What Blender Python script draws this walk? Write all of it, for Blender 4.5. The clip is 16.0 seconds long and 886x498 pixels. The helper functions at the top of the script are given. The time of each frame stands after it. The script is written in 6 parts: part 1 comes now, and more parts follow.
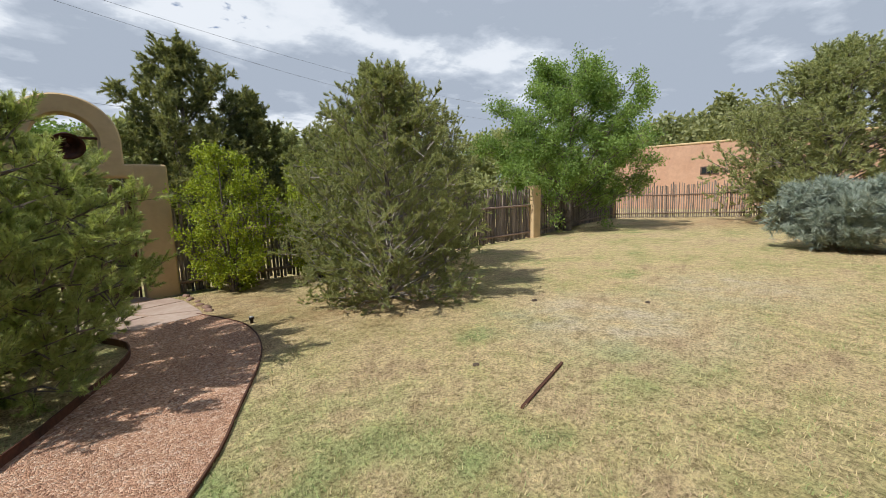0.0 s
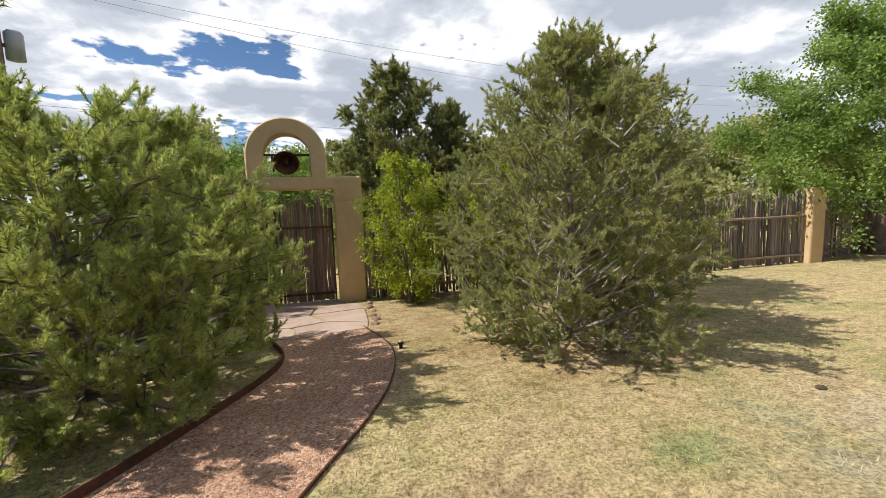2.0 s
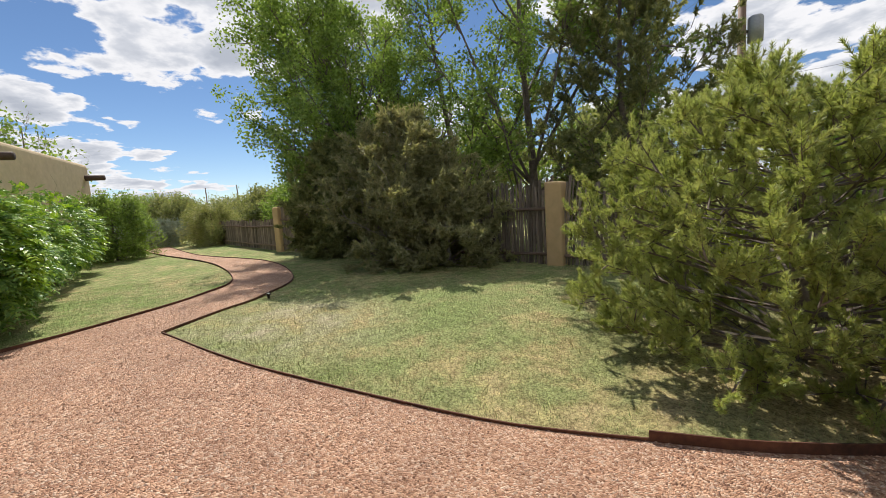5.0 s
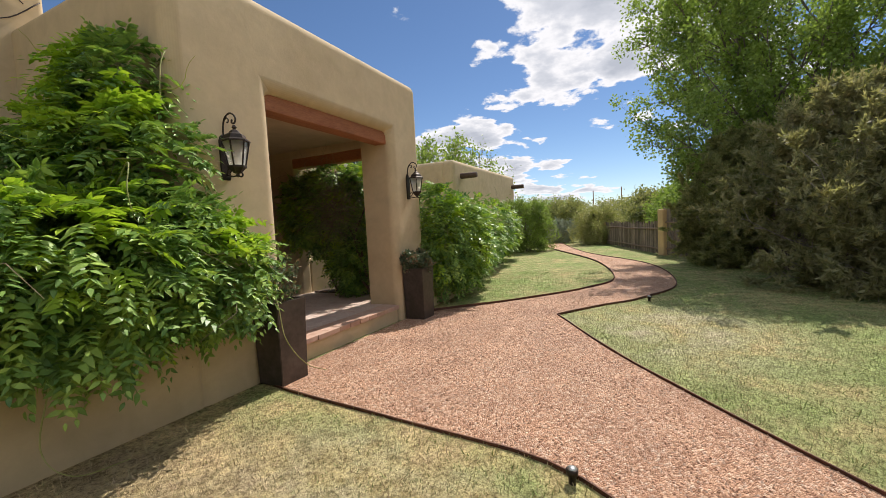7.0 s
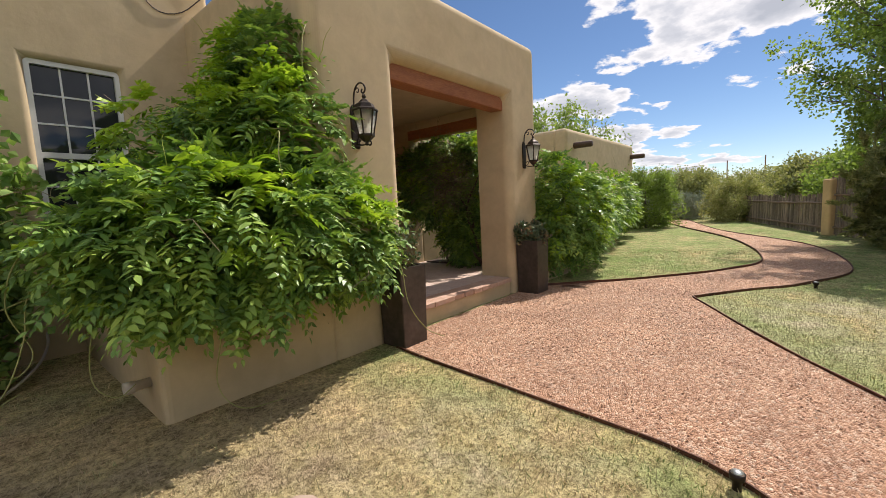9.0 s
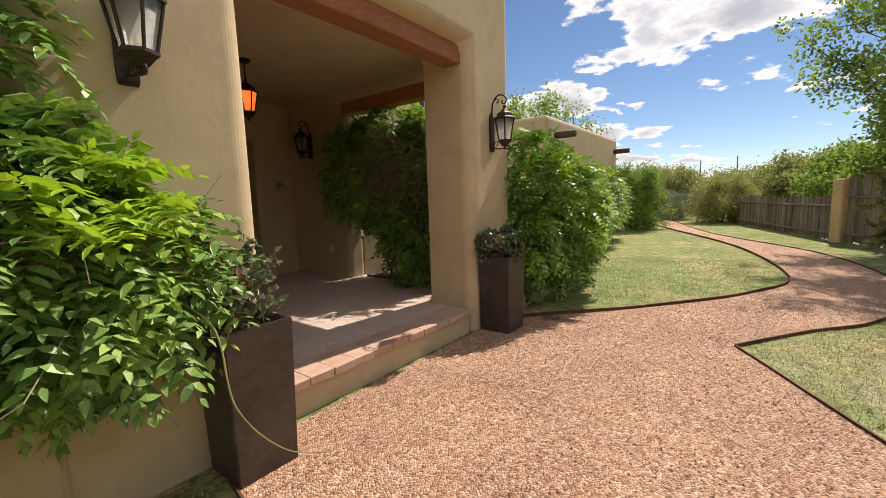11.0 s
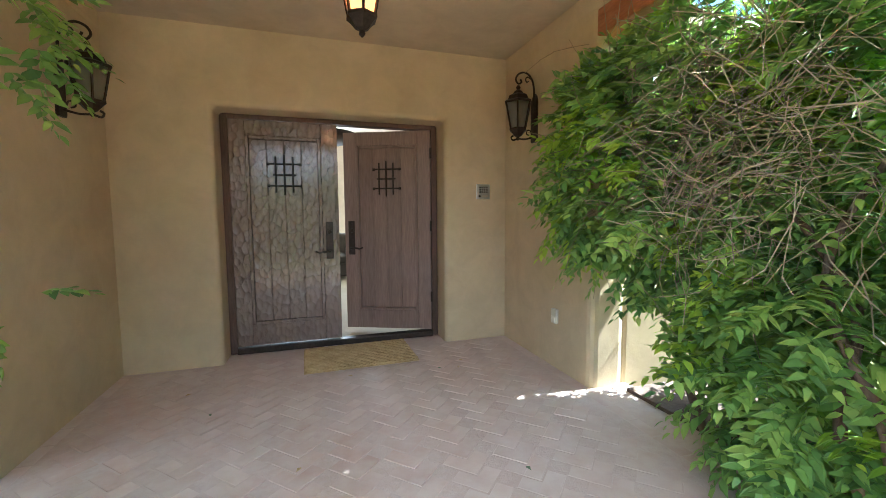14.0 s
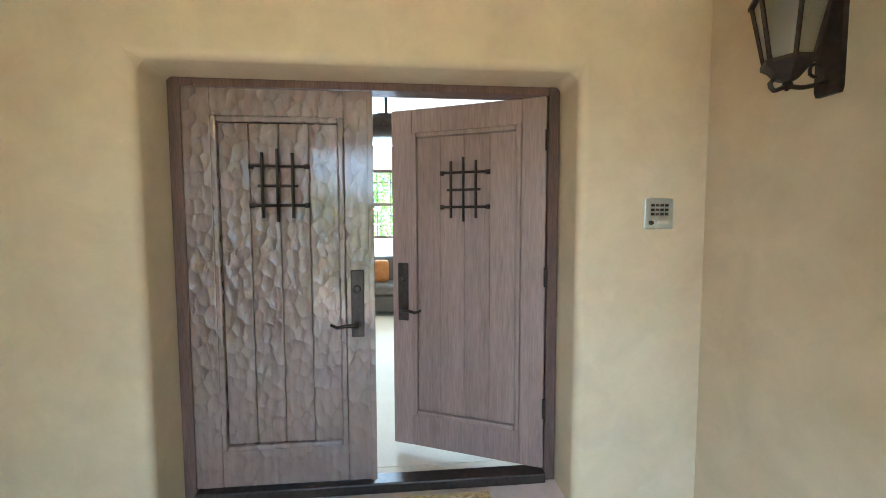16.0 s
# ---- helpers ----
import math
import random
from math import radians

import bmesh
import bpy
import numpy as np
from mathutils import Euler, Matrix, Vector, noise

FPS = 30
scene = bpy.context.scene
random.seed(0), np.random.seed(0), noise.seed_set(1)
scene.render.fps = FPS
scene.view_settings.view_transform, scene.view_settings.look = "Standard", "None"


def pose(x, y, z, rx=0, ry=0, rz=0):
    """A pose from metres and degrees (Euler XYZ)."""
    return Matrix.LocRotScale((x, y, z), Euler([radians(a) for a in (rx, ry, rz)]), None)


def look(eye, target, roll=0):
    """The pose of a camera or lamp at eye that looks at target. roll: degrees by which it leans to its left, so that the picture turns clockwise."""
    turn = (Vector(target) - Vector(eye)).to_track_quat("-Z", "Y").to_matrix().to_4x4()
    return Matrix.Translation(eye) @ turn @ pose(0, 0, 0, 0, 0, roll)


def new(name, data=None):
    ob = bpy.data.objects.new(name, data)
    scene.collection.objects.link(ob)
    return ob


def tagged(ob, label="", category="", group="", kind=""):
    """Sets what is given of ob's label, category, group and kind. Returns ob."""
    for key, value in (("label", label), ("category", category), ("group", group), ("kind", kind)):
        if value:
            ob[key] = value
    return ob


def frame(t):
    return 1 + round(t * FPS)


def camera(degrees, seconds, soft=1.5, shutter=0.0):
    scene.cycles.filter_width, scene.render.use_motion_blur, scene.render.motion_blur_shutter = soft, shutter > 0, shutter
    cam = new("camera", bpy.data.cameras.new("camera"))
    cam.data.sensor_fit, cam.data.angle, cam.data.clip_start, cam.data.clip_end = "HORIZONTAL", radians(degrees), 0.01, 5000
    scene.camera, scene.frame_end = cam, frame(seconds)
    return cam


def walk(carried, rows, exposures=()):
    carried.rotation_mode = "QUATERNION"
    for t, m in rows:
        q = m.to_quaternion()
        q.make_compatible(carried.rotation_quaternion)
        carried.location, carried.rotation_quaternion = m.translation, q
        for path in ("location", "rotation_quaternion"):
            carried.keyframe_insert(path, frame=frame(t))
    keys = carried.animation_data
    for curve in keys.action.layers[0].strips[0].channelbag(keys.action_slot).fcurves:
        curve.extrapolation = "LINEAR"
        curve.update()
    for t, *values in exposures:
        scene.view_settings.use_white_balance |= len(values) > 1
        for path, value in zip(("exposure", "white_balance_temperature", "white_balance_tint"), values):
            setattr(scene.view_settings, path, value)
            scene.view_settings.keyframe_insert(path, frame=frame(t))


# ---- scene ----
cam = camera(94.8, 16.0, 0.85)
METRES, EYE, TILT, LEAN, TURN = 10.6, 1.5, 0.0, 0.0, -44.0
ROWS = [
    (0.0, 0.0, 0.0, 0.0, -0.16, -8.15, 1.12),
    (0.5, 0.0078, 0.0463, -0.0013, 6.88, -7.65, 1.63),
    (1.0, 0.0168, 0.0869, -0.0006, 13.82, -7.18, 1.93),
    (1.5, 0.0182, 0.1177, -0.001, 20.94, -6.62, 1.93),
    (2.0, 0.0162, 0.1382, -0.0009, 28.8, -6.33, 1.75),
    (2.5, 0.0162, 0.1514, -0.0009, 38.23, -6.36, 1.63),
    (3.0, 0.0173, 0.1557, -0.0, 49.79, -6.75, 1.84),
    (3.5, 0.0155, 0.152, -0.0012, 63.76, -7.2, 2.44),
    (4.0, 0.0101, 0.137, -0.0008, 79.17, -7.43, 3.07),
    (4.5, 0.0062, 0.1231, -0.0019, 94.4, -7.21, 3.58),
    (5.0, 0.0053, 0.1158, -0.0015, 109.63, -6.52, 3.65),
    (7.5, 0.0377, 0.1288, 0.0021, 168.49, -2.92, 3.19),
    (8.0, 0.0484, 0.1325, 0.0024, 174.52, -3.32, 3.44),
    (8.5, 0.0521, 0.1303, 0.0004, 176.07, -4.65, 3.23),
    (9.0, 0.0419, 0.1067, -0.004, 173.94, -6.01, 2.8),
    (9.5, 0.0237, 0.0682, -0.0058, 170.56, -6.78, 2.44),
    (12.0, -0.047, -0.1874, 0.0002, 172.69, -6.91, 0.23),
    (12.5, -0.051, -0.2446, 0.0004, 180.7, -6.92, -0.06),
    (13.0, -0.0494, -0.2991, 0.0016, 190.75, -6.44, 0.05),
    (13.5, -0.0328, -0.3531, 0.0024, 199.37, -5.54, 0.21),
    (14.0, -0.0133, -0.4018, 0.0077, 206.34, -4.75, 0.39),
    (14.5, 0.0042, -0.4443, 0.0265, 211.47, -4.33, 0.37),
    (15.0, 0.0276, -0.4824, 0.0282, 215.04, -4.21, 0.29),
    (15.5, 0.0535, -0.5225, 0.0252, 217.57, -3.81, 0.2),
    (16.0, 0.0862, -0.5595, 0.0259, 218.63, -3.72, 0.17),
]
walk(cam, [(t, pose(0, 0, EYE, TILT, LEAN, TURN) @ pose(METRES * x, METRES * y, METRES * z, 90 + pitch, roll, yaw)) for t, x, y, z, yaw, pitch, roll in ROWS],
     [(0.0, 0.72, 6150, 9), (2.0, 0.98, 6500, 11), (3.0, 1.0, 6600, 12), (4.0, 1.02, 6600, 12), (5.0, 0.86, 6600, 12), (7.5, 0.96, 6700, 14), (9.5, 0.97, 6800, 15), (12.4, 1.34, 7200, 15), (13.2, 2.6, 5900, 6), (14.0, 4.0, 5200, 1), (14.6, 4.55, 4850, -4), (16.0, 5.1, 4500, -5)])


# ---- world, sun, exposure ----
SUN_EL, SUN_AZ = radians(50), radians(174)          # azimuth from +x towards +y
SUN_DIR = Vector((math.cos(SUN_EL) * math.cos(SUN_AZ), math.cos(SUN_EL) * math.sin(SUN_AZ), math.sin(SUN_EL)))
world = bpy.data.worlds.new("sky")
scene.world = world
world.use_nodes = True
SKY_STRENGTH = 0.15


def build_sky():
    nt = world.node_tree
    N, L = nt.nodes, nt.links
    N.clear()
    out, bg = N.new("ShaderNodeOutputWorld"), N.new("ShaderNodeBackground")
    sky = N.new("ShaderNodeTexSky")
    sky.sky_type, sky.sun_disc = "NISHITA", False
    sky.sun_elevation, sky.sun_rotation = SUN_EL, radians(90) - SUN_AZ
    sky.air_density, sky.dust_density, sky.ozone_density, sky.altitude = 1.0, 0.4, 2.0, 2000
    tc = N.new("ShaderNodeTexCoord")
    sep = N.new("ShaderNodeSeparateXYZ")
    L.new(tc.outputs["Generated"], sep.inputs[0])

    def math_node(op, a, b=None, clamp=False):
        m = N.new("ShaderNodeMath")
        m.operation, m.use_clamp = op, clamp
        for i, v in enumerate((a, b)):
            if v is None:
                continue
            if isinstance(v, (int, float)):
                m.inputs[i].default_value = v
            else:
                L.new(v, m.inputs[i])
        return m.outputs[0]

    # a flat cloud deck: direction divided by its height
    up = math_node("ADD", math_node("MAXIMUM", sep.outputs["Z"], 0.0), 0.16)
    comb = N.new("ShaderNodeCombineXYZ")
    L.new(math_node("DIVIDE", sep.outputs["X"], up), comb.inputs[0])
    L.new(math_node("DIVIDE", sep.outputs["Y"], up), comb.inputs[1])

    def deck(scale, detail, rough, seed):
        n = N.new("ShaderNodeTexNoise")
        n.noise_dimensions = "3D"
        n.inputs["Scale"].default_value, n.inputs["Detail"].default_value, n.inputs["Roughness"].default_value = scale, detail, rough
        mp = N.new("ShaderNodeMapping")
        mp.inputs["Location"].default_value = (seed, seed * 0.7, seed * 1.3)
        L.new(comb.outputs[0], mp.inputs[0])
        L.new(mp.outputs[0], n.inputs["Vector"])
        return n.outputs["Fac"]

    big, fine = deck(0.95, 9, 0.52, 3.7), deck(3.4, 10, 0.62, 8.1)
    # heaped tops: rounded cells, broken up by the finer noise
    warp = N.new("ShaderNodeVectorMath")
    warp.operation = "MULTIPLY_ADD"
    wn = N.new("ShaderNodeTexNoise")
    wn.inputs["Scale"].default_value, wn.inputs["Detail"].default_value = 2.2, 6
    L.new(comb.outputs[0], wn.inputs["Vector"])
    L.new(wn.outputs["Color"], warp.inputs[0])
    warp.inputs[1].default_value = (0.5, 0.5, 0.5)
    L.new(comb.outputs[0], warp.inputs[2])
    cells = N.new("ShaderNodeTexVoronoi")
    cells.inputs["Scale"].default_value, cells.inputs["Detail"].default_value, cells.inputs["Roughness"].default_value = 2.1, 3.0, 0.5
    L.new(warp.outputs[0], cells.inputs["Vector"])
    heap = math_node("SUBTRACT", 1.0, cells.outputs["Distance"])
    # overcast to the east and north-east, scattered cumulus to the west
    east = math_node("ADD", math_node("MULTIPLY", sep.outputs["X"], 0.62), math_node("MULTIPLY", sep.outputs["Y"], 0.42))
    bias = math_node("MULTIPLY", math_node("MAXIMUM", east, -0.10), 0.25)
    heaped = math_node("ADD", math_node("ADD", math_node("MULTIPLY", big, 0.62), math_node("MULTIPLY", fine, 0.22)), math_node("MULTIPLY", heap, 0.13))
    amount = math_node("ADD", heaped, bias)
    cover = N.new("ShaderNodeMapRange")
    cover.interpolation_type = "SMOOTHSTEP"
    cover.inputs["From Min"].default_value, cover.inputs["From Max"].default_value = 0.418, 0.440
    L.new(amount, cover.inputs["Value"])
    thick = N.new("ShaderNodeMapRange")
    thick.inputs["From Min"].default_value, thick.inputs["From Max"].default_value = 0.430, 0.535
    L.new(math_node("ADD", heaped, math_node("MULTIPLY", bias, 0.72)), thick.inputs["Value"])
    ramp = N.new("ShaderNodeValToRGB")
    ramp.color_ramp.elements[0].color = (3.45, 3.5, 3.6, 1)
    ramp.color_ramp.elements[1].position, ramp.color_ramp.elements[1].color = 1.0, (1.75, 1.92, 2.2, 1)
    for at, tone in ((0.22, (3.3, 3.38, 3.5)), (0.5, (2.4, 2.55, 2.8))):
        ramp.color_ramp.elements.new(at).color = (*tone, 1)
    L.new(thick.outputs[0], ramp.inputs[0])
    mix = N.new("ShaderNodeMix")
    mix.data_type = "RGBA"
    L.new(cover.outputs[0], mix.inputs["Factor"])
    clear = N.new("ShaderNodeHueSaturation")
    clear.inputs["Saturation"].default_value, clear.inputs["Value"].default_value = 1.12, 0.38
    L.new(sky.outputs[0], clear.inputs["Color"])
    L.new(clear.outputs[0], mix.inputs["A"])
    L.new(ramp.outputs[0], mix.inputs["B"])
    L.new(mix.outputs["Result"], bg.inputs["Color"])
    bg.inputs["Strength"].default_value = SKY_STRENGTH
    L.new(bg.outputs[0], out.inputs[0])


build_sky()
sun = new("sun", bpy.data.lights.new("sun", "SUN"))
sun.data.energy, sun.data.angle, sun.data.color = 2.9, radians(0.55), (1.0, 0.95, 0.87)
sun.matrix_world = look(SUN_DIR * 50, (0, 0, 0))


# ---- materials ----
def shader(name):
    m = bpy.data.materials.new(name)
    m.use_nodes = True
    return m, m.node_tree.nodes, m.node_tree.links, m.node_tree.nodes["Principled BSDF"]


def noise_node(N, L, vec, scale, detail=5, rough=0.55, dist=0.0):
    n = N.new("ShaderNodeTexNoise")
    n.inputs["Scale"].default_value, n.inputs["Detail"].default_value = scale, detail
    n.inputs["Roughness"].default_value, n.inputs["Distortion"].default_value = rough, dist
    L.new(vec, n.inputs["Vector"])
    return n.outputs["Fac"]


def ramp_node(N, L, fac, stops):
    r = N.new("ShaderNodeValToRGB")
    els = r.color_ramp.elements
    while len(els) < len(stops):
        els.new(0.5)
    for e, (p, c) in zip(els, stops):
        e.position, e.color = p, (*c, 1)
    L.new(fac, r.inputs[0])
    return r.outputs["Color"]


def mixed(N, L, fac, a, b, kind="MIX"):
    m = N.new("ShaderNodeMix")
    m.data_type, m.blend_type = "RGBA", kind
    for slot, v in (("Factor", fac), ("A", a), ("B", b)):
        if isinstance(v, (int, float)):
            m.inputs[slot].default_value = v
        elif isinstance(v, tuple):
            m.inputs[slot].default_value = (*v, 1)
        else:
            L.new(v, m.inputs[slot])
    return m.outputs["Result"]


def bumped(N, L, bsdf, height, strength, distance=0.01):
    b = N.new("ShaderNodeBump")
    b.inputs["Strength"].default_value, b.inputs["Distance"].default_value = strength, distance
    L.new(height, b.inputs["Height"])
    L.new(b.outputs[0], bsdf.inputs["Normal"])


def where(N, L, stretch=(1, 1, 1), world_space=True):
    if world_space:
        v = N.new("ShaderNodeNewGeometry").outputs["Position"]
    else:
        v = N.new("ShaderNodeTexCoord").outputs["Object"]
    if stretch != (1, 1, 1):
        mp = N.new("ShaderNodeMapping")
        mp.inputs["Scale"].default_value = stretch
        L.new(v, mp.inputs[0])
        v = mp.outputs[0]
    return v


def surface(name, colours, big=0.8, small=12.0, rough=0.85, bump=0.3, depth=0.01, fine=60.0, metal=0.0, stretch=(1, 1, 1), random=0.0, world_space=True, mix=0.55):
    """A worn surface: colours run along a coarse noise, a finer one breaks them up, a third gives the relief."""
    m, N, L, b = shader(name)
    v = where(N, L, stretch, world_space)
    coarse, mid = noise_node(N, L, v, big), noise_node(N, L, v, small)
    blend = N.new("ShaderNodeMath")
    blend.operation = "MULTIPLY_ADD"
    L.new(mid, blend.inputs[0])
    blend.inputs[1].default_value = 1 - mix
    scaled = N.new("ShaderNodeMath")
    scaled.operation = "MULTIPLY"
    L.new(coarse, scaled.inputs[0])
    scaled.inputs[1].default_value = mix
    L.new(scaled.outputs[0], blend.inputs[2])
    n = len(colours)
    col = ramp_node(N, L, blend.outputs[0], [(0.32 + 0.36 * i / max(1, n - 1), c) for i, c in enumerate(colours)])
    if random:
        hsv = N.new("ShaderNodeHueSaturation")
        info = N.new("ShaderNodeObjectInfo")
        mr = N.new("ShaderNodeMapRange")
        mr.inputs["To Min"].default_value, mr.inputs["To Max"].default_value = 1 - random, 1 + random
        L.new(info.outputs["Random"], mr.inputs["Value"])
        L.new(mr.outputs[0], hsv.inputs["Value"])
        L.new(col, hsv.inputs["Color"])
        col = hsv.outputs[0]
    L.new(col, b.inputs["Base Color"])
    b.inputs["Roughness"].default_value, b.inputs["Metallic"].default_value = rough, metal
    if bump:
        bumped(N, L, b, noise_node(N, L, v, fine, 6, 0.65), bump, depth)
    return m


def foliage(name, colours, rough=0.55, spread=0.35, trans=0.44, patch=5.0):
    """Leaves: one colour an island, drifting through the crown; light passes through them."""
    m, N, L, b = shader(name)
    g = N.new("ShaderNodeNewGeometry")
    drift = noise_node(N, L, g.outputs["Position"], patch, 3)
    add = N.new("ShaderNodeMath")
    add.operation = "MULTIPLY_ADD"
    L.new(g.outputs["Random Per Island"], add.inputs[0])
    add.inputs[1].default_value = spread
    sh = N.new("ShaderNodeMath")
    sh.operation = "MULTIPLY_ADD"
    L.new(drift, sh.inputs[0])
    sh.inputs[1].default_value, sh.inputs[2].default_value = 1.3, -0.15 - spread / 2
    L.new(sh.outputs[0], add.inputs[2])
    n = len(colours)
    col = ramp_node(N, L, add.outputs[0], [(0.1 + 0.8 * i / (n - 1), c) for i, c in enumerate(colours)])
    L.new(col, b.inputs["Base Color"])
    b.inputs["Roughness"].default_value = rough
    b.inputs["Specular IOR Level"].default_value = 0.35
    t = N.new("ShaderNodeBsdfTranslucent")
    L.new(mixed(N, L, 1.0, col, (1.0, 1.0, 0.55), "MULTIPLY"), t.inputs["Color"])
    ms = N.new("ShaderNodeMixShader")
    ms.inputs[0].default_value = trans
    L.new(b.outputs[0], ms.inputs[1])
    L.new(t.outputs[0], ms.inputs[2])
    L.new(ms.outputs[0], N["Material Output"].inputs["Surface"])
    return m


def lawn_material(name, blades):
    m, N, L, b = shader(name)
    v = where(N, L)
    big, mid, small = noise_node(N, L, v, 0.55, 4, 0.6), noise_node(N, L, v, 2.3, 5, 0.62), noise_node(N, L, v, 38, 4, 0.7)
    # the lawn is greener in the west, dry and strawy in the east
    sep = N.new("ShaderNodeSeparateXYZ")
    L.new(v, sep.inputs[0])
    west = N.new("ShaderNodeMapRange")
    west.inputs["From Min"].default_value, west.inputs["From Max"].default_value = 2.5, -4.0
    west.inputs["To Min"].default_value, west.inputs["To Max"].default_value = -0.07, 0.095
    L.new(sep.outputs["X"], west.inputs["Value"])
    mean = N.new("ShaderNodeMath")
    mean.operation = "ADD"
    L.new(big, mean.inputs[0])
    L.new(mid, mean.inputs[1])
    half = N.new("ShaderNodeMath")
    half.operation = "MULTIPLY_ADD"
    L.new(mean.outputs[0], half.inputs[0])
    half.inputs[1].default_value = 0.5
    L.new(west.outputs[0], half.inputs[2])
    fac = half.outputs[0]
    if blades:
        rnd = N.new("ShaderNodeMath")
        rnd.operation = "MULTIPLY_ADD"
        L.new(N.new("ShaderNodeNewGeometry").outputs["Random Per Island"], rnd.inputs[0])
        rnd.inputs[1].default_value = 0.42
        lower = N.new("ShaderNodeMath")
        lower.operation = "SUBTRACT"
        L.new(fac, lower.inputs[0])
        lower.inputs[1].default_value = 0.21
        L.new(lower.outputs[0], rnd.inputs[2])
        fac = rnd.outputs[0]
    col = ramp_node(N, L, fac, [(0.28, (0.50, 0.37, 0.23)), (0.40, (0.66, 0.53, 0.30)), (0.49, (0.54, 0.47, 0.23)), (0.57, (0.38, 0.40, 0.18)), (0.68, (0.27, 0.36, 0.12))])
    # reddish needle litter and bare earth round the junipers, the gate and the eastern fence
    for cx, cy, cr, tone in ((3.2, 5.6, 2.6, (0.46, 0.31, 0.17)), (1.9, 7.6, 1.6, (0.44, 0.29, 0.17)), (-1.2, 5.0, 1.9, (0.34, 0.25, 0.14)), (20.5, 4.5, 5.0, (0.50, 0.31, 0.18)), (4.7, 2.0, 1.7, (0.66, 0.56, 0.42)), (7.2, 1.2, 1.6, (0.64, 0.53, 0.38)), (-0.2, -0.9, 1.4, (0.62, 0.50, 0.36)), (0.0, -2.2, 1.5, (0.38, 0.28, 0.18)), (1.3, -2.9, 2.2, (0.45, 0.36, 0.24)), (-4.8, 1.1, 1.9, (0.60, 0.53, 0.37))):
        dist = N.new("ShaderNodeVectorMath")
        dist.operation = "DISTANCE"
        L.new(v, dist.inputs[0])
        dist.inputs[1].default_value = (cx, cy, -0.2)
        fall = N.new("ShaderNodeMapRange")
        fall.inputs["From Min"].default_value, fall.inputs["From Max"].default_value = cr, cr * 0.35
        L.new(dist.outputs["Value"], fall.inputs["Value"])
        edge = N.new("ShaderNodeMath")
        edge.operation, edge.use_clamp = "MULTIPLY", True
        L.new(fall.outputs[0], edge.inputs[0])
        L.new(ramp_node(N, L, mid, [(0.40, (0.1, 0.1, 0.1)), (0.64, (0.9, 0.9, 0.9))]), edge.inputs[1])
        col = mixed(N, L, edge.outputs[0], col, tone)
    for cx, cy, cr in ((0.9, 1.9, 1.6), (-2.6, 3.0, 2.4), (-4.6, 3.4, 2.2), (3.4, 1.2, 0.9)):
        dist = N.new("ShaderNodeVectorMath")
        dist.operation = "DISTANCE"
        L.new(v, dist.inputs[0])
        dist.inputs[1].default_value = (cx, cy, -0.1)
        fall = N.new("ShaderNodeMapRange")
        fall.inputs["From Min"].default_value, fall.inputs["From Max"].default_value = cr, cr * 0.3
        fall.inputs["To Max"].default_value = 0.45
        L.new(dist.outputs["Value"], fall.inputs["Value"])
        damp = N.new("ShaderNodeMath")
        damp.operation, damp.use_clamp = "MULTIPLY", True
        L.new(fall.outputs[0], damp.inputs[0])
        L.new(ramp_node(N, L, mid, [(0.38, (0.15, 0.15, 0.15)), (0.56, (1, 1, 1))]), damp.inputs[1])
        col = mixed(N, L, damp.outputs[0], col, (0.36, 0.43, 0.18))
    if not blades:
        patch = noise_node(N, L, v, 9.0, 4, 0.65)
        col = mixed(N, L, 0.85, col, ramp_node(N, L, patch, [(0.34, (0.62, 0.60, 0.55)), (0.52, (1.0, 1.0, 1.0)), (0.68, (1.2, 1.18, 1.12))]), "MULTIPLY")
        col = mixed(N, L, 0.8, col, ramp_node(N, L, small, [(0.36, (0.30, 0.27, 0.22)), (0.58, (1.12, 1.1, 1.05))]), "MULTIPLY")
        bumped(N, L, b, noise_node(N, L, v, 70, 5, 0.7), 0.9, 0.03)
    L.new(col, b.inputs["Base Color"])
    b.inputs["Roughness"].default_value = 0.9
    b.inputs["Specular IOR Level"].default_value = 0.15
    return m


def gravel_material():
    m, N, L, b = shader("gravel")
    v = where(N, L)
    cell = N.new("ShaderNodeTexVoronoi")
    cell.inputs["Scale"].default_value = 62
    L.new(v, cell.inputs["Vector"])
    edge = N.new("ShaderNodeTexVoronoi")
    edge.feature = "DISTANCE_TO_EDGE"
    edge.inputs["Scale"].default_value = 62
    L.new(v, edge.inputs["Vector"])
    sep = N.new("ShaderNodeSeparateColor")
    L.new(cell.outputs["Color"], sep.inputs[0])
    col = ramp_node(N, L, sep.outputs[0], [(0.0, (0.33, 0.17, 0.10)), (0.35, (0.53, 0.30, 0.185)), (0.7, (0.66, 0.41, 0.27)), (1.0, (0.76, 0.58, 0.44))])
    col = mixed(N, L, 1.0, col, ramp_node(N, L, noise_node(N, L, v, 1.4, 4), [(0.3, (0.82, 0.78, 0.76)), (0.7, (1.08, 1.04, 1.0))]), "MULTIPLY")
    L.new(col, b.inputs["Base Color"])
    b.inputs["Roughness"].default_value = 0.85
    mr = N.new("ShaderNodeMapRange")
    mr.inputs["From Max"].default_value = 0.35
    L.new(edge.outputs["Distance"], mr.inputs["Value"])
    bumped(N, L, b, mr.outputs[0], 0.9, 0.012)
    return m


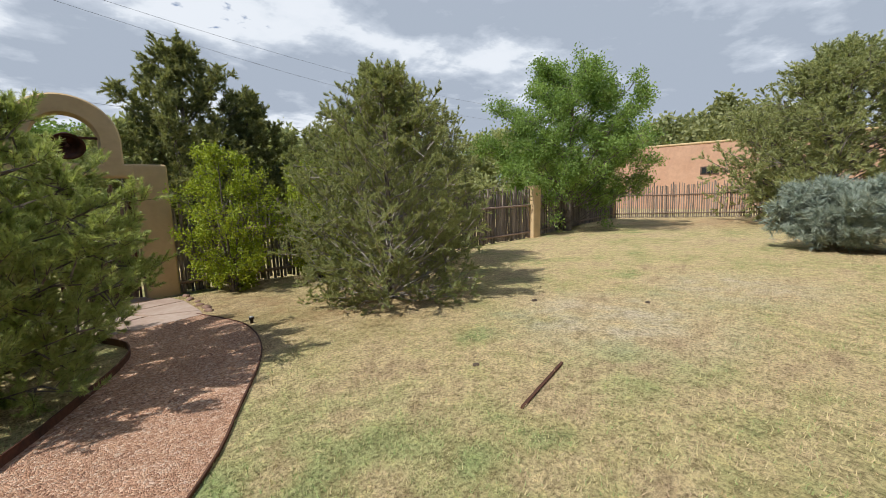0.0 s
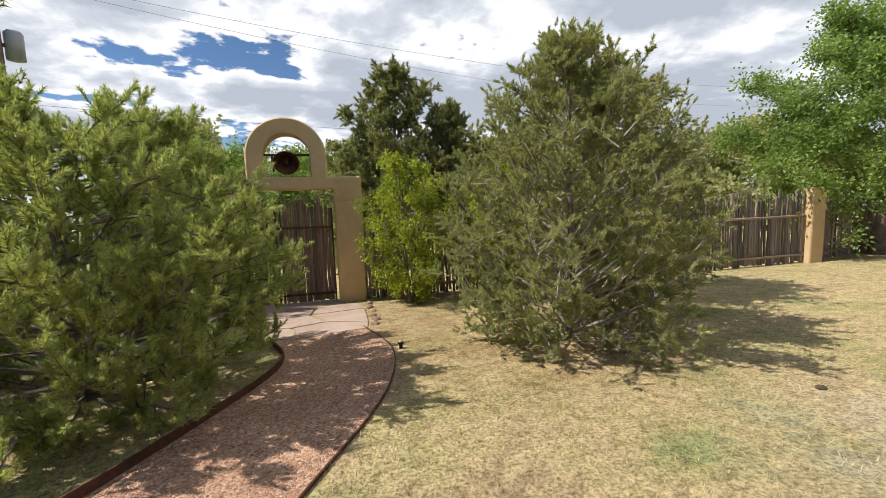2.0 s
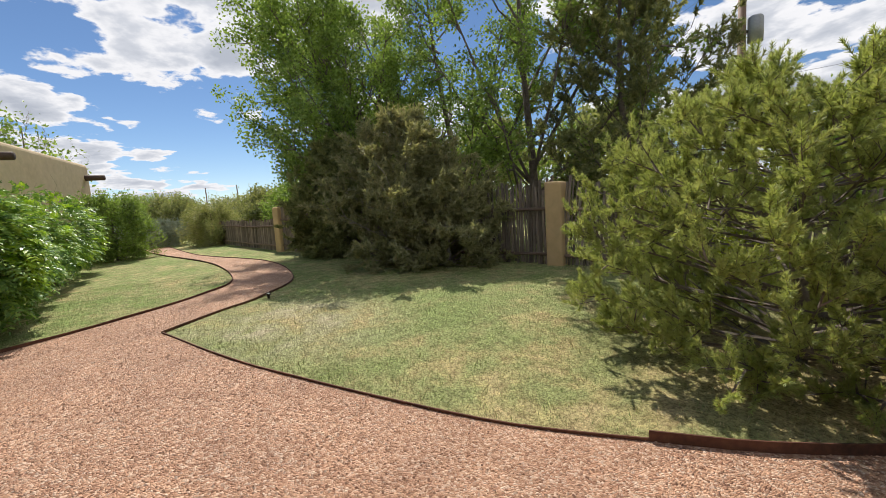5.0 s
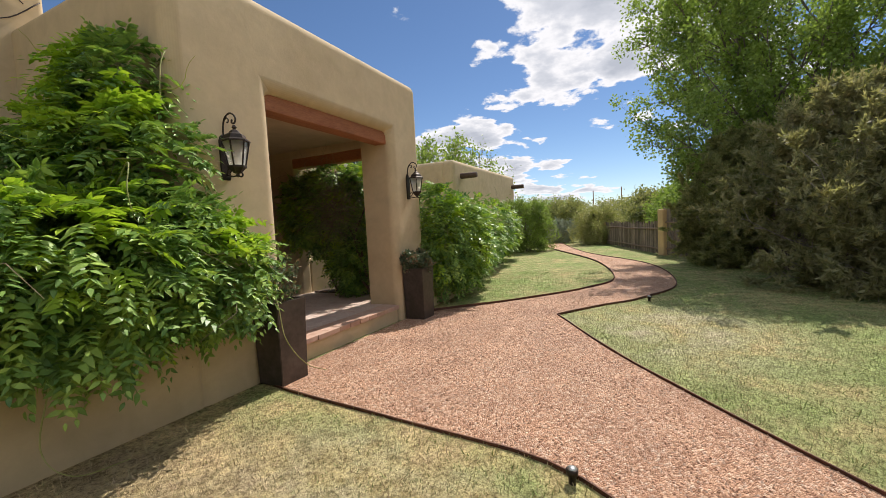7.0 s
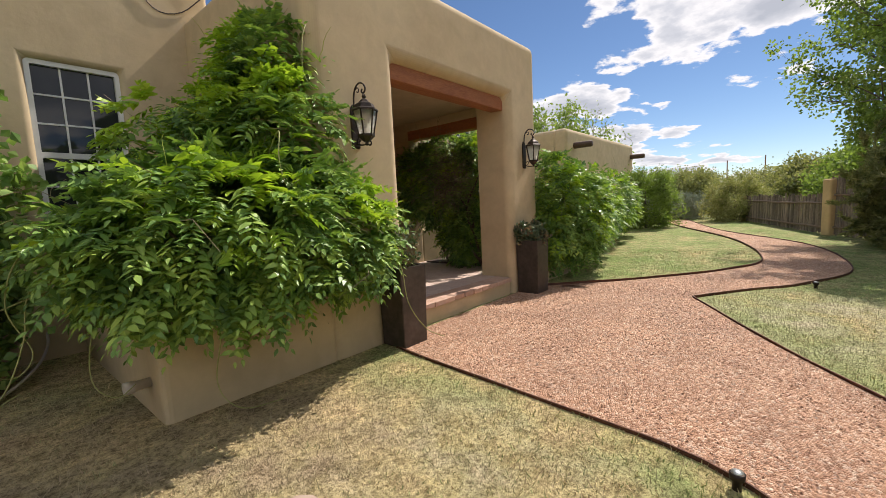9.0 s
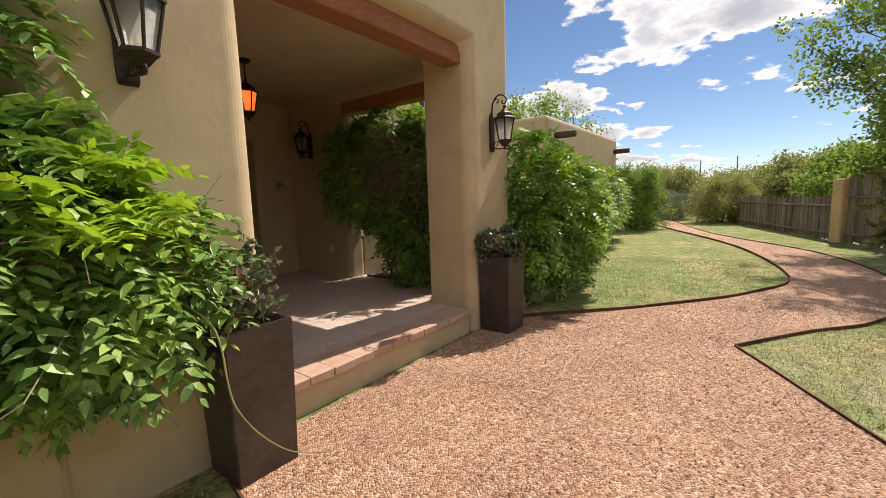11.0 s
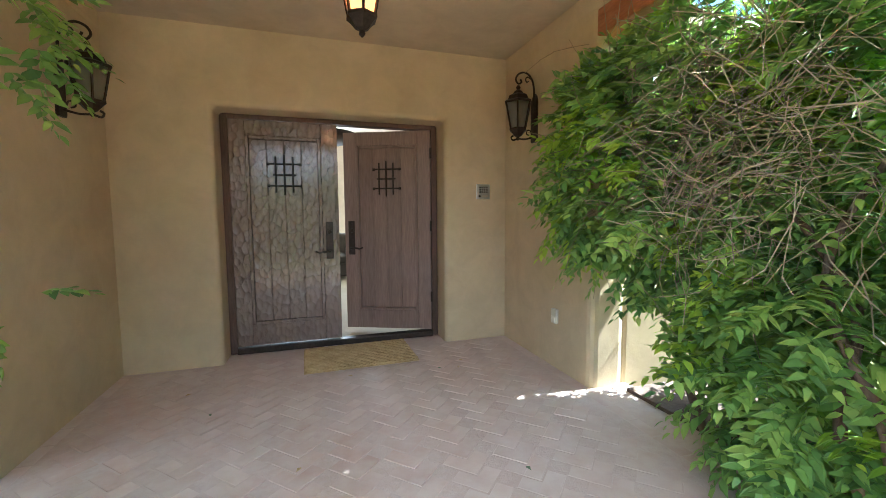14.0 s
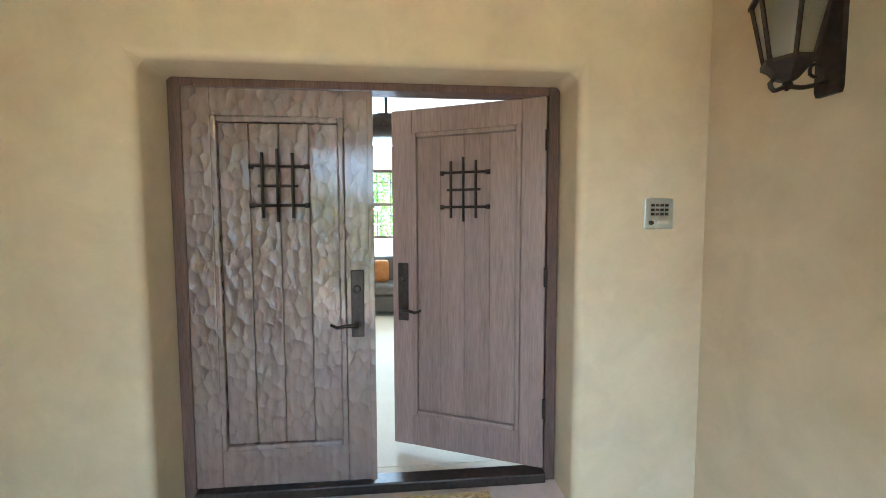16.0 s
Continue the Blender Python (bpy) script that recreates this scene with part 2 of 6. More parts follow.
def stucco_material(name, tint, warm):
    m, N, L, b = shader(name)
    v = where(N, L)
    big, mid = noise_node(N, L, v, 0.7, 5, 0.6), noise_node(N, L, v, 4.0, 6, 0.62, 0.4)
    col = mixed(N, L, ramp_node(N, L, big, [(0.35, (0, 0, 0)), (0.68, (1, 1, 1))]), tint, warm)
    col = mixed(N, L, 1.0, col, ramp_node(N, L, mid, [(0.3, (0.88, 0.87, 0.85)), (0.66, (1.04, 1.03, 1.0))]), "MULTIPLY")
    L.new(col, b.inputs["Base Color"])
    b.inputs["Roughness"].default_value = 0.9
    b.inputs["Specular IOR Level"].default_value = 0.2
    bumped(N, L, b, noise_node(N, L, v, 16, 8, 0.62), 0.16, 0.012)
    return m


def wood_material(name, dark, light, grain=(30, 30, 2.2), rough=0.7, bump=0.5, depth=0.006, random=0.25, world_space=False):
    return surface(name, [dark, tuple((a + c) / 2 for a, c in zip(dark, light)), light], 1.0, 6.0, rough, bump, depth, 8.0, stretch=grain, random=random, world_space=world_space, mix=0.4)


def hammered_wood():
    """Adzed door wood: shallow scooped facets, a thin lacquer."""
    m, N, L, b = shader("adzed_wood")
    v = where(N, L, (21, 21, 14.5), True)
    warp = noise_node(N, L, v, 1.2, 2)
    cmb = N.new("ShaderNodeCombineXYZ")
    soft_warp = N.new("ShaderNodeMath")
    soft_warp.operation = "MULTIPLY"
    soft_warp.inputs[1].default_value = 0.45
    L.new(warp, soft_warp.inputs[0])
    for i in range(3):
        L.new(soft_warp.outputs[0], cmb.inputs[i])
    addv = N.new("ShaderNodeVectorMath")
    L.new(v, addv.inputs[0])
    L.new(cmb.outputs[0], addv.inputs[1])
    vor = N.new("ShaderNodeTexVoronoi")
    vor.feature, vor.inputs["Scale"].default_value = "SMOOTH_F1", 1.0
    vor.inputs["Smoothness"].default_value = 0.28
    L.new(addv.outputs[0], vor.inputs["Vector"])
    bowl = N.new("ShaderNodeMath")
    bowl.operation = "POWER"
    bowl.inputs[1].default_value = 2.0
    L.new(vor.outputs["Distance"], bowl.inputs[0])
    g = where(N, L, (38, 38, 3.0), True)
    grain, worn = noise_node(N, L, g, 1.0, 5), noise_node(N, L, where(N, L), 1.7, 5, 0.6)
    col = ramp_node(N, L, grain, [(0.25, (0.17, 0.116, 0.096)), (0.55, (0.20, 0.142, 0.12)), (0.8, (0.235, 0.172, 0.148))])
    col = mixed(N, L, ramp_node(N, L, worn, [(0.42, (0, 0, 0)), (0.7, (0.35, 0.35, 0.35))]), col, (0.30, 0.23, 0.21))
    L.new(col, b.inputs["Base Color"])
    b.inputs["Roughness"].default_value = 0.2
    b.inputs["Coat Weight"].default_value, b.inputs["Coat Roughness"].default_value = 0.6, 0.12
    bumped(N, L, b, bowl.outputs[0], 1.0, 0.017)
    return m


def glass_material(name, tint=(1, 1, 1), rough=0.0):
    m, N, L, b = shader(name)
    b.inputs["Base Color"].default_value = (*tint, 1)
    b.inputs["Transmission Weight"].default_value, b.inputs["Roughness"].default_value, b.inputs["IOR"].default_value = 1.0, rough, 1.45
    return m


def glow_material(name, colour, strength):
    m, N, L, b = shader(name)
    b.inputs["Base Color"].default_value = (*colour, 1)
    b.inputs["Emission Color"].default_value, b.inputs["Emission Strength"].default_value = (*colour, 1), strength
    return m


M_LAWN, M_BLADES, M_GRAVEL = lawn_material("lawn", False), lawn_material("grass_blades", True), gravel_material()
M_STUCCO = stucco_material("stucco", (0.54, 0.43, 0.28), (0.60, 0.49, 0.33))
M_GATE_STUCCO = stucco_material("gate_stucco", (0.56, 0.40, 0.22), (0.62, 0.46, 0.27))
M_PINK = stucco_material("pink_stucco", (0.50, 0.30, 0.20), (0.56, 0.35, 0.24))
M_CEIL = stucco_material("ceiling_plaster", (0.52, 0.43, 0.30), (0.56, 0.47, 0.34))
M_PLASTER = stucco_material("room_plaster", (0.62, 0.54, 0.44), (0.66, 0.58, 0.48))
M_BEAM = wood_material("beam_wood", (0.30, 0.10, 0.045), (0.54, 0.22, 0.10), (3, 20, 20))
M_DARKBEAM = wood_material("viga_wood", (0.05, 0.03, 0.022), (0.14, 0.08, 0.055), (3, 20, 20))
M_STICK = wood_material("weathered_sticks", (0.10, 0.075, 0.06), (0.36, 0.30, 0.25), (40, 40, 4), 0.9, 0.8, 0.006, 0.45)
M_GATE_STICK = wood_material("gate_sticks", (0.10, 0.055, 0.038), (0.34, 0.23, 0.175), (40, 40, 4), 0.9, 0.8, 0.006, 0.45)
M_RAIL = wood_material("rail_wood", (0.14, 0.09, 0.065), (0.30, 0.22, 0.17), (4, 30, 30), 0.9)
M_BARK = surface("bark", [(0.07, 0.055, 0.045), (0.16, 0.13, 0.11), (0.24, 0.20, 0.17)], 6, 30, 0.95, 0.9, 0.01, 50)
M_GREYBARK = surface("grey_bark", [(0.15, 0.125, 0.105), (0.30, 0.26, 0.225), (0.42, 0.375, 0.33)], 6, 30, 0.95, 0.7, 0.006, 50)
M_TWIG = surface("dry_twigs", [(0.22, 0.17, 0.11), (0.38, 0.31, 0.21)], 3, 20, 0.95, 0.3)
M_STEM = surface("vine_stem_bark", [(0.09, 0.06, 0.045), (0.17, 0.12, 0.09), (0.25, 0.19, 0.15)], 8, 40, 0.9, 0.8, 0.006, 60)
M_PINYON = foliage("pinyon_needles", [(0.240, 0.290, 0.110), (0.450, 0.510, 0.190), (0.560, 0.560, 0.260)], 0.5, 0.3, 0.44, 9.0)
M_JUNIPER = foliage("juniper_needles", [(0.210, 0.240, 0.110), (0.400, 0.425, 0.185), (0.500, 0.495, 0.250)], 0.6, 0.5)
M_DARKJUN = foliage("dark_juniper_needles", [(0.150, 0.180, 0.080), (0.300, 0.325, 0.145), (0.440, 0.430, 0.210)], 0.6, 0.5)
M_GREYJUN = foliage("grey_juniper_needles", [(0.225, 0.235, 0.125), (0.370, 0.370, 0.205), (0.500, 0.470, 0.285)], 0.6, 0.5)
M_FARPINE = foliage("far_pine_needles", [(0.135, 0.150, 0.066), (0.285, 0.300, 0.125), (0.400, 0.385, 0.180)], 0.6, 0.5)
M_ELM = foliage("elm_leaves", [(0.125, 0.195, 0.050), (0.240, 0.350, 0.090), (0.380, 0.500, 0.145)], 0.5, 0.5, 0.5, 2.0)
M_YELLOW = foliage("yellow_green_leaves", [(0.184, 0.241, 0.023), (0.345, 0.414, 0.034), (0.506, 0.552, 0.057)], 0.5, 0.5, 0.35)
M_WISTERIA = foliage("wisteria_leaves", [(0.085, 0.180, 0.055), (0.220, 0.370, 0.090), (0.460, 0.610, 0.140)], 0.38, 0.5, 0.24, 3.0)
M_SHRUB = foliage("broad_shrub_leaves", [(0.13, 0.25, 0.075), (0.27, 0.42, 0.13), (0.46, 0.60, 0.20)], 0.42, 0.5, 0.36, 3.0)
M_LIME = foliage("young_wisteria_leaves", [(0.17, 0.32, 0.035), (0.36, 0.54, 0.055), (0.52, 0.68, 0.085)], 0.4, 0.5, 0.36, 3.0)
M_SAGE = foliage("sage_leaves", [(0.20, 0.25, 0.20), (0.33, 0.38, 0.31), (0.45, 0.49, 0.41)], 0.8, 0.5, 0.1)
M_ROSE = foliage("rose_leaves", [(0.055, 0.10, 0.055), (0.13, 0.18, 0.10), (0.28, 0.17, 0.11)], 0.4, 0.7, 0.2, 6)
M_EDGE = surface("rusty_steel", [(0.055, 0.028, 0.018), (0.12, 0.05, 0.03), (0.17, 0.08, 0.045)], 3, 25, 0.75, 0.3, 0.002, 120, 0.4)
M_BRICK = surface("porch_brick", [(0.50, 0.345, 0.275), (0.58, 0.455, 0.385), (0.65, 0.55, 0.49)], 0.9, 7, 0.7, 0.3, 0.003, 60, random=0.045)
M_EDGEBRICK = surface("edge_brick", [(0.42, 0.24, 0.165), (0.51, 0.33, 0.245), (0.58, 0.42, 0.33)], 2, 12, 0.75, 0.4, 0.004, 60, random=0.06)
M_PALE = foliage("pale_blossom", [(0.22, 0.27, 0.08), (0.38, 0.40, 0.16), (0.56, 0.54, 0.30)], 0.6, 0.5, 0.3)
M_MORTAR = surface("porch_mortar", [(0.50, 0.37, 0.305), (0.60, 0.49, 0.425)], 2, 20, 0.9, 0.4)
M_FLAG = surface("flagstone", [(0.33, 0.225, 0.17), (0.42, 0.31, 0.245), (0.48, 0.375, 0.31)], 2, 12, 0.85, 0.4, 0.008, 30)
M_IRON = surface("dark_iron", [(0.022, 0.017, 0.015), (0.045, 0.033, 0.027), (0.07, 0.05, 0.038)], 5, 40, 0.5, 0.25, 0.002, 120, 0.6)
M_PLANTER = surface("planter_metal", [(0.05, 0.043, 0.038), (0.085, 0.07, 0.062), (0.12, 0.10, 0.09)], 3, 18, 0.45, 0.15, 0.002, 90, 0.5)
M_SOIL = surface("soil", [(0.06, 0.04, 0.03), (0.14, 0.10, 0.07)], 4, 30, 0.95, 0.8, 0.01, 50)
M_BELL = surface("rusty_bell", [(0.05, 0.022, 0.015), (0.13, 0.05, 0.03)], 5, 30, 0.6, 0.3, 0.002, 80, 0.5)
M_DOOR = hammered_wood()
M_PLAINDOOR = wood_material("worn_door_wood", (0.17, 0.108, 0.086), (0.29, 0.20, 0.165), (16, 16, 1.4), 0.42, 0.25, 0.004, 0.06)
M_DOORFRAME = wood_material("door_frame_wood", (0.07, 0.038, 0.028), (0.15, 0.085, 0.06), (30, 30, 2.5))
M_GLASS = glass_material("clear_glass")
M_FROST = glass_material("seeded_glass", (0.95, 0.94, 0.9), 0.45)
M_WHITE = surface("white_paint", [(0.70, 0.70, 0.68), (0.78, 0.78, 0.76)], 2, 15, 0.5, 0.1)
M_BULB = glow_material("lit_bulb", (1.0, 0.62, 0.26), 2.5)
M_LIT = glow_material("lit_amber_glass", (1.0, 0.46, 0.14), 0.13)
M_CANDLE = surface("candle_sleeve", [(0.55, 0.50, 0.40), (0.66, 0.60, 0.5)], 4, 20, 0.6, 0.0)
M_JUTE = surface("jute", [(0.30, 0.20, 0.085), (0.46, 0.33, 0.15), (0.58, 0.44, 0.23)], 9, 60, 0.95, 0.9, 0.006, 110)
M_STEEL = surface("brushed_steel", [(0.5, 0.52, 0.5), (0.62, 0.64, 0.62)], 5, 40, 0.35, 0.1, 0.001, 150, 0.9)
M_PLASTIC = surface("ivory_plastic", [(0.62, 0.58, 0.48), (0.68, 0.64, 0.54)], 5, 20, 0.4, 0.0)
M_PVC = surface("pale_pipe", [(0.50, 0.44, 0.36), (0.58, 0.52, 0.44)], 5, 20, 0.5, 0.1)
M_CARPET = surface("cream_carpet", [(0.56, 0.50, 0.41), (0.66, 0.60, 0.50)], 2, 60, 0.95, 0.5, 0.006, 160)
M_SOFA = surface("grey_linen", [(0.07, 0.062, 0.055), (0.13, 0.115, 0.10)], 4, 60, 0.9, 0.5, 0.004, 140)
M_CUSHION = surface("rust_cushion", [(0.32, 0.12, 0.03), (0.48, 0.22, 0.06)], 8, 40, 0.9, 0.4)
M_POLE = wood_material("pole_wood", (0.12, 0.07, 0.045), (0.26, 0.16, 0.10), (20, 20, 2))
M_CAN = surface("transformer_grey", [(0.30, 0.31, 0.32), (0.42, 0.43, 0.44)], 3, 20, 0.5, 0.1, 0.002, 60, 0.3)
M_CABLE = surface("grey_cable", [(0.16, 0.16, 0.165), (0.24, 0.24, 0.24)], 5, 30, 0.6, 0.0)
M_DARKGLASS = surface("window_glass_dark", [(0.02, 0.022, 0.025), (0.03, 0.033, 0.036)], 1, 5, 0.04, 0.0)
M_HILL = surface("wooded_hill", [(0.030, 0.045, 0.022), (0.06, 0.075, 0.035), (0.12, 0.11, 0.06)], 0.12, 0.9, 0.95, 0.8, 0.6, 0.7)
M_ROCK = surface("reddish_rock", [(0.17, 0.10, 0.07), (0.30, 0.19, 0.14)], 8, 40, 0.9, 0.5, 0.008, 30)


# ---- building blocks ----
def part(name, bm, material, parent=None, label="", smooth=False):
    me = bpy.data.meshes.new(name)
    bm.to_mesh(me)
    bm.free()
    me.materials.append(material)
    if smooth:
        me.polygons.foreach_set("use_smooth", [True] * len(me.polygons))
    ob = new(name, me)
    if parent is not None:
        ob.parent = parent
    if label:
        ob["label"] = label
    return ob


def root(name, place, label, category, group="", turn=0.0):
    ob = new(name)
    ob.matrix_world = pose(*place, 0, 0, turn)
    ob.empty_display_size = 0.2
    return tagged(ob, label, category, group)


def mesh_object(name, verts, faces, material, parent=None, smooth=False):
    """A mesh out of arrays: verts n x 3, faces m x 3 or m x 4."""
    verts, faces = np.asarray(verts, np.float32), np.asarray(faces, np.int32)
    me = bpy.data.meshes.new(name)
    k = faces.shape[1]
    me.vertices.add(len(verts))
    me.vertices.foreach_set("co", verts.ravel())
    me.loops.add(faces.size)
    me.loops.foreach_set("vertex_index", faces.ravel())
    me.polygons.add(len(faces))
    me.polygons.foreach_set("loop_start", np.arange(len(faces), dtype=np.int32) * k)
    me.polygons.foreach_set("loop_total", np.full(len(faces), k, np.int32))
    me.polygons.foreach_set("use_smooth", np.full(len(faces), smooth))
    me.materials.append(material)
    me.update(calc_edges=True)
    me.validate()
    ob = new(name, me)
    if parent is not None:
        ob.parent = parent
    return ob


def box(bm, x0, x1, y0, y1, z0, z1, bevel=0.0, segments=2):
    made = bmesh.ops.create_cube(bm, size=1.0, matrix=Matrix.Translation(((x0 + x1) / 2, (y0 + y1) / 2, (z0 + z1) / 2)) @ Matrix.Diagonal((x1 - x0, y1 - y0, z1 - z0, 1)))
    if bevel:
        edges = {e for v in made["verts"] for e in v.link_edges}
        bmesh.ops.bevel(bm, geom=list(edges), offset=bevel, segments=segments, affect="EDGES", profile=0.5)
    return bm


def boxed(x0, x1, y0, y1, z0, z1, bevel=0.0, segments=2):
    return box(bmesh.new(), x0, x1, y0, y1, z0, z1, bevel, segments)


def lathe(bm, profile, sides, m=Matrix(), turn=0.0):
    """Turns (radius, z) pairs round z."""
    rings = []
    for r, z in profile:
        rings.append([bm.verts.new(m @ Vector((r * math.cos(turn + 2 * math.pi * i / sides), r * math.sin(turn + 2 * math.pi * i / sides), z))) for i in range(sides)])
    for a, b in zip(rings, rings[1:]):
        for i in range(sides):
            j = (i + 1) % sides
            bm.faces.new((a[i], a[j], b[j], b[i]))
    bm.faces.new(list(reversed(rings[0])))
    bm.faces.new(rings[-1])
    return bm


def tube(bm, points, radii, sides=6):
    """A tapered tube along points."""
    pts = [Vector(p) for p in points]
    if isinstance(radii, (int, float)):
        radii = [radii] * len(pts)
    rings = []
    side = None
    for i, p in enumerate(pts):
        d = (pts[min(i + 1, len(pts) - 1)] - pts[max(i - 1, 0)]).normalized()
        if side is None:
            side = d.orthogonal().normalized()
        side = (side - d * side.dot(d)).normalized()
        up = d.cross(side)
        rings.append([bm.verts.new(p + float(radii[i]) * (math.cos(2 * math.pi * k / sides) * side + math.sin(2 * math.pi * k / sides) * up)) for k in range(sides)])
    for a, b in zip(rings, rings[1:]):
        for k in range(sides):
            j = (k + 1) % sides
            bm.faces.new((a[k], a[j], b[j], b[k]))
    bm.faces.new(list(reversed(rings[0])))
    bm.faces.new(rings[-1])
    return bm


def smooth_line(points, step=0.25, corners=()):
    """A Catmull-Rom curve through points; sharp at the given indices."""
    pts = [Vector(p) for p in points]
    out = []
    for i in range(len(pts) - 1):
        p1, p2 = pts[i], pts[i + 1]
        p0 = pts[i - 1] if i > 0 and i not in corners else p1 - (p2 - p1)
        p3 = pts[i + 2] if i + 2 < len(pts) and i + 1 not in corners else p2 + (p2 - p1)
        n = max(2, int((p2 - p1).length / step))
        for k in range(n):
            t = k / n
            out.append(0.5 * (2 * p1 + (p2 - p0) * t + (2 * p0 - 5 * p1 + 4 * p2 - p3) * t * t + (3 * p1 - p0 - 3 * p2 + p3) * t ** 3))
    out.append(pts[-1])
    return out


def resample(line, n):
    pts = np.array([tuple(p) for p in line])
    d = np.r_[0, np.cumsum(np.linalg.norm(np.diff(pts, axis=0), axis=1))]
    s = np.linspace(0, d[-1], n)
    return np.stack([np.interp(s, d, pts[:, k]) for k in range(pts.shape[1])], 1)


def soft(x, a, b):
    t = np.clip((np.asarray(x, float) - a) / (b - a), 0, 1)
    return t * t * (3 - 2 * t)


def ground_z(x, y):
    """The lawn falls away to the north, towards the gate, with a shallow dip where the path forks."""
    x, y = np.asarray(x, float), np.asarray(y, float)
    dip = 0.12 * np.exp(-((x + 1.6) / 2.0) ** 2 - ((y - 2.2) / 1.5) ** 2)
    return 0.04 - dip - 0.5 * soft(x, -5.5, -0.5) * soft(y, -1.0, 11.0) * (1 - 0.55 * soft(x, 4, 18))


def gz(x, y):
    return float(ground_z(x, y))


# ---- ground ----
xs = np.concatenate([[-3000, -1200, -500, -220, -110, -60, -42], np.arange(-32, 36, 0.4), [42, 60, 110, 220, 500, 1200, 3000]])
ys = np.concatenate([[-3000, -1200, -500, -220, -110, -60, -30], np.arange(-16, 22, 0.4), [30, 60, 110, 220, 500, 1200, 3000]])
gx, gy = np.meshgrid(xs, ys)
gverts = np.stack([gx.ravel(), gy.ravel(), ground_z(gx, gy).ravel()], 1)
nx, ny = len(xs), len(ys)
idx = np.arange(nx * ny).reshape(ny, nx)
gfaces = np.stack([idx[:-1, :-1].ravel(), idx[:-1, 1:].ravel(), idx[1:, 1:].ravel(), idx[1:, :-1].ravel()], 1)
ground = tagged(mesh_object("ground", gverts, gfaces, M_LAWN, smooth=True), "dry straw-coloured lawn with greener patches", "lawn", kind="structure")

EAST = smooth_line([(1.50, 7.10), (1.76, 5.80), (1.52, 4.45), (0.85, 3.12), (0.42, 2.42), (-0.42, 1.48), (-1.28, 0.38), (-1.42, -0.62), (-1.56, -1.95), (-1.68, -2.70)])
WEST = smooth_line([(0.22, 6.75), (0.50, 5.55), (-0.22, 3.85), (-0.88, 3.02), (-1.80, 2.05), (-3.40, 0.62), (-5.25, -0.44)])
FAR_NORTH = smooth_line([(-5.25, -0.44), (-6.10, 0.15), (-6.90, 0.78), (-8.80, 1.42), (-12.7, 0.90), (-17.5, -1.45), (-25.0, -3.7)], corners=())
FAR_SOUTH = smooth_line([(-5.06, -2.58), (-5.32, -2.32), (-5.60, -2.02), (-6.45, -1.25), (-7.75, -0.33), (-9.50, 0.16), (-13.8, -0.73), (-19.0, -2.90), (-25.0, -5.2)])


def loft(a, b, along, across):
    """A sheet between two lines on the ground, 12 mm above the lawn."""
    a, b = resample(a, along), resample(b, along)
    t = np.linspace(0, 1, across)[None, :, None]
    p = a[:, None, :2] * (1 - t) + b[:, None, :2] * t
    v = np.stack([p[..., 0], p[..., 1], ground_z(p[..., 0], p[..., 1]) + 0.012], -1).reshape(-1, 3)
    i = np.arange(along * across).reshape(along, across)
    f = np.stack([i[:-1, :-1].ravel(), i[1:, :-1].ravel(), i[1:, 1:].ravel(), i[:-1, 1:].ravel()], 1)
    return v, f


def flat(points):
    return [Vector((p[0], p[1], 0)) for p in points]


sheets = [loft(flat(EAST), flat(WEST), 60, 14), loft([Vector((-1.68, -2.7, 0)), Vector((-5.35, -2.7, 0))], [Vector((-1.68, -2.7, 0)), Vector((-5.25, -0.44, 0))], 24, 14),
          loft(flat(FAR_NORTH), flat(FAR_SOUTH), 60, 8), loft([Vector((-5.25, -0.44, 0)), Vector((-5.35, -2.3, 0))], [Vector((-5.35, -2.7, 0)), Vector((-5.36, -2.69, 0))], 8, 4)]
vv, ff, base = [], [], 0
for v, f in sheets:
    vv.append(v)
    ff.append(f + base)
    base += len(v)
gravel = tagged(mesh_object("gravel_path", np.concatenate(vv), np.concatenate(ff), M_GRAVEL, smooth=True), "pinkish crushed gravel garden path", "path", kind="structure")
GRAVEL_OUTLINES = [np.array([p[:2] for p in EAST] + [(-5.35, -2.7)] + [p[:2] for p in reversed(WEST)]), np.array([p[:2] for p in FAR_NORTH] + [p[:2] for p in reversed(FAR_SOUTH)])]


def inside(px, py, poly):
    hit = np.zeros(px.shape, bool)
    x0, y0 = poly[-1]
    for x1, y1 in poly:
        cross = ((y1 > py) != (y0 > py)) & (px < (x0 - x1) * (py - y1) / (y0 - y1 + 1e-12) + x1)
        hit ^= cross
        x0, y0 = x1, y1
    return hit


def on_gravel(px, py):
    return inside(px, py, GRAVEL_OUTLINES[0]) | inside(px, py, GRAVEL_OUTLINES[1])


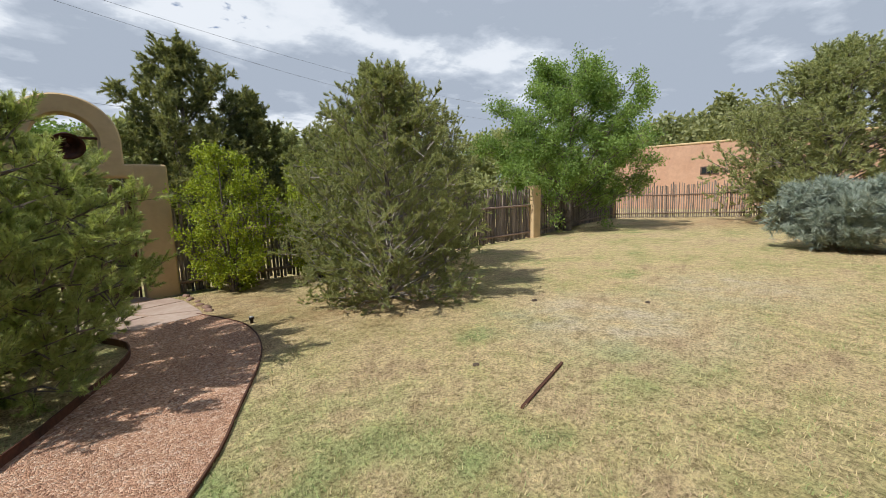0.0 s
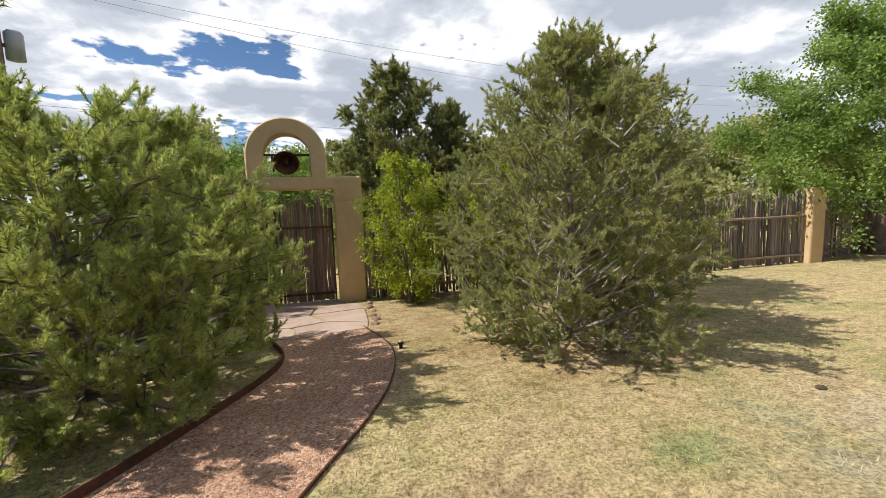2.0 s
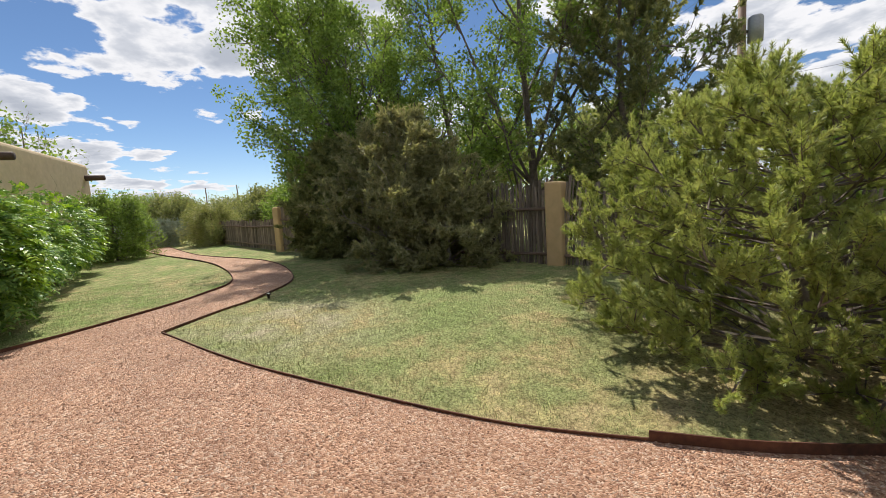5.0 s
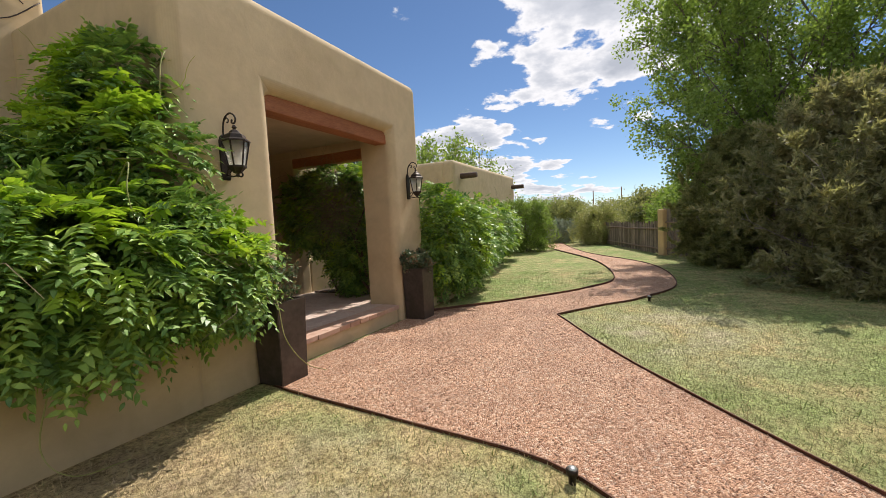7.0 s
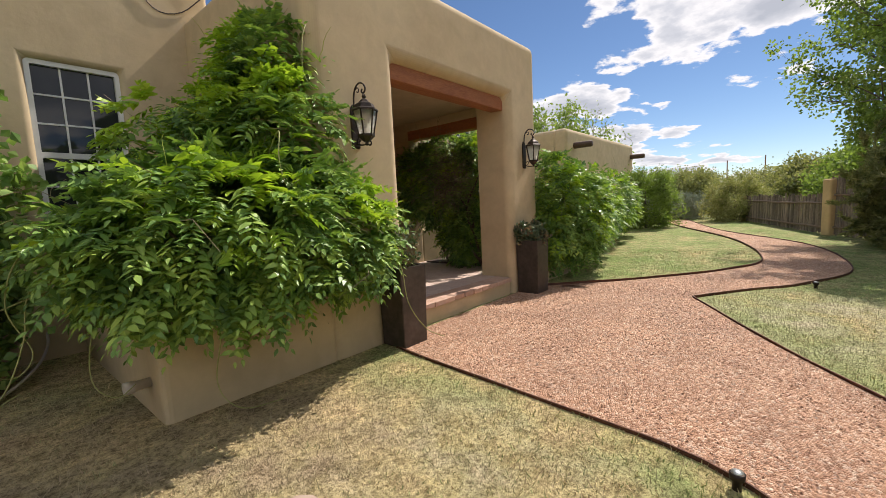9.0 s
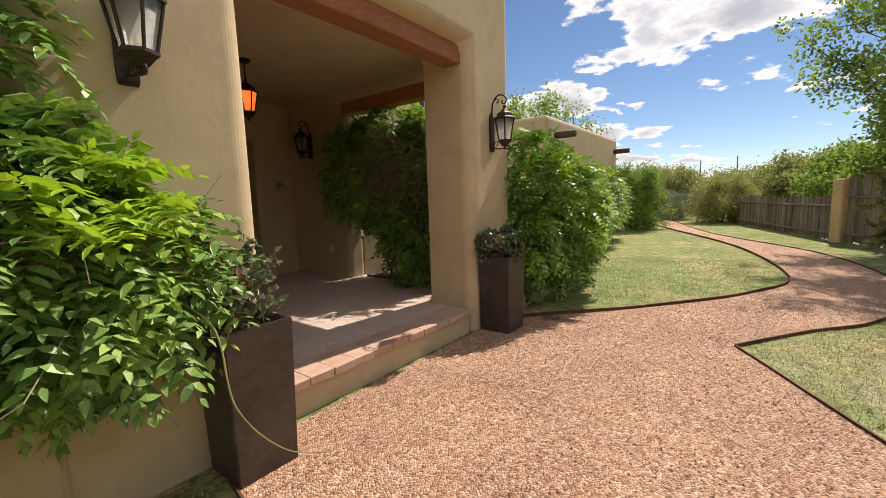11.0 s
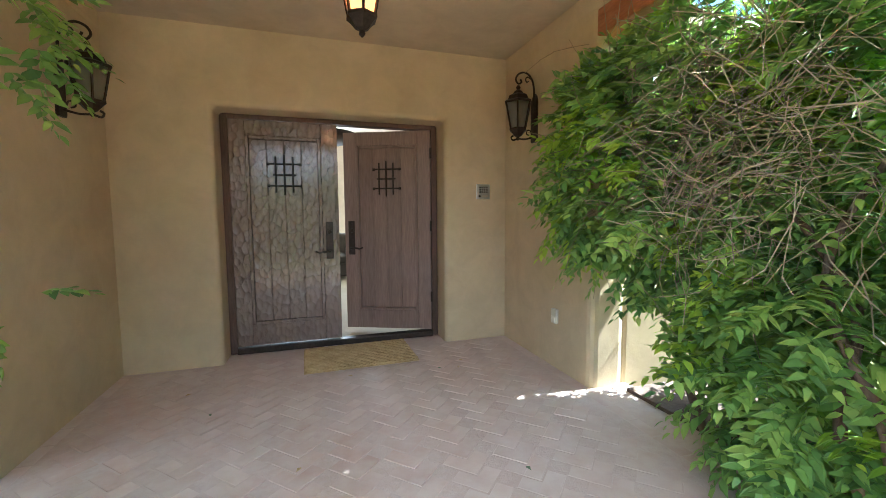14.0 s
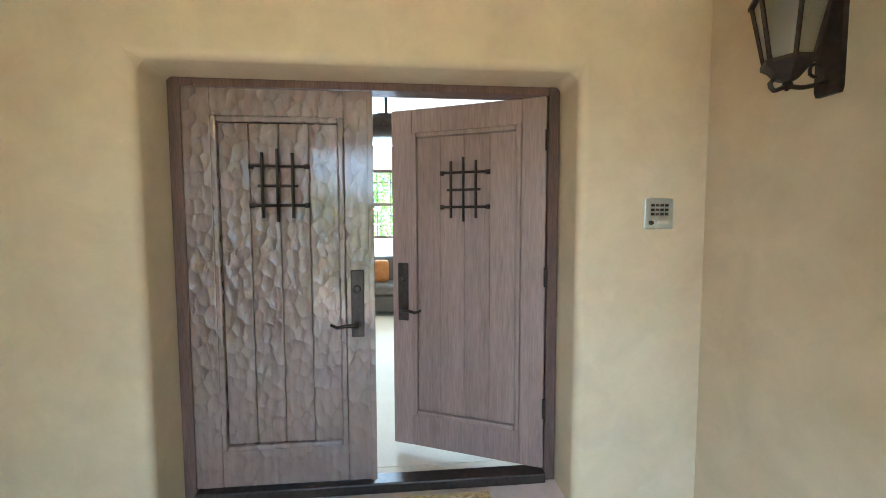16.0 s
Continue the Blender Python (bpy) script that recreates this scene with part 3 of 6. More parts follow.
def edging(line, height, label):
    """A thin steel strip on edge, sunk into the ground, slightly wavy along the top."""
    bm = bmesh.new()
    pts = resample(flat(line), max(8, int(len(line) * 1.2)))
    rows = []
    for i, p in enumerate(pts):
        d = Vector(pts[min(i + 1, len(pts) - 1)] - pts[max(i - 1, 0)]).normalized()
        n = Vector((-d.y, d.x, 0)) * 0.006
        z, h = gz(p[0], p[1]), height + 0.008 * noise.noise((p[0] * 1.7, p[1] * 1.7, 0))
        rows.append([bm.verts.new((p[0] + s * n.x, p[1] + s * n.y, zz)) for s, zz in ((-1, z - 0.06), (-1, z + h), (1, z + h), (1, z - 0.06))])
    for a, b in zip(rows, rows[1:]):
        for k in range(4):
            j = (k + 1) % 4
            bm.faces.new((a[k], a[j], b[j], b[k]))
    bm.faces.new(rows[0])
    bm.faces.new(list(reversed(rows[-1])))
    return tagged(part("lawn_edging", bm, M_EDGE), label, "edging", "steel lawn edging", "structure")


edging(EAST, 0.026, "low rusty steel edging beside the gravel path")
STEP = min(range(len(WEST)), key=lambda k: (WEST[k] - Vector((-0.93, 3.04))).length)
edging(WEST[:STEP + 1], 0.085, "tall rusty steel edging round the pine bed")
edging(WEST[STEP:], 0.032, "rusty steel edging between lawn and gravel")
edging(FAR_NORTH, 0.035, "low rusty steel edging beside the gravel path")
edging(FAR_SOUTH, 0.05, "curved rusty steel edging round the lawn")


# ---- house ----
def stucco_wall(name, pieces, label, material=None, round_=0.06):
    """Boxes x0 x1 y0 y1 z0 z1 joined as one thick adobe wall with soft edges."""
    bm = bmesh.new()
    for p in pieces:
        box(bm, *p, bevel=round_, segments=3)
    return tagged(part(name, bm, material or M_STUCCO, smooth=False), label, "wall", kind="structure")


def cell_wall(name, xs, zs, holes, y0, y1, label, material=None, round_=0.06):
    """One seamless wall along x: a grid of cells without the holes, thickened; rounded along its front (y1)."""
    bm = bmesh.new()
    vs = [[bm.verts.new((x, y1, z)) for z in zs] for x in xs]
    faces = [bm.faces.new((vs[i][j], vs[i][j + 1], vs[i + 1][j + 1], vs[i + 1][j])) for i in range(len(xs) - 1) for j in range(len(zs) - 1) if (i, j) not in holes]
    for v in list(bm.verts):
        if not v.link_faces:
            bm.verts.remove(v)
    r = bmesh.ops.extrude_face_region(bm, geom=faces)
    for v in [g for g in r["geom"] if isinstance(g, bmesh.types.BMVert)]:
        v.co.y = y0
    bmesh.ops.recalc_face_normals(bm, faces=bm.faces)
    sharp = [e for e in bm.edges if len(e.link_faces) == 2 and e.calc_face_angle() > 0.5 and any(abs(v.co.y - y1) < 1e-5 for v in e.verts)]
    bmesh.ops.bevel(bm, geom=sharp, offset=round_, segments=10, affect="EDGES", profile=0.5)
    return tagged(part(name, bm, material or M_STUCCO), label, "wall", kind="structure")


FLOOR = 0.30
LX0, LX1 = -2.06, -1.03      # east pillar
RX0, RX1 = -5.26, -4.37      # west pillar
YF, YB = -2.72, -3.30        # front face and back of the pillars
TAN = "tan stucco adobe wall with rounded edges"
cell_wall("wall_porch_front", [RX0, RX1, LX0, LX1], [-0.2, 3.03, 3.95], {(1, 0)}, YB, YF, "tan stucco porch front with a square opening", round_=0.13)
stucco_wall("wall_porch_west", [(-5.27, -4.97, -7.1, -5.41, 0, 3.05), (-5.273, -4.967, -7.1, YB + 0.3, 2.97, 3.945)], TAN)
stucco_wall("wall_porch_east", [(-1.55, -1.04, -7.1, -5.41, 0, 3.05), (-1.553, -1.037, -7.1, YB + 0.3, 2.97, 3.945)], TAN)
DX0, DX1, DZ = -4.31, -2.29, 2.50
cell_wall("wall_entry", [-5.1, DX0, DX1, -1.4], [0.2, DZ, 3.94], {(1, 0)}, -7.26, -6.83, "tan stucco entry wall round a deep door recess", round_=0.045)
porch_ceiling = tagged(part("ceiling", boxed(-5.0, -1.5, -6.85, -3.25, 3.14, 3.35), M_CEIL), "tan plaster porch ceiling", "ceiling", kind="structure")
tagged(part("porch_roof", boxed(-5.2, -1.1, -7.2, -2.8, 3.6, 3.72), M_STUCCO), "flat stucco porch roof behind the parapet", "roof", kind="structure")
# main house east of the porch, with a window
WY = -5.45
WX0, WX1, WZ0, WZ1 = -0.30, 0.49, 1.22, 3.18
cell_wall("wall_house_east", [-1.35, WX0, WX1, 9.0], [-0.2, WZ0, WZ1, 5.3], {(1, 1)}, WY - 0.4, WY, "tan stucco house wall with a recessed window", round_=0.06)
stucco_wall("wall_house_side", [(-1.35, -0.95, -14.0, WY - 0.3, -0.2, 5.29), (8.6, 9.0, -14.0, WY - 0.3, -0.2, 5.3), (-1.3, 9.0, -14.3, -13.9, -0.2, 5.3)], TAN)
tagged(part("house_roof", boxed(-1.2, 8.8, -14.1, WY - 0.1, 4.9, 5.05), M_STUCCO), "flat stucco house roof", "roof", kind="structure")
tagged(part("porch_step", boxed(RX1 + 0.03, LX0 - 0.03, -3.1, -2.765, -0.1, 0.236, 0.012), M_STUCCO), "stucco riser under the brick porch edge", "step", kind="structure")
tagged(part("porch_floor", boxed(-5.3, -1.0, -7.3, -2.9, -0.1, FLOOR - 0.0066), M_MORTAR), "brick porch floor in pale mortar", "floor", kind="structure")
# wing to the west and the wall that closes the court
stucco_wall("wall_wing", [(-21.2, -13.0, -6.0, -5.5, -0.2, 4.0), (-13.5, -13.0, -14.0, -5.9, -0.2, 3.99), (-21.2, -20.7, -14, -5.9, -0.2, 3.99), (-21.2, -13.0, -14.2, -13.8, -0.2, 4.0)], "tan stucco wing with rounded parapet", round_=0.14)
tagged(part("wing_roof", boxed(-21.0, -13.2, -14, -5.7, 3.55, 3.7), M_STUCCO), "flat roof of the wing", "roof", kind="structure")
stucco_wall("wall_court", [(-13.1, -5.2, -9.4, -9.0, -0.2, 5.3)], TAN)

# low planter walls of the wisteria
def bed(name, pieces, label, soil):
    ob = stucco_wall(name, pieces, label, round_=0.05)
    tagged(part("bed_soil", boxed(*soil), M_SOIL), "dark soil in the planting bed", "soil", kind="structure")
    return ob


bed("wall_bed_east", [(-1.1, 0.33, -3.02, YF - 0.004, -0.2, 0.78), (0.03, 0.33, WY + 0.02, YF - 0.05, -0.2, 0.779)], "low tan stucco planter wall", (-1.1, 0.1, WY + 0.03, -2.95, 0, 0.6))
bed("wall_bed_west", [(-6.75, -5.2, -3.02, YF - 0.004, -0.2, 0.42), (-6.75, -6.45, -5.4, YF - 0.05, -0.2, 0.419), (-6.75, -5.25, -5.72, -5.43, -0.2, 0.98)], "low tan stucco planter wall", (-6.5, -5.2, -5.3, -2.95, 0, 0.32))

# wooden lintels
def beam(name, m, length, w, h, material, label):
    bm = bmesh.new()
    box(bm, -length / 2, length / 2, -w / 2, w / 2, -h / 2, h / 2, 0.015)
    bmesh.ops.subdivide_edges(bm, edges=[e for e in bm.edges if e.calc_length() > length * 0.8], cuts=10)
    for v in bm.verts:
        n = noise.noise_vector(Vector((v.co.x * 1.5, v.co.y * 5, v.co.z * 5)))
        v.co += n * 0.008
    ob = tagged(part(name, bm, material), label, "beam", "porch lintels", "structure")
    ob.matrix_world = m
    return ob


beam("lintel_beam", pose((LX0 + RX1) / 2, -2.93, 2.945), 2.62, 0.22, 0.19, M_BEAM, "red-brown wooden lintel over the porch opening")
beam("lintel_beam", pose(-5.08, -4.36, 2.90, 0, 0, 90), 2.3, 0.20, 0.19, M_BEAM, "red-brown wooden lintel over the side opening")
beam("lintel_beam", pose(-1.40, -4.36, 2.90, 0, 0, 90), 2.3, 0.20, 0.19, M_BEAM, "red-brown wooden lintel over the side opening")


# ---- window in the house wall ----
def sash_window(name, x0, x1, y, z0, z1, cols, rows, label, facing=1, frame_material=None, pane_material=None):
    fm, pm = frame_material or M_WHITE, pane_material or M_DARKGLASS
    w = root(name, ((x0 + x1) / 2, y, z0), label, "window")
    w["kind"] = "structure"
    hw, h, d = (x1 - x0) / 2, z1 - z0, 0.05
    bm = bmesh.new()
    box(bm, -hw, hw, -d, d, 0, 0.05)
    box(bm, -hw, hw, -d, d, h - 0.05, h)
    box(bm, -hw, -hw + 0.045, -d, d, 0.05, h - 0.05)
    box(bm, hw - 0.045, hw, -d, d, 0.05, h - 0.05)
    part("window_frame", bm, fm, w)
    bm = bmesh.new()
    box(bm, -hw + 0.045, hw - 0.045, -0.03, 0.04, h / 2 - 0.03, h / 2 + 0.03)
    part("meeting_rail", bm, fm, w)
    bars = bmesh.new()
    iw = 2 * (hw - 0.045)
    for s in range(2):
        za, zb = (0.05, h / 2 - 0.03) if s == 0 else (h / 2 + 0.03, h - 0.05)
        for c in range(1, cols):
            x = -hw + 0.045 + iw * c / cols
            box(bars, x - 0.009, x + 0.009, -0.012, 0.02, za, zb)
        for r in range(1, rows):
            z = za + (zb - za) * r / rows
            box(bars, -hw + 0.045, hw - 0.045, -0.013, 0.021, z - 0.009, z + 0.009)
        for c in range(cols):
            for r in range(rows):
                pane = boxed(-hw + 0.045 + iw * c / cols, -hw + 0.045 + iw * (c + 1) / cols, -0.004, 0.004, za + (zb - za) * r / rows, za + (zb - za) * (r + 1) / rows)
                part("pane", pane, pm, w)
    part("glazing_bars", bars, fm, w)
    part("window_sill", boxed(-hw - 0.03, hw + 0.03, -0.06, 0.09, -0.04, 0.0, 0.008), fm, w)
    return w


sash_window("window_1", WX0, WX1, WY - 0.10, WZ0, WZ1, 3, 3, "white double-hung window with divided panes")
sash_window("window_3", -12.0, -11.0, -8.97, 3.3, 4.7, 3, 3, "white window high in the court wall")
# added dark sheet closing the opening: its colour stands in for the room's shade
tagged(part("room_behind_window", boxed(WX0 - 0.1, WX1 + 0.1, WY - 0.42, WY - 0.40, WZ0 - 0.1, WZ1 + 0.1), M_SOFA), "dark sheet standing in for the unlit room behind the window", "blind", kind="structure")


# ---- vigas of the wing ----
for vx in (-13.7, -20.7):
    bm = bmesh.new()
    lathe(bm, [(0.10, 0), (0.115, 0.02), (0.11, 0.7), (0.09, 0.72)], 12, pose(0, 0, 0, -90, 0, 0))
    v = tagged(part("roof_beam_end", bm, M_DARKBEAM, smooth=True), "dark round log beam end under the parapet", "beam", "log beam ends of the wing", "structure")
    v.matrix_world = pose(vx, -5.56, 3.42)


# ---- gate arch ----
AX0, AX1, AY0, AY1 = -1.03, 1.735, 9.30, 9.68
OX0, OX1, OZ = -0.47, 1.19, 1.84


def gate_arch():
    g = root("gate_arch", ((AX0 + AX1) / 2, AY0, -0.45), "tan stucco garden gateway with a bell arch on top", "gateway")
    ox, oy, oz = g.location
    for n, p in (("pillar", (AX0, OX0, AY0, AY1, -0.6, 2.09)), ("pillar", (OX1, AX1, AY0, AY1, -0.6, 2.09)), ("lintel", (OX0 - 0.06, OX1 + 0.06, AY0 + 0.002, AY1 - 0.002, OZ, 2.088))):
        part(n, boxed(p[0] - ox, p[1] - ox, p[2] - oy, p[3] - oy, p[4] - oz, p[5] - oz, 0.045, 3), M_GATE_STUCCO, g)
    bm = bmesh.new()
    cx, cz, ro, ri = 0.36 - ox, 2.47 - oz, 0.735, 0.425
    outer, inner = [], []
    line = [(-1, -0.42)] + [(math.cos(a), math.sin(a)) for a in np.linspace(math.pi, 0, 33)] + [(1, -0.42)]
    rows = []
    for i, (cxx, czz) in enumerate(line):
        straight = i in (0, len(line) - 1)
        ring = []
        for rr, dy in ((ro - 0.03, 0.0), (ro, 0.04), (ro, 0.34), (ro - 0.03, 0.38), (ri + 0.02, 0.38), (ri, 0.35), (ri, 0.03), (ri + 0.02, 0.0)):
            ring.append(bm.verts.new((cx + cxx * rr, dy, cz + (czz if straight else czz * rr))))
        rows.append(ring)
    for a, b in zip(rows, rows[1:]):
        for k in range(8):
            bm.faces.new((a[k], a[(k + 1) % 8], b[(k + 1) % 8], b[k]))
    bm.faces.new(rows[0])
    bm.faces.new(list(reversed(rows[-1])))
    bmesh.ops.recalc_face_normals(bm, faces=bm.faces)
    part("bell_arch", bm, M_GATE_STUCCO, g)
    return g


gate_arch()


def bell():
    b = root("bell", (0.36, 9.48, 2.30), "rusty cast-iron bell hung in the arch", "bell")
    tilt = pose(0, 0, 0.20, -58, 0, 0)
    bm = bmesh.new()
    lathe(bm, [(0.02, 0.02), (0.10, 0.0), (0.135, -0.05), (0.15, -0.14), (0.185, -0.23), (0.235, -0.28), (0.24, -0.30), (0.215, -0.295), (0.16, -0.23), (0.12, -0.10), (0.02, -0.04)], 24, tilt)
    part("bell_body", bm, M_BELL, b, smooth=True)
    bm = bmesh.new()
    tube(bm, [(-0.42, 0, 0.22), (-0.2, 0, 0.22), (0.2, 0, 0.22), (0.42, 0, 0.22)], 0.022, 8)
    part("yoke", bm, M_BELL, b)
    bm = bmesh.new()
    tube(bm, [(-0.27, 0, 0.20), (-0.27, -0.05, 0.02), (-0.24, -0.08, -0.10)], 0.018, 6)
    part("side_lever", bm, M_BELL, b)
    bm = bmesh.new()
    tube(bm, [tilt @ Vector((0, 0, -0.02)), tilt @ Vector((0, 0, -0.24))], 0.01, 6)
    bmesh.ops.create_uvsphere(bm, u_segments=10, v_segments=8, radius=0.035, matrix=tilt @ Matrix.Translation((0, 0, -0.25)))
    part("clapper", bm, M_BELL, b)


bell()


# ---- stick fences ----
STICKS = []
for k in range(8):
    bm = bmesh.new()
    r = 0.026 + 0.010 * random.random()
    pts, rad = [], []
    for j in range(5):
        z = j / 4
        pts.append((0.014 * random.uniform(-1, 1), 0.010 * random.uniform(-1, 1), z))
        rad.append(r * (1.05 - 0.3 * z) * random.uniform(0.9, 1.1))
    tube(bm, pts, rad, 6)
    me = bpy.data.meshes.new("stick")
    bm.to_mesh(me)
    bm.free()
    me.materials.append(M_STICK)
    STICKS.append(me)


GATE_STICKS = []
for me in STICKS:
    me = me.copy()
    me.materials[0] = M_GATE_STICK
    GATE_STICKS.append(me)


def stick_row(parent, length, height, spacing, x_from=0.0, y=0.0, kinds=None):
    x = x_from + spacing / 2
    while x < x_from + length - spacing / 3:
        s = new("stick", random.choice(kinds or STICKS))
        s.parent = parent
        h = height * random.uniform(0.9, 1.04)
        s.matrix_parent_inverse = Matrix()
        s.matrix_basis = Matrix.Translation((x, y + random.uniform(-0.012, 0.012), random.uniform(-0.03, 0.05))) @ Euler((0, random.uniform(-0.02, 0.02), random.uniform(0, 6.28))).to_matrix().to_4x4() @ Matrix.Diagonal((random.uniform(0.8, 1.25), random.uniform(0.8, 1.25), h, 1))
        x += spacing * random.uniform(0.85, 1.15)


def fence(p, q, height=1.75, spacing=0.072, rails=(0.22, 1.18), label="weathered upright stick fence with two rails"):
    p, q = Vector((*p, gz(*p))), Vector((*q, gz(*q)))
    d = q - p
    length = Vector((d.x, d.y)).length
    f = new("stick_fence")
    slope = math.degrees(math.atan2(d.z, length))
    f.matrix_world = pose(*p, 0, -slope, math.degrees(math.atan2(d.y, d.x)))
    tagged(f, label, "fence", "stick fences")
    stick_row(f, length, height, spacing)
    for z in rails:
        for side in ((-0.055,) if q.x > p.x else (0.055,)):
            bm = bmesh.new()
            n = max(3, int(length / 1.2))
            tube(bm, [(length * i / n, side + 0.01 * random.uniform(-1, 1), z + 0.015 * random.uniform(-1, 1)) for i in range(n + 1)], 0.034, 7)
            part("rail", bm, M_RAIL, f)
    return f


def fence_post(x, y, h, turn, label="tan stucco fence pillar", w=0.36):
    p = root("fence_pillar", (x, y, gz(x, y)), label, "pillar", "stucco fence pillars", turn)
    bm = boxed(-w / 2, w / 2, -w / 2, w / 2, -0.15, h, 0.05, 3)
    for v in bm.verts:
        v.co += noise.noise_vector(v.co * 3 + Vector((x, y, 0))) * 0.012
    part("shaft", bm, M_GATE_STUCCO, p, smooth=False)
    return p


POSTS = {"gate_w": (AX0, 9.49), "p1": (-5.85, 6.45), "p3": (-15.6, 1.55), "p4": (-23.4, -1.0), "gate_e": (AX1, 9.49), "p2": (12.6, 8.35), "c": (22.5, 9.7), "d": (25.2, 1.6), "e": (27.0, -6.0)}
fence(POSTS["p1"], POSTS["gate_w"])
fence(POSTS["p3"], POSTS["p1"])
fence(POSTS["p4"], POSTS["p3"], 1.2, rails=(0.2, 0.95))
fence(POSTS["gate_e"], POSTS["p2"], 1.75)
fence(POSTS["p2"], POSTS["c"], 1.65, 0.09)
fence(POSTS["c"], POSTS["d"], 1.75, 0.10)
fence(POSTS["d"], POSTS["e"], 1.75, 0.12)
fence_post(*POSTS["p1"], 1.72, 27, "tan stucco fence pillar beside the junipers")
fence_post(*POSTS["p3"], 1.66, 27)
fence_post(*POSTS["p4"], 1.2, 20, "low stucco pillar under a flowering shrub")
fence_post(*POSTS["p2"], 1.85, -5, w=0.42)
fence_post(*POSTS["c"], 1.6, 0, "dark wooden corner post of the far fence", w=0.2)


def stick_gate():
    g = root("garden_gate", (OX0 + 0.5, 9.60, -0.42), "rustic gate of upright sticks in an iron frame", "gate")
    w = OX1 - OX0 - 0.5 - 0.05
    stick_row(g, w, 2.03, 0.056, kinds=GATE_STICKS)
    for z in (0.14, 0.80 + 0.70):
        bm = bmesh.new()
        box(bm, 0.0, w, -0.06, -0.035, z, z + 0.04)
        part("frame_bar", bm, M_EDGE, g)
    for x in (0.0, w - 0.03):
        part("frame_upright", boxed(x, x + 0.035, -0.058, -0.033, 0.0, 1.9), M_EDGE, g)
    part("latch_plate", boxed(0.04, 0.14, -0.09, -0.058, 0.82, 0.98, 0.008), M_EDGE, g)
    bm = tube(bmesh.new(), [(-0.10, -0.10, 0.93), (0.0, -0.11, 0.95), (0.10, -0.10, 0.95)], 0.012, 6)
    part("latch_handle", bm, M_EDGE, g)
    for z in (0.55, 1.3):
        part("hinge", tube(bmesh.new(), [(w + 0.01, -0.05, z - 0.04), (w + 0.06, -0.05, z), (w + 0.10, -0.05, z)], 0.012, 6), M_IRON, g)
    f = root("fixed_gate_panel", (OX0, 9.61, -0.42), "fixed narrow panel of upright sticks", "gate panel")
    stick_row(f, 0.42, 2.0, 0.056, kinds=GATE_STICKS)
    part("panel_bar", boxed(0, 0.44, -0.06, -0.035, 1.5, 1.54), M_EDGE, f)


stick_gate()


# ---- plants ----
def unit(v):
    return v / (np.linalg.norm(v, axis=-1, keepdims=True) + 1e-9)


def square_to(d):
    """Two directions square to d, turned at random."""
    ref = np.where(np.abs(d[:, 2:3]) < 0.9, np.array([[0, 0, 1.0]]), np.array([[1.0, 0, 0]]))
    a = unit(np.cross(d, ref))
    b = np.cross(d, a)
    w = RNG.uniform(0, 2 * np.pi, (len(d), 1))
    return a * np.cos(w) + b * np.sin(w), b * np.cos(w) - a * np.sin(w)


def limbs_mesh(p, q, r0, r1):
    """Tapered three-sided branches from p to q."""
    p, q = np.asarray(p), np.asarray(q)
    a, b = square_to(unit(q - p))
    n = len(p)
    v = np.empty((n, 6, 3))
    for k in range(3):
        w = 2 * np.pi * k / 3
        o = a * math.cos(w) + b * math.sin(w)
        v[:, k], v[:, 3 + k] = p + o * np.reshape(r0, (-1, 1)), q + o * np.reshape(r1, (-1, 1))
    f = np.array([(0, 1, 4, 3), (1, 2, 5, 4), (2, 0, 3, 5)])
    return v.reshape(-1, 3), (f[None] + 6 * np.arange(n)[:, None, None]).reshape(-1, 4)


def needles(at, d, count, length, width, fan):
    """Tufts: count slim triangles round each direction d."""
    at, d = np.repeat(at, count, 0), np.repeat(d, count, 0)
    n = len(at)
    way = unit(d + RNG.normal(0, fan, (n, 3)))
    start = at + d * RNG.uniform(-1.6, 0.25, (n, 1)) * length
    side, _ = square_to(way)
    ln = length * RNG.uniform(0.6, 1.15, (n, 1))
    v = np.stack([start - side * width / 2, start + side * width / 2, start + way * ln], 1).reshape(-1, 3)
    return v, np.arange(3 * n).reshape(-1, 3)


def brushes(at, d, count, shoot, length, width, lean=0.75):
    """Bottle-brush shoots: slim needles set all round the last stretch of each twig, leaning forward."""
    keep = np.repeat(np.arange(len(at)), count)
    n = len(keep)
    at, d = at[keep], d[keep]
    side, _ = square_to(d)
    along = RNG.uniform(0, 1, (n, 1))
    way = unit(d * (lean + 0.9 * along ** 3) + side + RNG.normal(0, 0.12, (n, 3)))
    start = at - d * shoot * (1 - along)
    across, _ = square_to(way)
    ln = length * RNG.uniform(0.7, 1.15, (n, 1))
    v = np.stack([start - across * width / 2, start + across * width / 2, start + way * ln], 1).reshape(-1, 3)
    return v, np.arange(3 * n).reshape(-1, 3)


def leaves(at, d, count, length, width, reach, fan=0.9, droop=0.25):
    """Single leaves scattered round each twig, folded along the midrib."""
    at, d = np.repeat(at, count, 0), np.repeat(d, count, 0)
    n = len(at)
    way = unit(d + RNG.normal(0, fan, (n, 3)) + np.array([0, 0, -droop]))
    start = at + RNG.normal(0, reach, (n, 3))
    side, up = square_to(way)
    ln = length * RNG.uniform(0.65, 1.2, (n, 1))
    mid = start + way * ln * 0.45
    v = np.stack([start, mid + side * width * 0.5 + up * width * 0.12, start + way * ln, mid - side * width * 0.5 + up * width * 0.12], 1).reshape(-1, 3)
    return v, np.arange(4 * n).reshape(-1, 4)


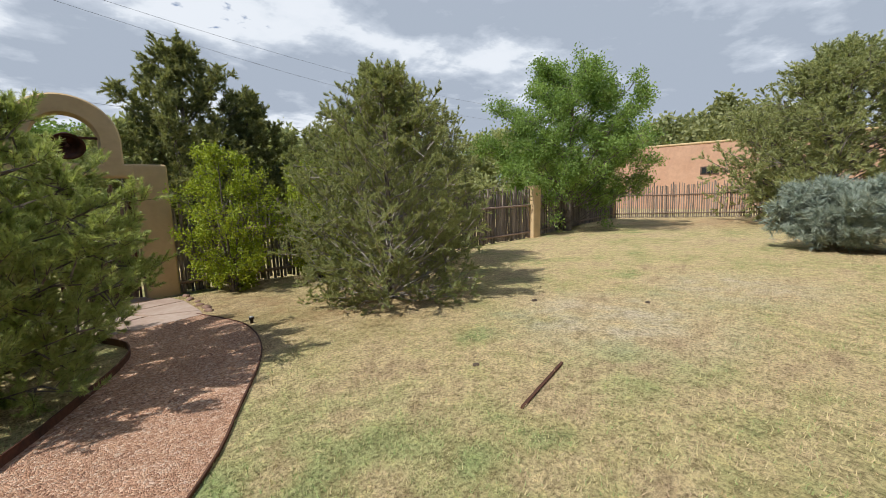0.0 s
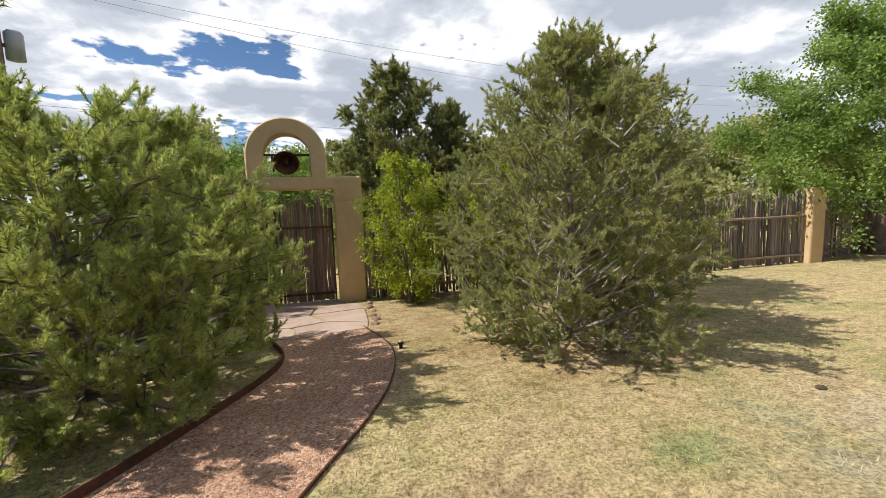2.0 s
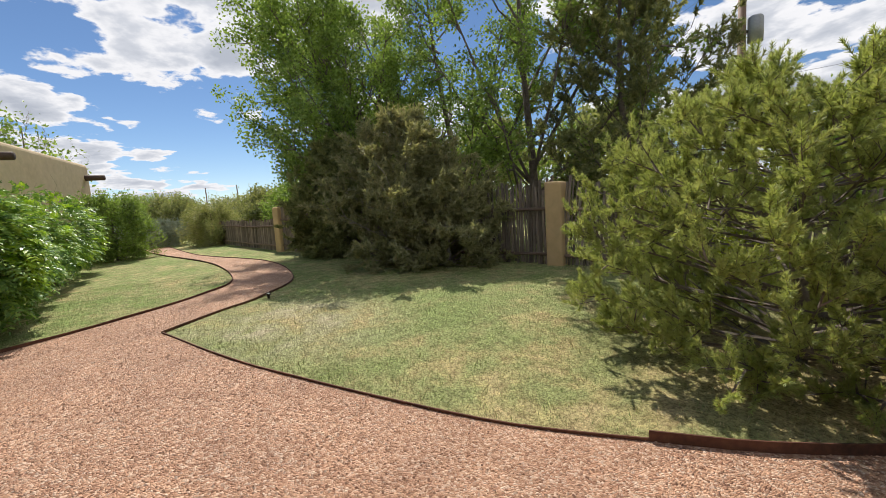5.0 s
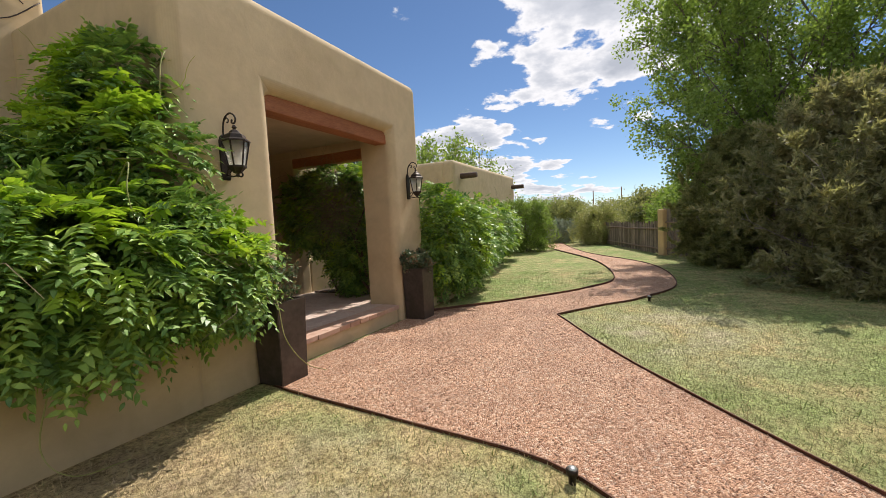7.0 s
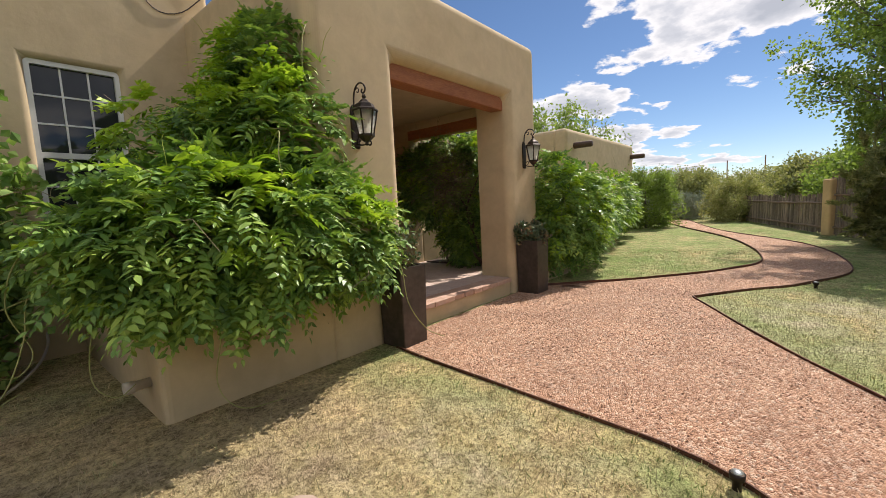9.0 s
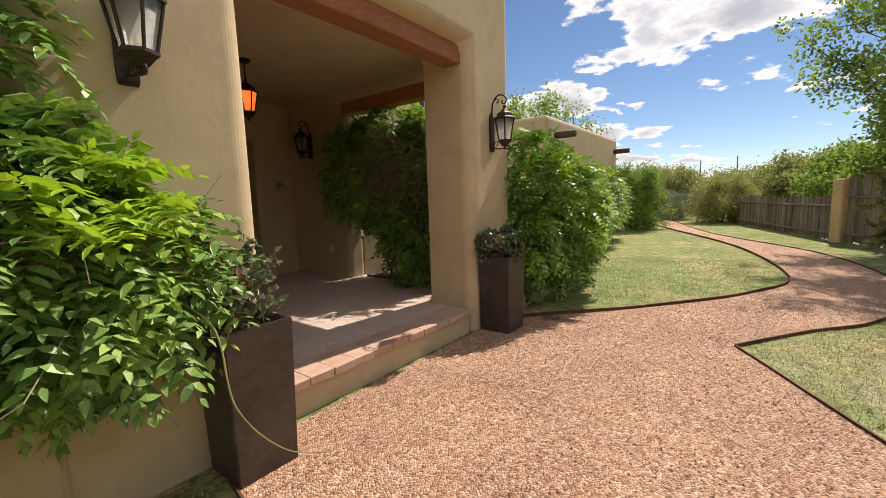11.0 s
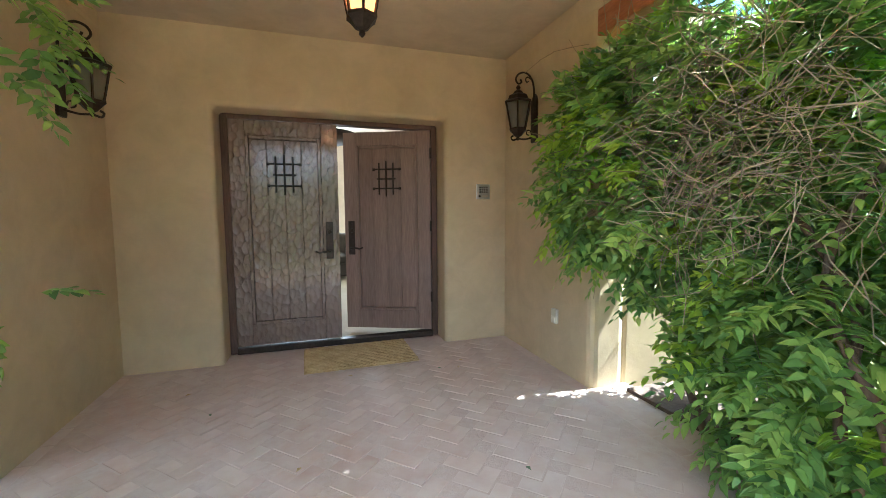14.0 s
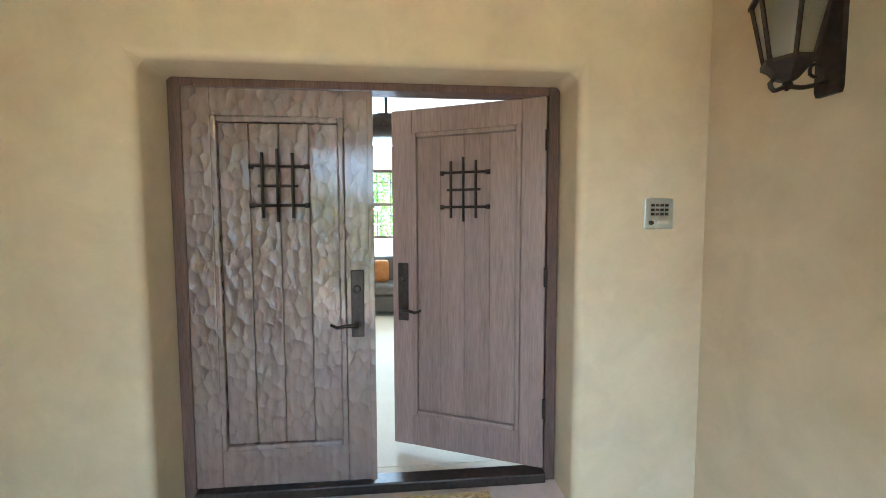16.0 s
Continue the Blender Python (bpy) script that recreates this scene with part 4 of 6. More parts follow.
def skeleton(height, radius, profile, n_limbs, n_sub, n_twig, low=0.05, rise=0.35, sub_len=0.34, twig_len=0.13, lean=(0, 0), lump=0.28, bare=0.35, up=0.25, thick=1.0):
    """Limbs from a leaning stem to an uneven outline; from them side branches and twigs. Returns segments and twig ends."""
    segs = []
    stem = lambda f: np.stack([lean[0] * f ** 1.3, lean[1] * f ** 1.3, height * f], -1)
    f_end = low + (0.985 - low) * (np.arange(n_limbs) + RNG.uniform(0, 1, n_limbs)) / n_limbs
    az = np.arange(n_limbs) * 2.39996 + RNG.uniform(-0.5, 0.5, n_limbs)
    reach = radius * np.array([profile(f) for f in f_end]) * (1 + lump * RNG.uniform(-1, 0.6, n_limbs))
    f_start = np.clip(f_end - rise * RNG.uniform(0.6, 1.3, n_limbs) * np.clip(reach / radius, 0.15, 1), 0.02, 0.93)
    a = stem(f_start)
    b = stem(f_end)
    b[:, 0] += reach * np.cos(az)
    b[:, 1] += reach * np.sin(az)
    m = a * 0.45 + b * 0.55
    m[:, 2] -= 0.04 * height * RNG.uniform(0, 1, n_limbs)
    r = thick * 0.0075 * radius * (0.5 + reach / radius)
    segs.append((a, m, r, r * 0.6))
    segs.append((m, b, r * 0.6, r * 0.2))
    # side branches
    t = RNG.uniform(bare, 1.0, (n_limbs, n_sub))
    t[:, 0] = 1.0
    tt = t[..., None]
    on = np.where(tt < 0.55, a[:, None] + (m - a)[:, None] * tt / 0.55, m[:, None] + (b - m)[:, None] * (tt - 0.55) / 0.45).reshape(-1, 3)
    out = np.repeat(unit(b - a), n_sub, 0)
    d = unit(out * 0.9 + RNG.normal(0, 0.65, on.shape) + np.array([0, 0, 0.12]))
    ln = (sub_len * radius * RNG.uniform(0.5, 1.15, len(on)) * (0.45 + 0.55 * np.repeat(np.clip(reach / radius, 0, 1), n_sub)))[:, None]
    tip = on + d * ln
    segs.append((on, tip, np.full(len(on), thick * 0.0045 * radius + 0.002), np.full(len(on), 0.002)))
    # twigs
    k = RNG.uniform(0.25, 1.0, (len(on), n_twig))
    k[:, 0] = 1.0
    p = (on[:, None] + (tip - on)[:, None] * k[..., None]).reshape(-1, 3)
    td = unit(np.repeat(d, n_twig, 0) * 0.8 + RNG.normal(0, 0.6, p.shape) + np.array([0, 0, up]))
    q = p + td * twig_len * radius * RNG.uniform(0.4, 1.2, (len(p), 1))
    segs.append((p, q, np.full(len(p), 0.003), np.full(len(p), 0.0015)))
    return segs, q, td


def plant(name, place, label, category, height, radius, profile, counts, foliage_of, leaf_material, bark, trunk_r, group="", limb_bark=None, seed=1, stems=1, lean=(0, 0), twig_share=1.0, **shape):
    global RNG
    RNG = np.random.default_rng(seed)
    x, y = place[:2]
    z = place[2] if len(place) > 2 else gz(x, y)
    ob = root(name, (x, y, z), label, category, group)
    V, F, base, Q, D = [], [], 0, [], []
    for s in range(stems):
        off = np.array([0.0, 0, 0])
        hh, rr, ln = height, radius, lean
        if stems > 1:
            w = 2 * math.pi * s / stems + seed
            ln = (lean[0] + math.cos(w) * radius * 0.42, lean[1] + math.sin(w) * radius * 0.42)
            hh, rr = height * RNG.uniform(0.78, 1.0), radius * 0.72
            off = np.array([0.05 * math.cos(w), 0.05 * math.sin(w), 0])
        segs, q, d = skeleton(hh, rr, profile, *counts, lean=ln, **shape)
        for i, (a, b, r0, r1) in enumerate(segs):
            if i == len(segs) - 1 and twig_share < 1:
                keep = RNG.uniform(size=len(a)) < twig_share
                a, b, r0, r1 = a[keep], b[keep], r0[keep], r1[keep]
            v, f = limbs_mesh(a + off, b + off, r0, r1)
            V.append(v)
            F.append(f + base)
            base += len(v)
        bm = bmesh.new()
        fs = np.linspace(0, 0.92, 9)
        pts = [(off[0] + ln[0] * f ** 1.3 + 0.025 * rr * math.sin(7 * f + s), off[1] + ln[1] * f ** 1.3 + 0.025 * rr * math.cos(5 * f + s) - 0.025 * rr, hh * f - (0.1 if f == 0 else 0)) for f in fs]
        tube(bm, pts, [trunk_r * (1.15 if f == 0 else 1) * (1 - 0.88 * f) for f in fs], 8)
        part("trunk", bm, bark, ob, smooth=True)
        Q.append(q + off)
        D.append(d)
    limb = mesh_object("branchwork", np.concatenate(V), np.concatenate(F), limb_bark or bark, ob)
    limb["kind"] = "stuff"
    q, d = np.concatenate(Q), np.concatenate(D)
    low = q[:, 2] > 0.03
    v, f = foliage_of(q[low], d[low])
    crown = mesh_object("crown", v, f, leaf_material, ob)
    crown["kind"] = "stuff"
    return ob


round_top = lambda f: math.sqrt(max(0.02, 1 - (2 * (0.06 + 0.94 * f) - 0.9) ** 2 / 1.25))
cone = lambda f: max(0.06, (1 - f) ** 0.72 * min(1.0, 0.55 + 2.2 * f))
egg = lambda f: max(0.08, math.sin(math.pi * min(1, 0.20 + 0.80 * f)) ** 0.7)
tall = lambda f: max(0.08, math.sin(math.pi * min(1, 0.12 + 0.88 * f)) ** 0.6)
globe = lambda f: math.sqrt(max(0.03, 1 - (2 * f - 0.85) ** 2 / 1.4))

pine_tufts = lambda q, d: brushes(q, d, 82, 0.13, 0.050, 0.0078)
sparse_tufts = lambda q, d: brushes(q, d, 62, 0.085, 0.040, 0.0082)
juniper_tufts = lambda q, d: needles(q, d, 44, 0.055, 0.015, 0.65)
far_tufts = lambda q, d: needles(q, d, 26, 0.12, 0.036, 0.65)
elm_leaves = lambda q, d: leaves(q, d, 9, 0.085, 0.05, 0.10)
big_elm_leaves = lambda q, d: leaves(q, d, 12, 0.12, 0.075, 0.13)
airy_elm_leaves = lambda q, d: leaves(q, d, 9, 0.115, 0.07, 0.12)
broad_leaves = lambda q, d: leaves(q, d, 5, 0.10, 0.085, 0.06, 0.8, 0.5)
bush_leaves = lambda q, d: leaves(q, d, 10, 0.055, 0.032, 0.05)
sage_leaves = lambda q, d: needles(q, d, 20, 0.16, 0.012, 0.35)
far_leaves = lambda q, d: leaves(q, d, 10, 0.17, 0.11, 0.2)

# pinyon beside the path
plant("pinyon_pine", (-1.15, 5.30), "low spreading pinyon pine with dense olive-green needles", "tree", 2.62, 1.70, round_top, (120, 9, 7), pine_tufts, M_PINYON, M_BARK, 0.085, seed=3, low=0.07, sub_len=0.22, twig_len=0.10, lump=0.16, rise=0.25, bare=0.5, up=1.0)
# junipers on the lawn
plant("juniper_tree", (3.85, 5.25), "rounded olive-green juniper tree with grey twigs on the lawn", "tree", 3.55, 1.36, egg, (112, 9, 8), sparse_tufts, M_JUNIPER, M_BARK, 0.06, limb_bark=M_GREYBARK, seed=11, low=0.03, sub_len=0.27, twig_len=0.11, lump=0.22, rise=0.30, bare=0.45, up=0.4)
plant("juniper_tree", (5.9, 7.35), "broad olive-green juniper tree by the fence", "tree", 4.0, 1.55, egg, (100, 9, 7), juniper_tufts, M_JUNIPER, M_BARK, 0.1, seed=12, low=0.10, lump=0.3)
# yellow-green shrubs by the gate
plant("leafy_shrub", (2.5, 8.62), "bright yellow-green leafy shrub beside the gate", "shrub", 2.95, 0.95, tall, (13, 7, 6), bush_leaves, M_YELLOW, M_BARK, 0.03, seed=21, group="yellow-green shrubs", stems=3, lump=0.6)
plant("leafy_shrub", (4.3, 8.4), "bright yellow-green leafy shrub behind the juniper", "shrub", 2.7, 0.9, tall, (15, 7, 6), bush_leaves, M_YELLOW, M_BARK, 0.03, seed=22, group="yellow-green shrubs", stems=3, lump=0.6)
plant("leafy_shrub", (-2.6, 7.3), "yellow-green sapling rising behind the pine", "shrub", 2.9, 0.55, tall, (18, 7, 6), bush_leaves, M_YELLOW, M_BARK, 0.025, seed=23, group="yellow-green shrubs", lump=0.5)
# pinyons and junipers beyond the gate
plant("pinyon_pine", (3.3, 14.6), "olive pinyon pine with an open crown beyond the fence", "tree", 6.4, 1.75, egg, (72, 9, 8), far_tufts, M_FARPINE, M_BARK, 0.13, seed=31, group="trees beyond the fence", low=0.2, lump=0.45)
plant("pinyon_pine", (5.2, 14.8), "olive pinyon pine with an open crown beyond the fence", "tree", 5.3, 1.35, egg, (54, 9, 8), far_tufts, M_FARPINE, M_BARK, 0.11, seed=32, group="trees beyond the fence", low=0.2, lump=0.45)
plant("juniper_tree", (1.7, 14.8), "olive juniper beyond the fence", "tree", 4.0, 1.5, egg, (40, 8, 7), far_tufts, M_JUNIPER, M_BARK, 0.1, seed=33, group="trees beyond the fence")
plant("juniper_tree", (7.4, 13.5), "olive juniper beyond the fence", "tree", 4.0, 1.7, egg, (40, 8, 7), far_tufts, M_JUNIPER, M_BARK, 0.1, seed=34, group="trees beyond the fence")
for i, (px, py, ph, pr) in enumerate(((-1.6, 17.5, 3.9, 1.9), (0.4, 18.5, 4.2, 1.7), (-4.2, 16.5, 4.0, 1.9), (10.0, 15.0, 4.5, 2.2))):
    plant("poplar_tree", (px, py), "fresh green leafy tree beyond the fence", "tree", ph, pr, tall, (34, 8, 6), big_elm_leaves, M_ELM, M_BARK, 0.08, seed=41 + i, group="leafy trees beyond the fence", lump=0.4)
# green elm in the corner of the lawn
plant("elm_tree", (15.0, 8.3), "round green elm tree with a short trunk by the fence", "tree", 6.2, 2.75, globe, (54, 10, 9), lambda q, d: leaves(q, d, 16, 0.10, 0.058, 0.11), M_ELM, M_BARK, 0.17, seed=51, low=0.24, sub_len=0.25, twig_len=0.10, lump=0.34, bare=0.5)
# juniper and sage to the east
plant("juniper_tree", (21.0, 1.0), "tall spreading juniper tree in front of the far fence", "tree", 6.0, 3.1, egg, (110, 10, 8), far_tufts, M_JUNIPER, M_BARK, 0.2, seed=61, low=0.12, lump=0.4)
plant("sage_bush", (12.4, 0.35), "silvery blue-green sagebrush on the lawn", "shrub", 1.7, 1.15, globe, (40, 8, 7), sage_leaves, M_SAGE, M_TWIG, 0.05, seed=71, group="sagebrush", stems=3, low=0.25)
plant("sage_bush", (12.6, -1.5), "silvery blue-green sagebrush on the lawn", "shrub", 1.6, 1.2, globe, (40, 8, 7), sage_leaves, M_SAGE, M_TWIG, 0.05, seed=72, group="sagebrush", stems=2, low=0.25)
# dark junipers in front of the western fence
plant("juniper_tree", (-12.3, 3.1), "dense dark green juniper by the fence", "tree", 3.5, 1.3, egg, (70, 9, 8), far_tufts, M_DARKJUN, M_BARK, 0.1, seed=81, low=0.04, lump=0.25)
plant("juniper_tree", (-9.0, 4.35), "grey-green spreading juniper by the fence", "tree", 3.6, 1.7, egg, (60, 9, 8), far_tufts, M_GREYJUN, M_GREYBARK, 0.08, seed=82, low=0.04, lump=0.45)
plant("juniper_tree", (-7.6, 4.75), "low grey-green juniper by the fence", "tree", 2.0, 1.2, egg, (40, 8, 7), far_tufts, M_GREYJUN, M_GREYBARK, 0.06, seed=83, low=0.04, lump=0.45)
plant("juniper_tree", (-6.9, 9.6), "tall dark juniper behind the fence", "tree", 7.8, 1.9, tall, (70, 9, 7), far_tufts, M_DARKJUN, M_BARK, 0.14, seed=84, low=0.1, lump=0.4)
# tall elms behind the western fence
plant("elm_tree", (-14.8, 5.6), "tall leafy elm with dark forking limbs leaning over the fence", "tree", 8.6, 2.9, globe, (60, 8, 7), lambda q, d: leaves(q, d, 17, 0.12, 0.075, 0.13), M_ELM, M_BARK, 0.17, seed=96, group="tall elms behind the fence", low=0.26, sub_len=0.3, twig_len=0.13, lump=0.5, bare=0.5, rise=0.4, lean=(0.5, -3.1), thick=1.5)
for i, (px, py, ph, pr, lx, ly) in enumerate(((-15.2, 6.2, 9.0, 3.3, -1.4, -1.2), (-12.2, 7.6, 9.8, 3.1, -0.9, -0.6), (-9.4, 8.6, 9.6, 2.8, 0.4, -0.5))):
    plant("elm_tree", (px, py), "tall leafy elm with dark forking limbs behind the fence", "tree", ph, pr, globe, (24, 8, 11), airy_elm_leaves, M_ELM, M_BARK, 0.15, seed=91 + i, group="tall elms behind the fence", low=0.22, sub_len=0.30, twig_len=0.12, lump=0.6, bare=0.62, rise=0.5, lean=(lx, ly), thick=2.2)
# western garden end
plant("round_shrub", (-18.8, -4.3), "clipped round dark green shrub beside the house", "shrub", 2.4, 1.2, globe, (46, 9, 7), elm_leaves, M_ELM, M_BARK, 0.06, seed=101)
plant("sage_bush", (-26.0, -4.2), "silvery sagebrush at the end of the path", "shrub", 1.6, 1.7, globe, (34, 8, 6), sage_leaves, M_SAGE, M_TWIG, 0.05, seed=102, group="sagebrush", stems=2)
plant("sage_bush", (-27.5, -6.4), "silvery sagebrush at the end of the path", "shrub", 1.6, 1.7, globe, (34, 8, 6), sage_leaves, M_SAGE, M_TWIG, 0.05, seed=103, group="sagebrush", stems=2)
plant("flowering_shrub", (-23.6, -1.4), "pale yellow flowering shrub over the low pillar", "shrub", 1.9, 1.2, globe, (40, 8, 7), elm_leaves, M_PALE, M_BARK, 0.06, seed=104)
for i, (px, py, ph, pr) in enumerate(((-30, 1.5, 2.8, 2.2), (-25, 3.6, 2.8, 2.0), (-20.5, 4.2, 3.0, 1.9), (-36, -5, 2.7, 2.4), (-38, -11, 3.2, 2.6), (-36, 3, 2.6, 2.4), (-44, -1, 2.8, 3.0), (-47, -8, 3.2, 3.4))):
    plant("garden_tree", (px, py), "green leafy tree at the far end of the garden", "tree", ph, pr, globe, (34, 8, 6), far_leaves, M_ELM if i % 3 else M_DARKJUN, M_BARK, 0.1, seed=111 + i, group="far garden trees", lump=0.4)
plant("bare_tree", (-27, -9.5), "half bare grey tree behind the wing", "tree", 7.2, 2.4, tall, (30, 8, 5), lambda q, d: leaves(q[::6], d[::6], 3, 0.2, 0.1, 0.2), M_ELM, M_TWIG, 0.12, seed=130, lump=0.4)
plant("cottonwood_tree", (-24, -11), "airy grey-green tree behind the wing", "tree", 7.0, 3.0, globe, (40, 9, 7), lambda q, d: leaves(q, d, 4, 0.22, 0.14, 0.25), M_ELM, M_TWIG, 0.14, seed=131, lump=0.45)


# ---- wisteria ----
def compound_leaves(at, d, length=0.27, pairs=5, size=0.080):
    """Pinnate leaves: a drooping stalk with leaflets in pairs and one at the tip."""
    n = len(at)
    side, up = square_to(d)
    flip = np.sign(up[:, 2:3] + 1e-6)
    up, side = up * flip, side * flip
    side = unit(np.cross(d, np.array([0, 0, 1.0])) + 0.25 * RNG.normal(0, 1, (n, 3)))
    up = np.cross(side, d)
    ln = length * RNG.uniform(0.6, 1.2, (n, 1))
    V = []
    for k in range(pairs * 2 + 1):
        j = k // 2
        t = 0.25 + 0.75 * j / pairs
        s = 0.0 if k == pairs * 2 else (1.0 if k % 2 else -1.0)
        o = at + d * ln * t + np.array([0, 0, -1.0]) * ln * 0.35 * t * t
        w = unit(d * (1.0 if s == 0 else 0.45) + side * s + np.array([0, 0, -0.34]) + RNG.normal(0, 0.16, (n, 3)))
        sd = unit(np.cross(w, up))
        nn = np.cross(sd, w)
        L = size * RNG.uniform(0.75, 1.2, (n, 1)) * (0.75 + 0.5 * math.sin(math.pi * min(1, t)))
        low, high, wd = o + w * L * 0.28, o + w * L * 0.62, L * 0.21
        V.append(np.stack([o, low + sd * wd + nn * wd * 0.3, high + sd * wd * 0.85 + nn * wd * 0.25, o + w * L - nn * wd * 0.3, high - sd * wd * 0.85 + nn * wd * 0.25, low - sd * wd + nn * wd * 0.3], 1))
    v = np.concatenate(V, 1)
    return v.reshape(-1, 3), np.arange(6 * n * (2 * pairs + 1)).reshape(-1, 6)


def wisteria(place, blobs, label, seed, stems, strays=20, dense=1.9, woody=160, tangle=()):
    """Foliage heaped over blobs (x y z rx ry rz n); twisting stems below, bare twigs and stray shoots."""
    global RNG
    RNG = np.random.default_rng(seed)
    w = root("wisteria_vine", place, label, "vine", "wisteria")
    o = np.array(place)
    P, D = [], []
    for bx, by, bz, rx, ry, rz, n in blobs:
        n = int(n * dense)
        d = unit(RNG.normal(0, 1, (n, 3)))
        rad = RNG.uniform(0.62, 1.0, (n, 1)) ** 0.7
        lump = np.array([1 + 0.22 * noise.noise((v[0] * 2.3 + bx, v[1] * 2.3 + by, v[2] * 2.3 + bz)) for v in d])[:, None]
        p = np.array([bx, by, bz]) - o + d * np.array([rx, ry, rz]) * rad * lump
        P.append(p)
        D.append(unit(d * np.array([1, 1, 0.5]) + RNG.normal(0, 0.35, (n, 3)) + np.array([0, 0, -0.15])))
    p, d = np.concatenate(P), np.concatenate(D)
    keep = (p[:, 2] + o[2]) > 0.15
    p, d = p[keep], d[keep]
    young = np.array([noise.noise((q[0] * 2.4 + seed, q[1] * 2.4, q[2] * 2.4)) for q in p]) + 0.25 * d[:, 2] > 0.24
    v, f = compound_leaves(p[young], d[young])
    mesh_object("young_foliage", v, f, M_LIME, w)["kind"] = "stuff"
    v, f = compound_leaves(p[~young], d[~young])
    mesh_object("foliage", v, f, M_WISTERIA, w)["kind"] = "stuff"
    # bare woody twigs within
    a = p[RNG.integers(0, len(p), woody)] * 0.97
    b = a + unit(RNG.normal(0, 1, (woody, 3)) + np.array([0, 0, 0.1])) * RNG.uniform(0.15, 0.5, (woody, 1))
    c = b + unit(b - a + RNG.normal(0, 0.4, (woody, 3))) * RNG.uniform(0.1, 0.35, (woody, 1))
    for tx, ty, tz, sx, sy, sz, n in tangle:
        q = np.array([tx, ty, tz]) - o + RNG.normal(0, 0.5, (n, 3)) * np.array([sx, sy, sz])
        way = unit(RNG.normal(0, 1, (n, 3)) * np.array([0.7, 1.0, 0.75]))
        for s in range(4):
            way = unit(way + RNG.normal(0, 0.35, (n, 3)))
            r = q + way * RNG.uniform(0.06, 0.15, (n, 1))
            a, b, c = np.concatenate([a, q]), np.concatenate([b, r]), np.concatenate([c, r + way * 0.01])
            q = r
    woody = len(a)
    v1, f1 = limbs_mesh(np.concatenate([a, b]), np.concatenate([b, c]), np.full(2 * woody, 0.0027), np.full(2 * woody, 0.0018))
    mesh_object("twig_tangle", v1, f1, M_TWIG, w)["kind"] = "stuff"
    for pts in stems:
        bm = bmesh.new()
        line = [Vector(q) - Vector(place) for q in smooth_line(pts, 0.12)]
        line = [q + Vector((0.025 * math.sin(i * 0.9), 0.025 * math.cos(i * 0.8), 0)) for i, q in enumerate(line)]
        tube(bm, line, [0.026 * (1 - 0.6 * i / len(line)) for i in range(len(line))], 7)
        part("woody_stem", bm, M_STEM, w, smooth=True)
    # stray curling shoots
    for k in range(strays):
        i = RNG.integers(0, len(p))
        q, dd = Vector(p[i]), Vector(d[i])
        if -1.9 < q.x + place[0] < -1.0:
            continue
        dd = Vector((dd.x, dd.y, abs(dd.z) * 0.6 + 0.1)).normalized()
        pts = [q]
        for s in range(9):
            dd = (dd + Vector(RNG.normal(0, 0.28, 3)) + Vector((0, 0, -0.07))).normalized()
            pts.append(pts[-1] + dd * 0.07)
        bm = bmesh.new()
        tube(bm, pts, [0.004 - 0.0003 * s for s in range(10)], 4)
        part("shoot", bm, M_YELLOW, w, smooth=True)
    return w


wisteria((-0.45, -3.4, 0.6), [(-0.35, -2.85, 1.35, 1.05, 0.75, 0.65, 700), (-1.2, -2.62, 1.25, 0.42, 0.36, 0.45, 200), (-0.80, -3.1, 2.12, 0.50, 0.56, 0.66, 350), (-0.95, -3.3, 2.85, 0.36, 0.42, 0.42, 180), (0.42, -2.95, 1.35, 0.42, 0.36, 0.24, 42), (-0.15, -3.7, 2.25, 0.35, 0.4, 0.3, 50), 
                              (0.12, -2.95, 1.2, 0.5, 0.5, 0.42, 220), (-0.9, -3.9, 2.2, 0.6, 0.8, 0.6, 260), (-1.35, -4.5, 2.5, 0.3, 0.5, 0.4, 70), (-1.72, -5.3, 2.5, 0.16, 0.25, 0.28, 26), (-1.7, -5.3, 1.2, 0.1, 0.12, 0.1, 3), (-0.2, -4.0, 1.4, 0.7, 0.6, 0.5, 200)],
         "lush green wisteria heaped over the low stucco planter", 5, [[(-0.6, -3.6, 0.55), (-0.5, -3.5, 1.2), (-0.8, -3.6, 2.2), (-1.0, -3.9, 2.8)], [(-0.2, -3.5, 0.55), (-0.1, -3.3, 1.1), (0.1, -3.1, 1.4)]], 26)
